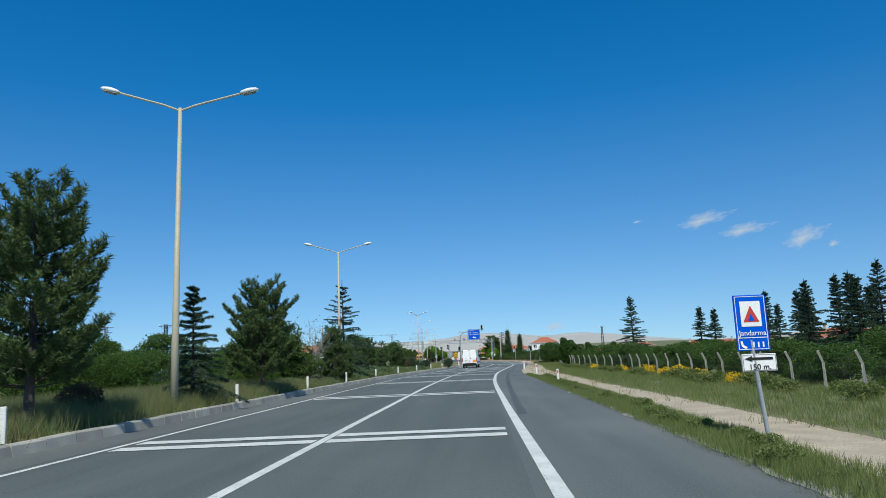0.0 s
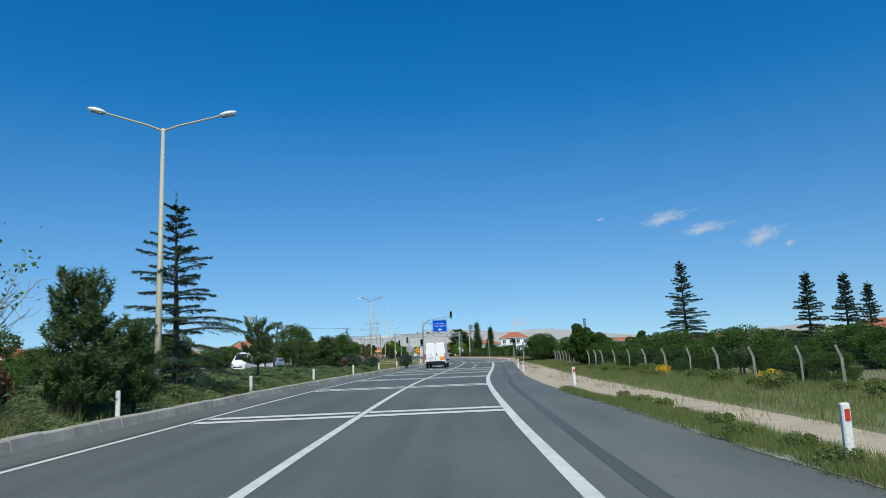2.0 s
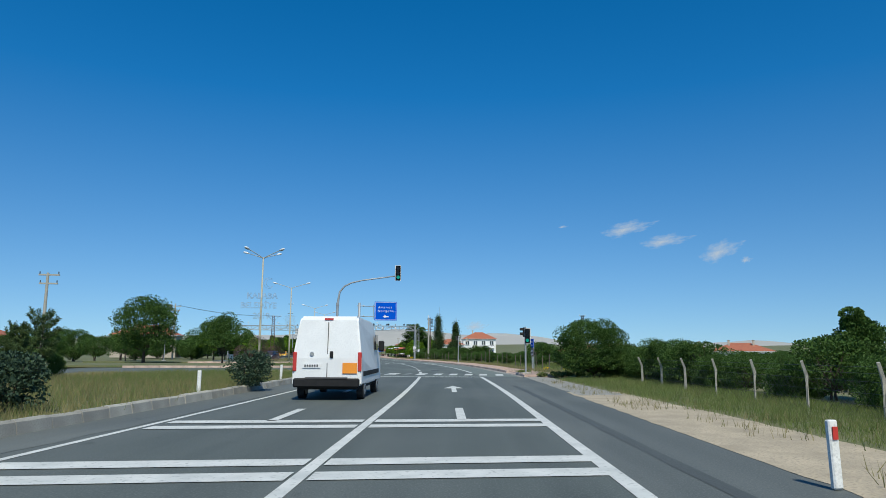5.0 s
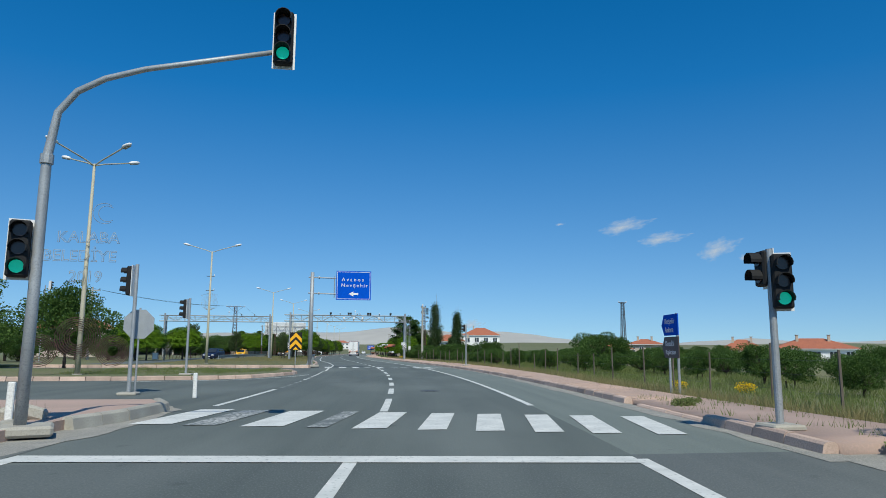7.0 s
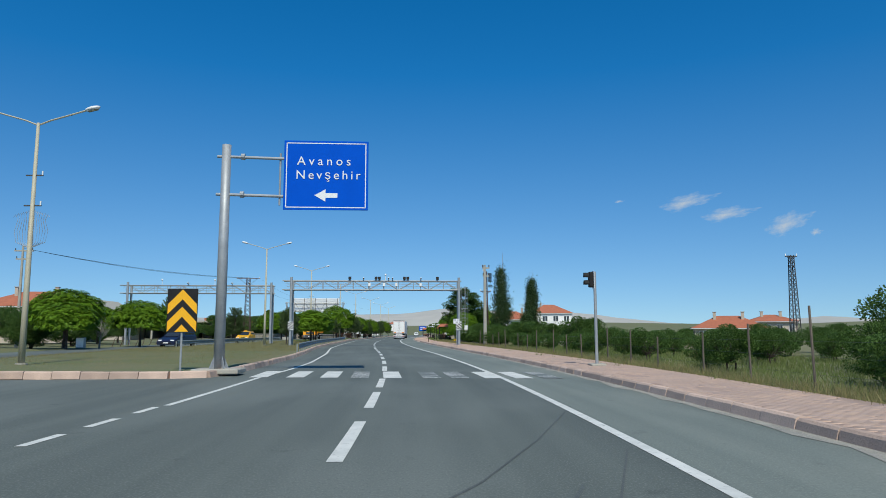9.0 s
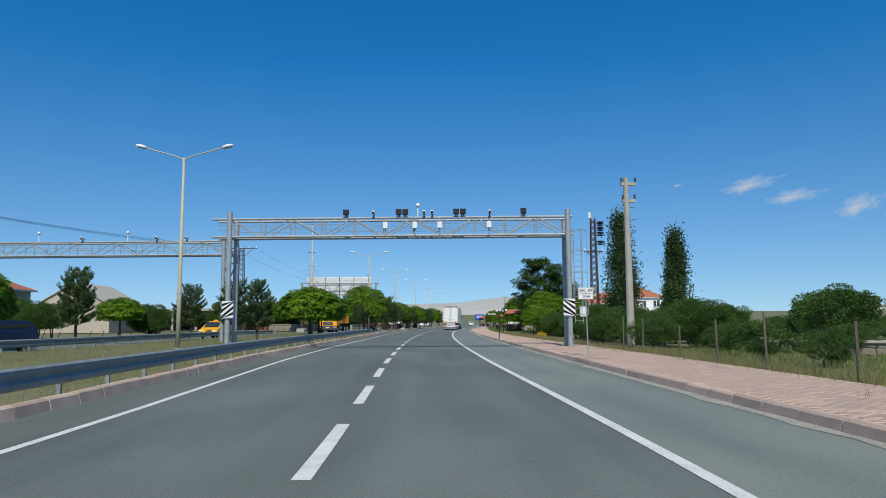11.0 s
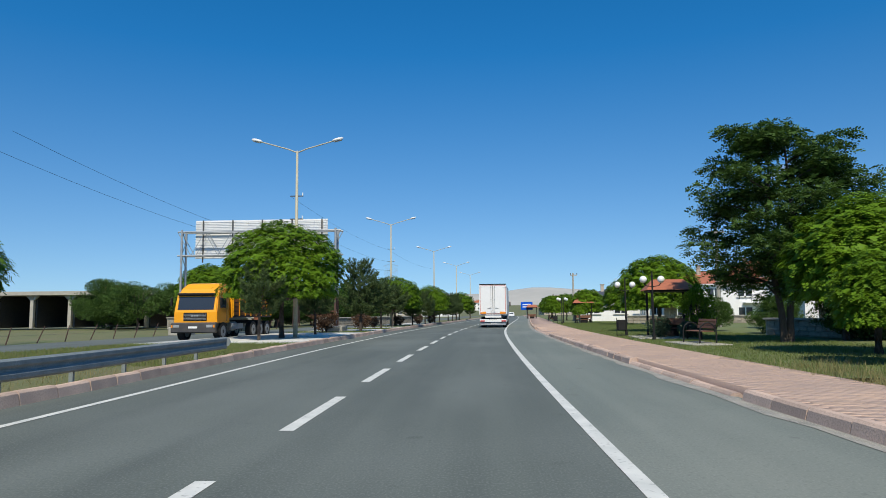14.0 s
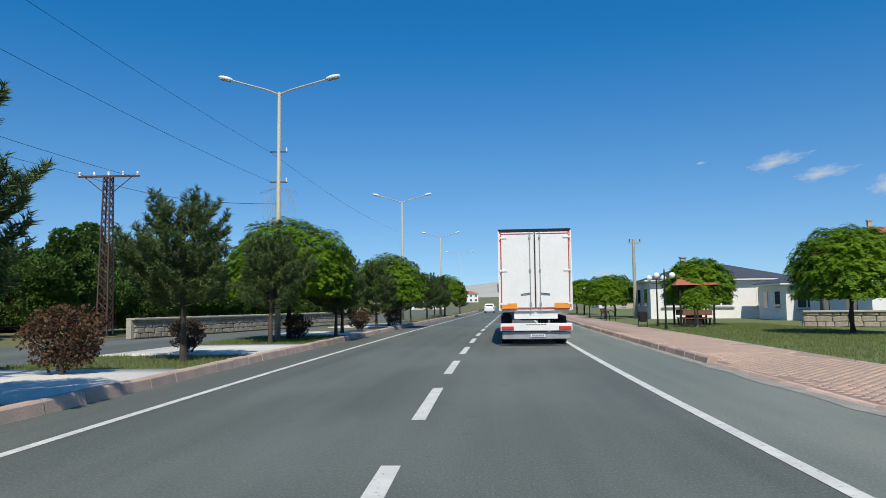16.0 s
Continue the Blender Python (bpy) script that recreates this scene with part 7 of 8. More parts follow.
def tipper(at, turn):
    """A lorry whose front is at y = 0 and looks to -y."""
    t = thing("tipper_lorry", at, "orange-yellow tipper lorry with a slatted load bed", "lorry", turn=turn)
    prof = [(0.0, 0.95), (0.0, 1.55), (0.28, 2.55), (0.4, 2.62), (1.75, 2.62), (1.75, 0.95)]
    part("cab", body(prof, 2.4, 0.06, 1.6), YELLOW_TRUCK, t, "orange-yellow cab")
    part("wind_deflector", loft(bmesh.new(), [[(-1.1, 0.5, 2.6), (1.1, 0.5, 2.6), (1.1, 1.7, 2.6), (-1.1, 1.7, 2.6)], [(-1.05, 0.62, 2.82), (1.05, 0.62, 2.82), (1.08, 1.68, 2.82), (-1.08, 1.68, 2.82)], [(-0.9, 0.95, 3.08), (0.9, 0.95, 3.08), (0.95, 1.66, 3.16), (-0.95, 1.66, 3.16)]]), YELLOW_TRUCK, t)
    ws = part("windscreen", boxed((0, 0.13, 2.02), (2.0, 0.03, 0.72), rx=-15.5), GLASS, t)
    part("sun_visor", boxed((0, 0.16, 2.5), (2.1, 0.22, 0.1), rx=-20, bevel=0.02), BLACK, t)
    g = part("grille", boxed((0, -0.01, 1.3), (1.3, 0.05, 0.44), bevel=0.02), BLACK, t)
    for k in range(5):
        part("grille_bar", boxed((0, -0.04, 1.14 + 0.075 * k), (1.25, 0.02, 0.016)), GALV, g)
    for k in range(3):
        part("maker_mark", boxed((-0.14 + 0.14 * k, -0.055, 1.36), (0.1, 0.01, 0.08)), GALV, g)
    b = part("bumper", boxed((0, -0.1, 0.72), (2.5, 0.32, 0.56), bevel=0.06), DARKSTEEL, t, "grey steel bumper")
    part("number_plate", boxed((0, -0.265, 0.74), (0.5, 0.015, 0.11)), WHITE, b)
    for s in (-1, 1):
        part("headlamp", boxed((s * 0.92, -0.262, 0.8), (0.34, 0.03, 0.14), bevel=0.01), GALV, b)
        part("indicator", boxed((s * 1.16, -0.245, 0.8), (0.08, 0.05, 0.14)), AMBER, b)
        part("wiper", rodded((s * 0.5, 0.03, 1.66), (s * 0.1, 0.12, 1.95), 0.012, n=5), BLACK, t)
        part("side_window", boxed((s * 1.185, 0.85, 2.05), (0.03, 0.75, 0.55)), GLASS, t)
        part("door_seam", boxed((s * 1.205, 1.3, 1.75), (0.012, 0.02, 1.4)), DARKSTEEL, t)
        m = part("mirror", boxed((s * 1.38, 0.1, 2.1), (0.1, 0.14, 0.42), bevel=0.02), BLACK, t)
        part("mirror_arm", rodded((s * 1.2, 0.25, 2.35), (s * 1.38, 0.1, 2.3), 0.015, n=5), BLACK, m)
        part("mudguard", tube(bmesh.new(), [(s * 1.05, 0.3, 0.8), (s * 1.05, 0.5, 1.05), (s * 1.05, 0.9, 1.12), (s * 1.05, 1.3, 1.05), (s * 1.05, 1.5, 0.8)], 0.12, 6), DARKSTEEL, t)
        part("side_guard", boxed((s * 1.15, 3.0, 0.75), (0.04, 1.6, 0.3)), GALV, t)
        part("fuel_tank", rodded((s * 0.9, 2.1, 0.75), (s * 0.9, 3.0, 0.75), 0.28, n=12), GALV, t)
    part("chassis", boxed((0, 4.4, 0.95), (0.9, 8.2, 0.22)), BLACK, t)
    bed = part("load_bed", boxed((0, 5.3, 1.3), (2.4, 6.4, 0.14)), RUST, t)
    part("headboard", boxed((0, 2.12, 2.1), (2.4, 0.08, 1.75), bevel=0.02), YELLOW_TRUCK, t)
    part("tailboard", boxed((0, 8.48, 1.75), (2.4, 0.07, 0.85), bevel=0.02), YELLOW_TRUCK, t)
    for s in (-1, 1):
        for k in range(4):
            part("side_slat", boxed((s * 1.19, 5.3, 1.48 + 0.24 * k), (0.04, 6.35, 0.17), bevel=0.01), BOARDS, t)
        # added dark sheet behind the slats imitates the shade in their gaps
        part("gap_shade_sheet", boxed((s * 1.14, 5.3, 1.83), (0.03, 6.3, 0.95)), RUST, t, "dark sheet behind the side boards, standing in for the shade in their gaps")
        for k in range(8):
            part("side_post", boxed((s * 1.22, 2.2 + 0.89 * k, 1.85), (0.05, 0.09, 1.05)), YELLOW_TRUCK, t)
    for x in (-1.02, 1.02):
        for y in (0.9, 5.4, 6.6, 7.8):
            wheel(t, (x, y, 0.5), 0.5, 0.34)
    return t


tipper((-3.9, 265.6, 0.0), -2)


def car(name, label, at, turn, paintwork, kind="hatch", plate=True):
    """A car whose front is at y = 0 and looks to -y."""
    t = thing(name, at, label, "car" if kind != "minibus" else "minibus", turn=turn)
    if kind == "mpv":
        prof, win, L, W, H = [(0, 0.3), (-0.02, 0.62), (0.15, 0.8), (0.95, 1.0), (1.75, 1.52), (2.2, 1.6), (3.9, 1.58), (4.35, 1.1), (4.4, 0.6), (4.35, 0.3)], (1.05, 4.1), 4.4, 1.75, 1.6
    elif kind == "minibus":
        prof, win, L, W, H = [(0, 0.4), (0, 0.9), (0.35, 1.2), (0.75, 1.45), (1.35, 2.3), (1.6, 2.42), (5.5, 2.42), (5.65, 2.2), (5.65, 0.4)], (1.3, 5.4), 5.65, 1.95, 2.42
    else:
        prof, win, L, W, H = [(0, 0.3), (-0.02, 0.6), (0.2, 0.78), (1.0, 0.92), (1.75, 1.38), (2.2, 1.45), (3.3, 1.42), (4.0, 0.95), (4.2, 0.9), (4.22, 0.35)], (1.2, 3.8), 4.2, 1.72, 1.45
    part("body", body(prof, W, 0.22, H * 0.6), paintwork, t)
    zc = H * 0.78
    for s in (-1, 1):
        for a, b in ((0.32, 0.52), (0.55, 0.75), (0.78, 0.9)):
            ya, yb = win[0] + (win[1] - win[0]) * a, win[0] + (win[1] - win[0]) * b
            part("side_window", boxed((s * (W / 2 - 0.12 + 0.015), (ya + yb) / 2, zc), (0.03, yb - ya, H * 0.2), ry=s * 17 if kind != "minibus" else s * 8, bevel=0.01), GLASS, t)
        part("headlamp", boxed((s * (W / 2 - 0.28), 0.06, H * 0.43), (0.34, 0.16, 0.13), bevel=0.03), GLOBE, t)
        part("tail_lamp", boxed((s * (W / 2 - 0.15), L - 0.06, H * 0.55), (0.14, 0.1, 0.3), bevel=0.02), RED, t)
        part("mirror", boxed((s * (W / 2 + 0.08), win[0] + 0.55, H * 0.64), (0.18, 0.1, 0.13), bevel=0.03), paintwork, t)
    (y1, z1), (y2, z2) = prof[3], prof[4]
    ang = math.degrees(math.atan2(z2 - z1, y2 - y1))
    part("windscreen", boxed((0, (y1 + y2) / 2 - 0.03, (z1 + z2) / 2 + 0.03), (W * 0.76, math.hypot(y2 - y1, z2 - z1) * 0.86, 0.03), rx=ang, bevel=0.008), GLASS, t)
    part("rear_window", boxed((0, L - 0.16, H * 0.78), (W * 0.7, 0.05, H * 0.2), rx=20 if kind != "minibus" else 3), GLASS, t)
    part("lower_grille", boxed((0, -0.01, H * 0.27), (W * 0.6, 0.05, 0.16), bevel=0.02), BLACK, t)
    if plate:
        part("number_plate", boxed((0, -0.04, H * 0.3), (0.5, 0.015, 0.1)), WHITE, t)
        part("rear_plate", boxed((0, L + 0.01, H * 0.45), (0.5, 0.015, 0.1)), WHITE, t)
    for x in (-W / 2 + 0.12, W / 2 - 0.12):
        for y in (L * 0.19, L * 0.8):
            wheel(t, (x, y, 0.31), 0.31)
    return t


taxi = car("taxi", "yellow taxi people carrier with roof rails", (-9.4, 235.6, 0.0), -2, YELLOW, "mpv")
part("roof_sign", boxed((0, 2.1, 1.66), (0.4, 0.14, 0.14), bevel=0.02), YELLOW, taxi)
for s in (-0.6, 0.6):
    part("roof_rail", rodded((s, 2.1, 1.62), (s, 3.8, 1.6), 0.02, n=6), BLACK, taxi)
NAVY = paint("navy_paint", (0.012, 0.018, 0.05), 0.3)
SILVER = paint("silver_paint", (0.45, 0.46, 0.47), 0.35, 0.4)
car("car", "dark navy hatchback on the oncoming road", (-9.0, 203.0, 0.0), -10, NAVY, "mpv")
car("minibus", "white minibus seen over the median shrubs", (-18.9, 113.5, 0.0), -14, WHITE, "minibus")
car("car", "silver hatchback on the oncoming road", (-14.9, 111.5, 0.0), -8, SILVER, "mpv")
car("car", "white minivan far ahead on the road", (float(mid(392)) - 2.2, 392.0, 0.0), 180 + heading(392), WHITE, "mpv")
car("car", "white hatchback far ahead on the road", (float(mid(440)) + 1.6, 440.0, 0.0), 180 + heading(440), WHITE)



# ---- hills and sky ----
# distance haze is mixed into the hills' base colour: pale, little contrast
HILL = material("haze_tinted_hill", (0.4, 0.385, 0.345), (0.34, 0.335, 0.31), rough=1.0, scale=0.002, fine=0.008, bump=0, c=(0.43, 0.415, 0.375), coarse=0.6)
hv, hi2 = [], []
na, nr = 90, 7
for i in range(na):
    az = radians(-50 + 120 * i / (na - 1))
    top = 62 + 46 * noise.noise((az * 2.3, 1.7, 0)) + 24 * noise.noise((az * 7.0, 4.2, 0)) + 8 * noise.noise((az * 22.0, 2.2, 0))
    top += 34 * math.exp(-((az - radians(13.5)) / 0.06) ** 2) + 26 * math.exp(-((az - radians(5)) / 0.09) ** 2)
    for j in range(nr):
        u = j / (nr - 1)
        d = 2300 + 1300 * u
        hv.append((10 + d * math.sin(az), 100 + d * math.cos(az), -5 + max(20, top) * 1.05 * math.sin(u * math.pi * 0.75) ** 1.3))
for i in range(na - 1):
    for j in range(nr - 1):
        hi2.append((i * nr + j, (i + 1) * nr + j, (i + 1) * nr + j + 1, i * nr + j + 1))
mesh_of("backdrop_hills", np.array(hv), np.array(hi2), HILL, None, "hills along the horizon with haze painted into their pale colour", "structure")

cloud_mat = bpy.data.materials.new("cloud_wisp")
cloud_mat.use_nodes = True
ct = cloud_mat.node_tree
ct.nodes.clear()
co, ce, ctr, cm = (ct.nodes.new(n) for n in ("ShaderNodeOutputMaterial", "ShaderNodeEmission", "ShaderNodeBsdfTransparent", "ShaderNodeMixShader"))
ce.inputs["Color"].default_value, ce.inputs["Strength"].default_value = (0.7, 0.8, 0.94, 1), 0.72
cc, cl, cn, cr, cmul = (ct.nodes.new(n) for n in ("ShaderNodeTexCoord", "ShaderNodeVectorMath", "ShaderNodeTexNoise", "ShaderNodeMapRange", "ShaderNodeMath"))
cl.operation = "LENGTH"
ct.links.new(cc.outputs["Object"], cl.inputs[0])
ct.links.new(cc.outputs["Object"], cn.inputs["Vector"])
cn.inputs["Scale"].default_value, cn.inputs["Detail"].default_value, cn.inputs["Roughness"].default_value = 2.6, 6, 0.62
cr.inputs["From Min"].default_value, cr.inputs["From Max"].default_value, cr.inputs["To Min"].default_value, cr.inputs["To Max"].default_value = 0.1, 0.95, 0.75, -0.65
ct.links.new(cl.outputs["Value"], cr.inputs["Value"])
cmul.operation, cmul.use_clamp = "ADD", True
ct.links.new(cr.outputs[0], cmul.inputs[0])
cn2 = ct.nodes.new("ShaderNodeMapRange")
cn2.inputs["From Min"].default_value, cn2.inputs["From Max"].default_value, cn2.inputs["To Min"].default_value, cn2.inputs["To Max"].default_value = 0.4, 0.75, -0.35, 0.45
ct.links.new(cn.outputs["Fac"], cn2.inputs["Value"])
ct.links.new(cn2.outputs[0], cmul.inputs[1])
ct.links.new(cmul.outputs[0], cm.inputs[0])
ct.links.new(ctr.outputs[0], cm.inputs[1])
ct.links.new(ce.outputs[0], cm.inputs[2])
ct.links.new(cm.outputs[0], co.inputs["Surface"])
CLOUDS = [(1489, 3430, 675, 270, 80, 8), (1669, 3360, 602, 250, 70, 4), (1912, 3240, 536, 210, 100, 15), (2023, 3180, 485, 50, 35, 0), (718, 3728, 153, 120, 55, 0), (1174, 3547, 695, 50, 15, 3)]
for px, py, pz, w, h, tilt in CLOUDS:
    o = mesh_of("backdrop_cloud", np.array([(-1, 0, -1), (1, 0, -1), (1, 0, 1), (-1, 0, 1)], float), np.array([[0, 1, 2, 3]]), cloud_mat, None, "small white wisp of cloud", "structure")
    way = Vector((px, py, pz))
    far = 4700 / way.length
    way = way * far + Vector((8, 130, 0))
    o.matrix_basis = pose(*way, 0, -tilt, -math.degrees(math.atan2(px, py))) @ Matrix.Diagonal((w * far, 1, h * far, 1))


# ---- houses ----
def house(at, turn, w, d, eave, ridge, walls=STUCCO, roofing=ROOF, rows=2, cols=4, label="white two-storey house with a red hipped roof", base=0.0, chimneys=2, balcony=True, group="houses beyond the trees"):
    t = thing("house", at, label, "house", group, turn)
    wl = part("wall", boxed((0, d / 2, (eave + base) / 2), (w, d, eave - base)), walls, t)
    o = 0.55
    bm = bmesh.new()
    lo = [bm.verts.new(p) for p in ((-w / 2 - o, -o, eave), (w / 2 + o, -o, eave), (w / 2 + o, d + o, eave), (-w / 2 - o, d + o, eave))]
    inset = min(w, d) * 0.45
    hi = [bm.verts.new(p) for p in ((-w / 2 + inset, d / 2, ridge), (w / 2 - inset, d / 2, ridge))]
    for f in ((lo[0], lo[1], hi[1], hi[0]), (lo[1], lo[2], hi[1]), (lo[2], lo[3], hi[0], hi[1]), (lo[3], lo[0], hi[0]), (lo[3], lo[2], lo[1], lo[0])):
        bm.faces.new(f)
    rf = part("roof", bm, roofing, t)
    part("soffit", boxed((0, d / 2, eave - 0.07), (w + 2 * o - 0.06, d + 2 * o - 0.06, 0.12)), WHITE, t)
    for k in range(chimneys):
        c = part("chimney", boxed((-w / 2 + w * (0.3 + 0.4 * k), d * 0.35, ridge - 0.1), (0.45, 0.45, 1.3)), PLASTER, rf)
        part("chimney_cap", boxed((-w / 2 + w * (0.3 + 0.4 * k), d * 0.35, ridge + 0.58), (0.6, 0.6, 0.1)), CONCRETE, rf)
    hs = (eave - base) / rows
    for r in range(rows):
        for c in range(cols):
            x, z = -w / 2 + w * (c + 0.5) / cols, base + hs * (r + 0.55)
            win = part("window", boxed((x, -0.02, z), (w / cols * 0.5, 0.06, hs * 0.5)), WHITE, t)
            part("pane", boxed((x - w / cols * 0.12, -0.04, z), (w / cols * 0.2, 0.04, hs * 0.42)), GLASS, win)
            part("pane", boxed((x + w / cols * 0.12, -0.04, z), (w / cols * 0.2, 0.04, hs * 0.42)), GLASS, win)
            part("sill", boxed((x, -0.08, z - hs * 0.27), (w / cols * 0.56, 0.16, 0.05)), CONCRETE, win)
        for s in (-1, 1):
            for c in range(2):
                part("side_window", boxed((s * (w / 2 + 0.01), d * (0.28 + 0.44 * c), base + hs * (r + 0.55)), (0.06, d * 0.16, hs * 0.45)), GLASS, t)
    if balcony and rows > 1:
        b = part("balcony", boxed((w * 0.28, -0.6, base + hs), (w * 0.35, 1.2, 0.14)), WHITE, t)
        bm = bmesh.new()
        for k in range(9):
            rod(bm, (w * 0.28 - w * 0.17 + w * 0.34 * k / 8, -1.15, base + hs), (w * 0.28 - w * 0.17 + w * 0.34 * k / 8, -1.15, base + hs + 0.9), 0.02, n=4)
        rod(bm, (w * 0.11, -1.15, base + hs + 0.9), (w * 0.45, -1.15, base + hs + 0.9), 0.03, n=4)
        part("railing", bm, DARKSTEEL, b)
    return t


house((58.6, 346, 0), -8, 13, 11, 7.2, 10.0, chimneys=1)
house((64.2, 243, 0), -22, 10.5, 8, 2.0, 4.0, PLASTER, ROOF, 2, 4, "beige house with a red tiled roof and chimneys", -2.4)
house((92.5, 216, 0), -28, 13, 10, 2.2, 4.1, STUCCO, ROOF, 2, 5, "white house with a red roof beyond the orchard", -2.6)
house((80.8, 260, 0), -20, 8, 7, 3.3, 4.6, PLASTER, ROOF, 2, 4, "beige house with a red tiled roof and chimneys", -2.4)
house((92, 238, 0), -30, 9, 8, 1.9, 4.2, STUCCO, ROOF, 2, 4, "white house with a red roof beyond the orchard", -2.6)
house((72, 122, 0), -50, 12, 9, 2.4, 4.2, PLASTER, ROOF, 2, 4, "beige house with a red tiled roof and chimneys", -2.6)
house((95, 150, 0), -40, 12, 9, 2.6, 4.4, PLASTER, ROOF, 2, 4, "beige house with a red tiled roof and chimneys", -2.6)
house((35, 272, 0), -8, 8, 8, 3.9, 5.6, STUCCO, ROOF, 2, 3, "white house with a red roof behind the park", balcony=False)
house((39, 308, 0.1), -6, 13, 9, 4.3, 6.0, STUCCO, ROOF, 2, 4, "white two-storey house with a red hipped roof", chimneys=3)
SLATE = material("slate_roof", (0.07, 0.08, 0.1), (0.05, 0.06, 0.075), rough=0.7, scale=2, fine=20, bump=0.3)
house((30.5, 326, 0.1), -6, 11, 9, 3.2, 4.6, STUCCO, SLATE, 1, 3, "white house with a dark slate roof", chimneys=1, balcony=False)
house((36, 317.5, 0.1), -6, 8, 6, 2.6, 3.5, STUCCO, SLATE, 1, 3, "low white annexe with a dark roof", chimneys=0, balcony=False)
house((-41, 240, 0), 4, 14, 10, 5.2, 7.6, PLASTER, ROOF, 1, 4, "low house with a red tiled roof", balcony=False)
house((-46, 168, 0), 10, 14, 9, 3.2, 5.0, PLASTER, ROOF, 1, 4, "low house with a red tiled roof", balcony=False)
house((-52, 118, 0), 15, 14, 9, 2.8, 4.4, PLASTER, ROOF, 1, 4, "low house with a red tiled roof", balcony=False)
house((-45, 78, 0), 15, 13, 9, 2.8, 4.4, PLASTER, ROOF, 1, 4, "low house with a red tiled roof", balcony=False)
house((-24, 318, 0), 6, 12, 8, 3.2, 4.4, BRICKWALL, ROOF, 1, 5, "low red-brick house behind the stone wall", balcony=False)
rnd = random.Random(23)
for k in range(16):
    y = rnd.uniform(470, 780)
    x = float(mid(y)) + rnd.choice((-1, 1, 1)) * rnd.uniform(16, 60)
    e = rnd.uniform(3.5, 8)
    house((x, y, far_height(x, y)), rnd.uniform(-20, 20), rnd.uniform(10, 16), 10, e, e + 2.2, rnd.choice((STUCCO, PLASTER)), ROOF, 2, 4, "distant town house with a red roof", chimneys=1, balcony=False, group="distant town houses")

# arcade of open sheds
arc = thing("arcade", (-28, 309, 0), "long low concrete shed with open dark bays", "building")
part("roof_slab", boxed((-17, 4.5, 4.15), (35, 10, 0.45)), CONCRETE, arc)
part("back_wall", boxed((-17, 9.2, 2.0), (35, 0.3, 4.0)), CONCRETE, arc)
for k in range(8):
    x = -0.4 - 4.7 * k
    part("pillar", boxed((x, 0.2, 1.95), (0.4, 0.4, 3.95)), CONCRETE, arc)
    bm = bmesh.new()
    prism(bm, [(x - 0.9, 3.95), (x + 0.9, 3.95), (x + 0.2, 3.3), (x - 0.2, 3.3)], 0.3, "y", 0.05)
    part("bracket", bm, CONCRETE, arc)
    part("inner_wall", boxed((x, 5, 1.95), (0.2, 8, 3.9)), DARKSTEEL, arc)
part("roof_vent", boxed((-6, 4, 4.7), (3, 3, 0.8)), ROOF, arc)

shed = thing("gabled_shed", (-58, 301, 0), "grey plastered shed with a plain gable wall", "building")
bm = bmesh.new()
prism(bm, [(-7, -0.2), (7, -0.2), (7, 4.9), (0, 8.9), (-7, 4.9)], 14, "y", 0)
part("wall", bm, PLASTER, shed, "grey weathered plaster wall")
for s in (-1, 1):
    bm = bmesh.new()
    prism(bm, [(0, 8.95), (s * 7.5, 4.66), (s * 7.5, 4.84), (0, 9.15)], 14.6, "y", -0.3)
    part("roof_sheet", bm, CONCRETE, shed)

# stone boundary walls
def stone_wall(at, turn, length, h, label):
    """Rubble wall along local x; the pieces are stones of its near face."""
    t = thing("stone_wall", at, label, "wall", "boundary walls", turn)
    part("core", boxed((length / 2, 0.2, h / 2), (length, 0.3, h)), CONCRETE, t)
    r = random.Random(int(length * 10))
    bm = boxed((0, 0, 0), (1, 1, 1), bevel=0.12)
    me = bpy.data.meshes.new("stone")
    bm.to_mesh(me)
    bm.free()
    me.materials.append(STONE)
    z, n = 0.14, 0
    while z < h and n < 280:
        x = r.uniform(0, 0.3)
        hh = r.uniform(0.22, 0.3)
        while x < length and n < 280:
            w = r.uniform(0.35, 0.75)
            o = new("stone", me)
            o.matrix_basis = pose(x + w / 2, 0.03, z, r.uniform(-4, 4), r.uniform(-5, 5), r.uniform(-3, 3)) @ Matrix.Diagonal((w * 0.94, 0.16, hh * 0.93, 1))
            o.parent = t
            x += w
            n += 1
        z += hh
    part("coping", boxed((length / 2, 0.12, h + 0.04), (length, 0.5, 0.1), bevel=0.02), CONCRETE, t)
    return t


stone_wall((27.1, 305.3, 0.1), -18, 18, 0.75, "low grey stone wall beside the lawn")
stone_wall((-20.2, 297, 0.0), -30, 12, 1.1, "rubble stone wall beside the road")
stone_wall((-6.0, 302, 0.0), 75, 30, 0.9, "long grey stone wall beside the road")
stone_wall((26.2, 266.5, 0.1), -74, 13, 0.8, "low stone wall behind the park trees")
stone_wall((27, 200, -0.2), -35, 16, 0.7, "low wall at the end of the orchard")

for x, y in ((23.0, 272.5), (24.5, 272.9)):
    gp = thing("gate_pillar", (x, y, 0.1), "square brown stone gate pillar with a cap", "pillar", "gate pillars", -20)
    part("shaft", boxed((0, 0, 0.8), (0.72, 0.6, 1.6), bevel=0.03), STONE, gp)
    part("cap", boxed((0, 0, 1.65), (0.84, 0.72, 0.1), bevel=0.02), CONCRETE, gp)

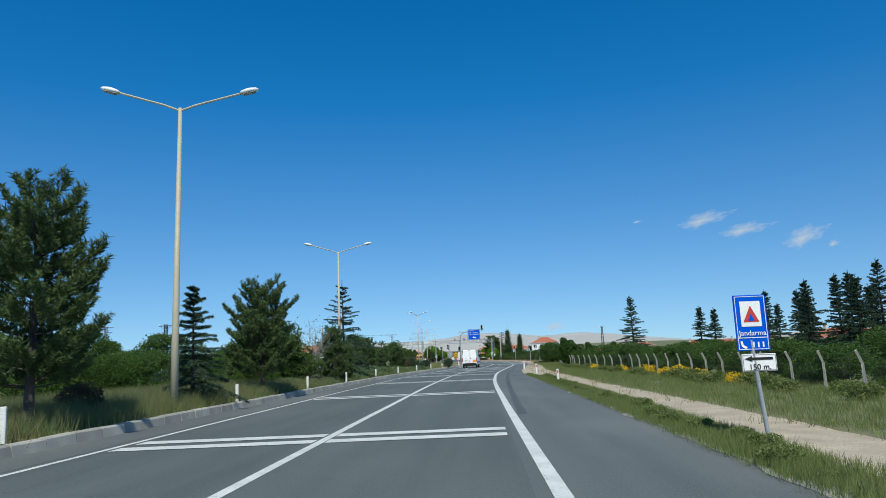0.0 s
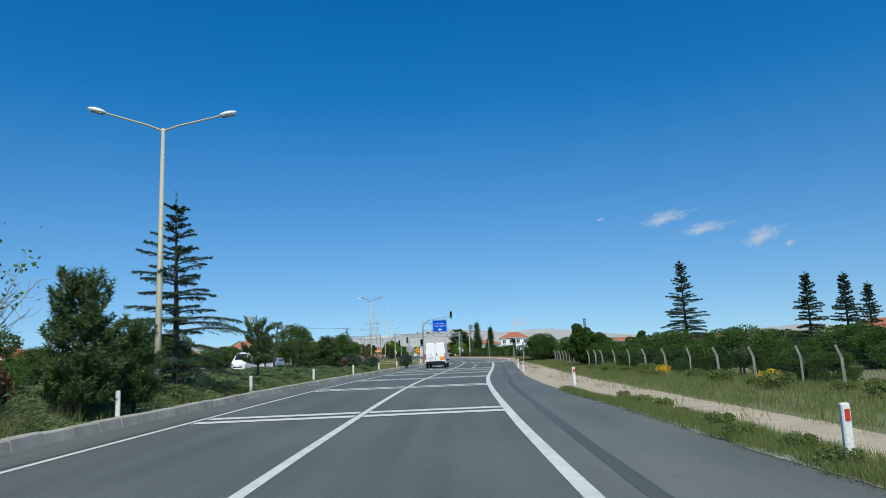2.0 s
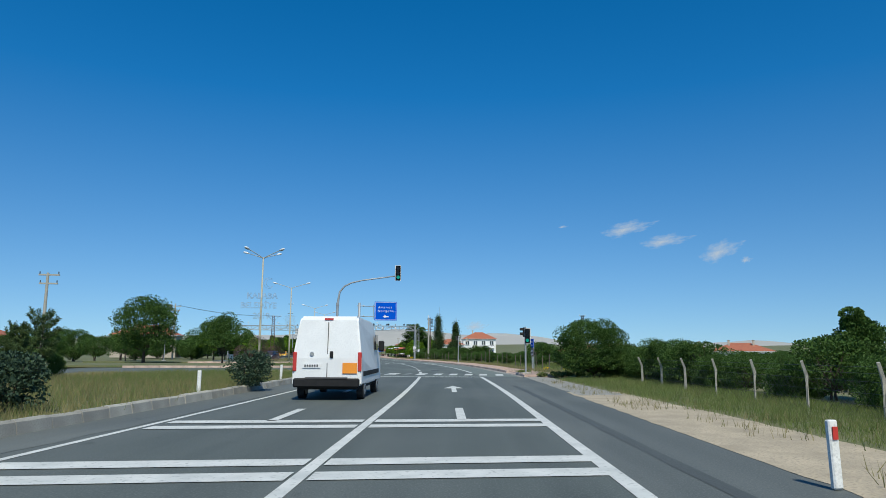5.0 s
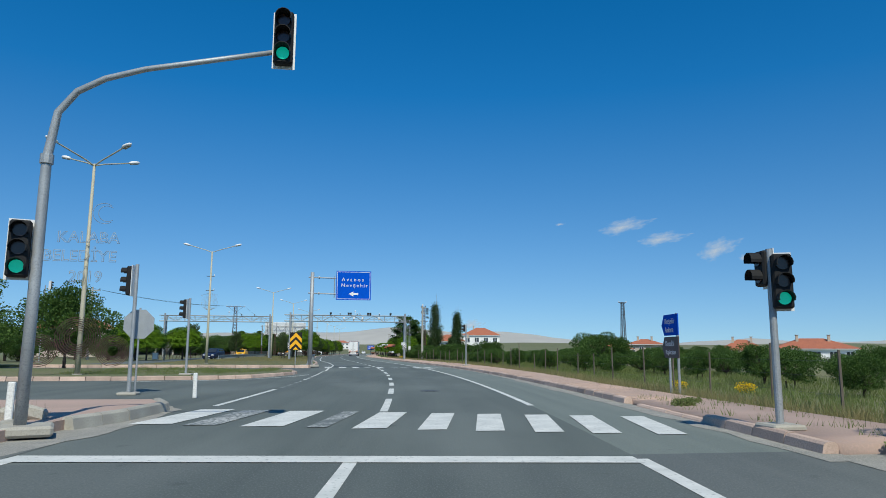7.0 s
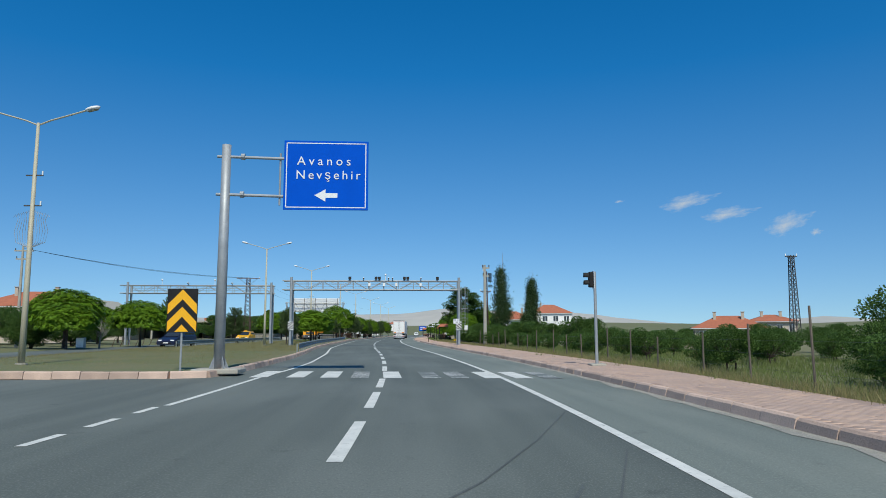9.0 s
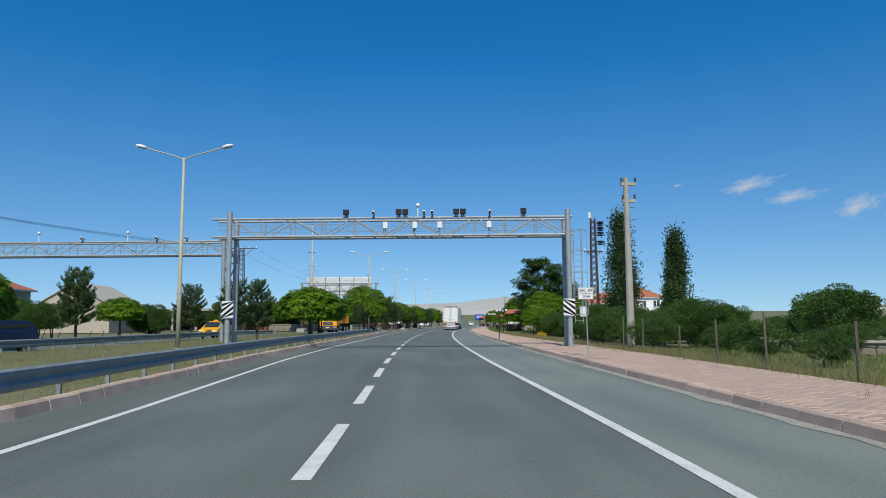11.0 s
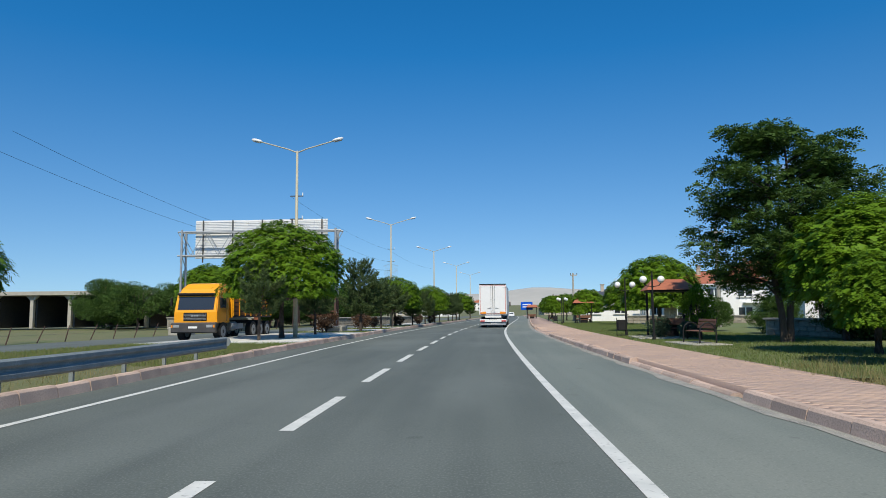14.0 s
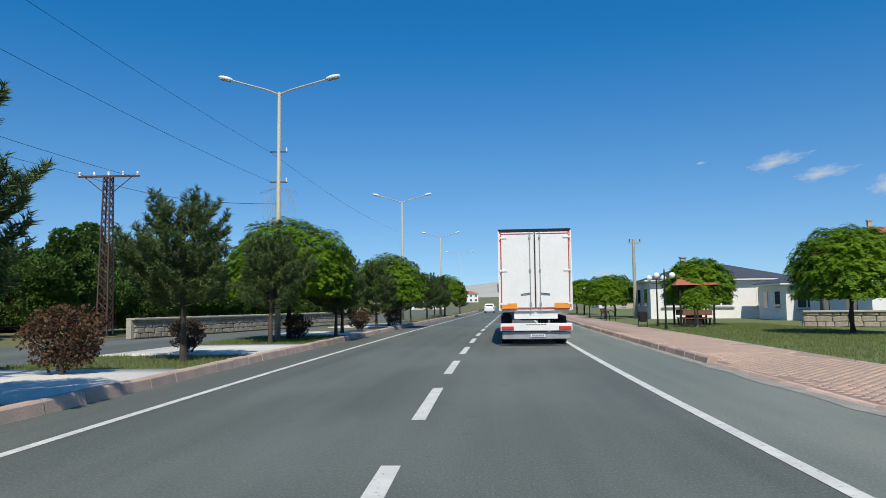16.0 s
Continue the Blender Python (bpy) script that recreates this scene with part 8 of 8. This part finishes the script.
# ---- billboard over the oncoming road ----
bb = thing("billboard", (-9.5, 278.5, 0.0), "white corrugated back of a billboard on steel lattice legs", "billboard")
for k in range(10):
    p = part("panel", boxed((0.5 + 0.98 * k, 0.0, 6.9), (0.97, 0.05, 2.8)), WHITE, bb)
for k in range(23):
    part("rib", boxed((4.9, -0.04, 5.55 + 0.12 * k), (9.8, 0.04, 0.05)), WHITE, bb)
for z in (7.35, 5.65):
    for yy in (-0.25, -1.0):
        part("girder", rodded((-0.9, yy, z), (11.0, yy, z), 0.055, n=8), GALV, bb)
for k in range(12):
    x = -0.9 + 11.9 * k / 12
    for yy in (-0.25, -1.0):
        part("lacing_bar", rodded((x, yy, 5.65 if k % 2 else 7.35), (x + 0.99, yy, 7.35 if k % 2 else 5.65), 0.025, n=5), GALV, bb)
for k in range(5):
    part("upright", boxed((0.6 + 2.2 * k, -0.12, 6.75), (0.08, 0.08, 3.1)), DARKSTEEL, bb)
for x in (-0.6, 10.6):
    for yy in (-0.25, -1.0):
        part("leg", rodded((x, yy, -0.1), (x, yy, 7.5), 0.08, n=10), GALV, bb)
        part("leg_sleeve", rodded((x, yy, 0.4), (x, yy, 2.6), 0.09, n=10), RUST, bb, "rusty lower leg")
    bm = bmesh.new()
    for k in range(8):
        rod(bm, (x, -0.25 if k % 2 else -1.0, 0.3 + 0.9 * k), (x, -1.0 if k % 2 else -0.25, 1.2 + 0.9 * k), 0.03, n=5)
    part("bracing", bm, GALV, bb)
    part("foundation", boxed((x, -0.6, 0.25), (1.2, 1.8, 0.6), bevel=0.04), CONCRETE, bb)

# pale paving on the median
for a, b in SLABS:
    strip("median_slab", a, b, lambda y: other(y) + 0.15, lambda y: median(y) - 0.1, 0.155, SLAB, 1.0, "pale concrete paving on the median", thick=0.05)


# ---- the roadside park ----
def kiosk(at, turn=0.0):
    t = thing("pergola", at, "small open shelter with a red roof and dark posts", "shelter", "park shelters", turn)
    for x in (-0.9, 0.9):
        for y in (-0.9, 0.9):
            part("post", boxed((x, y, 1.15), (0.1, 0.1, 2.3)), BLACK, t)
    bm = bmesh.new()
    lo = [bm.verts.new(p) for p in ((-1.2, -1.2, 2.3), (1.2, -1.2, 2.3), (1.2, 1.2, 2.3), (-1.2, 1.2, 2.3))]
    hi = [bm.verts.new(p) for p in ((-0.75, 0, 2.85), (0.75, 0, 2.85))]
    for f in ((lo[0], lo[1], hi[1], hi[0]), (lo[1], lo[2], hi[1]), (lo[2], lo[3], hi[0], hi[1]), (lo[3], lo[0], hi[0]), lo[::-1]):
        bm.faces.new(f)
    part("roof", bm, ROOF, t)
    part("fascia", boxed((0, 0, 2.27), (2.05, 2.05, 0.1)), BLACK, t)
    part("table", boxed((0, 0, 0.72), (1.5, 0.7, 0.06), bevel=0.01), WOOD, t)
    part("table_leg", boxed((0, 0, 0.36), (0.9, 0.1, 0.7)), BLACK, t)
    for s in (-1, 1):
        part("seat", boxed((0, s * 0.72, 0.43), (1.6, 0.32, 0.06), bevel=0.01), WOOD, t)
        part("backrest", boxed((0, s * 0.92, 0.75), (1.6, 0.05, 0.3), bevel=0.01), WOOD, t)
        for x in (-0.7, 0.7):
            part("leg", boxed((x, s * 0.74, 0.22), (0.06, 0.3, 0.44)), BLACK, t)
    return t


def bench(at, turn):
    t = thing("bench", at, "dark iron park bench with brown wooden slats", "bench", "park benches", turn)
    for k in range(4):
        part("seat_slat", boxed((0, -0.18 + 0.12 * k, 0.45), (1.45, 0.1, 0.035), bevel=0.008), WOOD, t)
    for k in range(3):
        part("back_slat", boxed((0, 0.28 + 0.03 * k, 0.6 + 0.13 * k), (1.45, 0.035, 0.1), rx=-12, bevel=0.008), WOOD, t)
    for x in (-0.72, 0.72):
        bm = bmesh.new()
        tube(bm, [(x, -0.33, 0), (x, -0.33, 0.45), (x, -0.27, 0.64), (x, -0.13, 0.76), (x, 0.03, 0.78), (x, 0.18, 0.72), (x, 0.29, 0.58), (x, 0.33, 0.4), (x, 0.33, 0)], 0.028, 6)
        part("arm_frame", bm, BLACK, t)
        part("back_frame", rodded((x, 0.26, 0.42), (x, 0.38, 0.95), 0.022, n=6), BLACK, t)
    return t


def globe_lamp(at, turn=0.0):
    t = thing("globe_lamp", at, "black park lamp post with two white globes", "lamp", "park lamps", turn)
    part("post", rodded((0, 0, 0), (0, 0, 2.95), 0.05, 0.035, 10), BLACK, t)
    part("foot", rodded((0, 0, 0), (0, 0, 0.3), 0.09, 0.06, 10), BLACK, t)
    bm = bmesh.new()
    tube(bm, [(-0.4, 0, 2.55), (-0.3, 0, 2.42), (0, 0, 2.38), (0.3, 0, 2.42), (0.4, 0, 2.55)], 0.022, 6)
    part("arm", bm, BLACK, t)
    for s in (-0.4, 0.4):
        part("globe", ball(bmesh.new(), (s, 0, 2.7), 0.16, n=10), GLOBE, t, smooth=True)
    part("finial", rodded((0, 0, 2.95), (0, 0, 3.1), 0.03, 0.005, 6), BLACK, t)
    return t


def litter_bin(at):
    t = thing("litter_bin", at, "black metal litter bin hung in a tube frame", "bin", "park bins")
    bm = bmesh.new()
    tube(bm, [(-0.24, 0, 0), (-0.24, 0, 0.95)], 0.02, 6)
    tube(bm, [(0.24, 0, 0), (0.24, 0, 0.95)], 0.02, 6)
    part("frame", bm, BLACK, t)
    part("bucket", boxed((0, 0, 0.58), (0.4, 0.34, 0.55), bevel=0.03), BLACK, t)
    part("foot_bar", boxed((0, 0, 0.06), (0.5, 0.05, 0.05)), BLACK, t)
    return t


def pad(at, size, turn):
    t = thing("concrete_pad", at, "worn pale concrete pad set in the lawn", "paving", "concrete pads", turn)
    part("slab", boxed((0, 0, 0.0), (size[0], size[1], 0.06), bevel=0.02), CONCRETE, t)
    return t


pad((20.1, 263.6, 0.12), (2.6, 3.8), -3)
pad((19.75, 256.9, 0.12), (1.5, 3.0), 6)
kiosk((20.75, 264.5, 0.12), -5)
kiosk((23.0, 309.6, 0.1), -5)
kiosk((21.5, 371, 0.1), -5)
bench((19.95, 257.1, 0.15), -82)
bench((21.2, 260.9, 0.1), -82)
bench((20.6, 322, 0.1), 95)
globe_lamp((19.05, 266.5, 0.1), 5)
globe_lamp((19.05, 260.6, 0.1), 5)
globe_lamp((20.6, 308.3, 0.1), 5)
globe_lamp((20.0, 304.6, 0.1), 5)
globe_lamp((21.5, 335, 0.1), 5)
litter_bin((18.7, 266.0, 0.1))
litter_bin((19.6, 307.6, 0.1))
stub = thing("steel_stub", (16.02, 223.4, 0.14), "short rusty steel stub standing on the footway", "post")
part("stub", boxed((0, 0, 0.28), (0.08, 0.08, 0.56), ry=3, bevel=0.01), RUST, stub)
part("stub_foot", boxed((0, 0, 0.02), (0.16, 0.16, 0.04)), CONCRETE, stub)
blue = thing("shop_sign", (20.5, 372, 0.1), "small blue shop sign board on a post", "sign")
part("post", rodded((0, 0.05, 0), (0, 0.05, 3.4), 0.06, n=8), GALV, blue)
part("board", boxed((0, 0, 2.6), (2.4, 0.1, 1.6), bevel=0.02), BLUE, blue)
for k in range(2):
    part("writing_bar", boxed((0, -0.056, 2.9 - 0.5 * k), (1.7, 0.01, 0.22)), WHITE, blue)
cab = thing("control_cabinet", (-15, 199.5, 0.1), "small pale metal control cabinet", "cabinet")
part("case", boxed((0, 0, 0.45), (0.7, 0.4, 0.9), bevel=0.03), GALV, cab)
part("door", boxed((0, -0.205, 0.47), (0.6, 0.015, 0.78)), WHITE, cab)
heap = thing("stone_heap", (29.6, 298.2, 0.1), "heap of pale rough stones on the lawn", "stones")
for k in range(40):
    part("stone", boxed((rnd.gauss(0, 1.0), rnd.gauss(0, 0.35), rnd.uniform(0.02, 0.28)), (rnd.uniform(0.2, 0.55), rnd.uniform(0.2, 0.4), rnd.uniform(0.15, 0.35)), rnd.uniform(-30, 30), rnd.uniform(-30, 30), rnd.uniform(0, 90), bevel=0.06), STONE, heap)
rubble = thing("concrete_rubble", (3.3, 116.4, 0.15), "heap of broken pale concrete lumps", "rubble")
for k in range(9):
    part("lump", boxed((rnd.uniform(-0.7, 0.7), rnd.uniform(-0.5, 0.5), 0.1), (rnd.uniform(0.2, 0.5), rnd.uniform(0.2, 0.4), rnd.uniform(0.15, 0.3)), rnd.uniform(-20, 20), rnd.uniform(-20, 20), rnd.uniform(0, 90), bevel=0.05), CONCRETE, rubble)



# ---- paving blocks of the footway ----
PAVER_BLOCK = material("paving_block", (0.54, 0.375, 0.275), (0.45, 0.32, 0.245), rough=0.92, scale=0.6, fine=30, bump=0.25, c=(0.42, 0.31, 0.26), island=True)
PAVER_PIECE = material("paving_block_single", (0.54, 0.375, 0.275), (0.45, 0.32, 0.245), rough=0.92, scale=0.6, fine=30, bump=0.25, c=(0.45, 0.33, 0.27), each=0.15)
LONG, SHORT = 0.24, 0.12


def block_rows(y0, y1):
    """(offset, y, turn of the road) of every block of the running bond."""
    out = []
    k = 0
    y = y0
    while y < y1:
        o = kerb_r(y) + 0.13 + LONG * (0.5 if k % 2 else 1.0)
        while o < pave_w(y) - LONG * 0.6:
            out.append((o, y))
            o += LONG
        y += SHORT
        k += 1
    return out


rng = np.random.default_rng(90)
spots = [p for p in block_rows(121.0, 300.0) if not 126.0 <= p[1] < 130.0 and noise.noise((p[0] * 1.1, p[1] * 0.6, 3.3)) < 0.42]
off, yy = (np.array(v) for v in zip(*spots))
sunk = np.array([dip(y) * max(0.0, 1 - (o - kerb_r(y) - 0.12) / (pave_w(y) - kerb_r(y) - 0.12)) for o, y in zip(off, yy)])
c = np.stack([mid(yy) + off, yy, 0.147 - sunk + rng.normal(size=len(yy)) * 0.0012], 1)
hx, hy = LONG / 2 - 0.0035, SHORT / 2 - 0.003
corner = np.array([(-hx, -hy, 0), (hx, -hy, 0), (hx, hy, 0), (-hx, hy, 0), (-hx - 0.003, -hy - 0.003, -0.02), (hx + 0.003, -hy - 0.003, -0.02), (hx + 0.003, hy + 0.003, -0.02), (-hx - 0.003, hy + 0.003, -0.02)])
v = c[:, None, :] + corner[None] + np.stack([np.zeros((len(c), 8)), np.zeros((len(c), 8)), rng.normal(size=(len(c), 1)) * 0.008 * corner[None, :, 0]], 2)
quad = np.array([(0, 1, 2, 3), (0, 4, 5, 1), (1, 5, 6, 2), (2, 6, 7, 3), (3, 7, 4, 0)])
mesh_of("paving_blocks", v.reshape(-1, 3), (np.arange(len(c)) * 8)[:, None, None].repeat(5, 1).repeat(4, 2).reshape(-1, 4) + np.tile(quad, (len(c), 1)), PAVER_BLOCK, pavement, "reddish paving blocks in running bond", "stuff")
me = bpy.data.meshes.new("paver")
me.from_pydata([tuple(p) for p in corner], [], [tuple(int(i) for i in q) for q in quad])
me.materials.append(PAVER_PIECE)
for o, y in block_rows(126.0, 130.0)[:298]:
    b = new("paver", me)
    b.matrix_basis = pose(float(mid(y)) + o, y, 0.147 + float(rng.normal()) * 0.0022, 0, float(rng.normal()) * 0.8, heading(y))
    b.parent = pavement
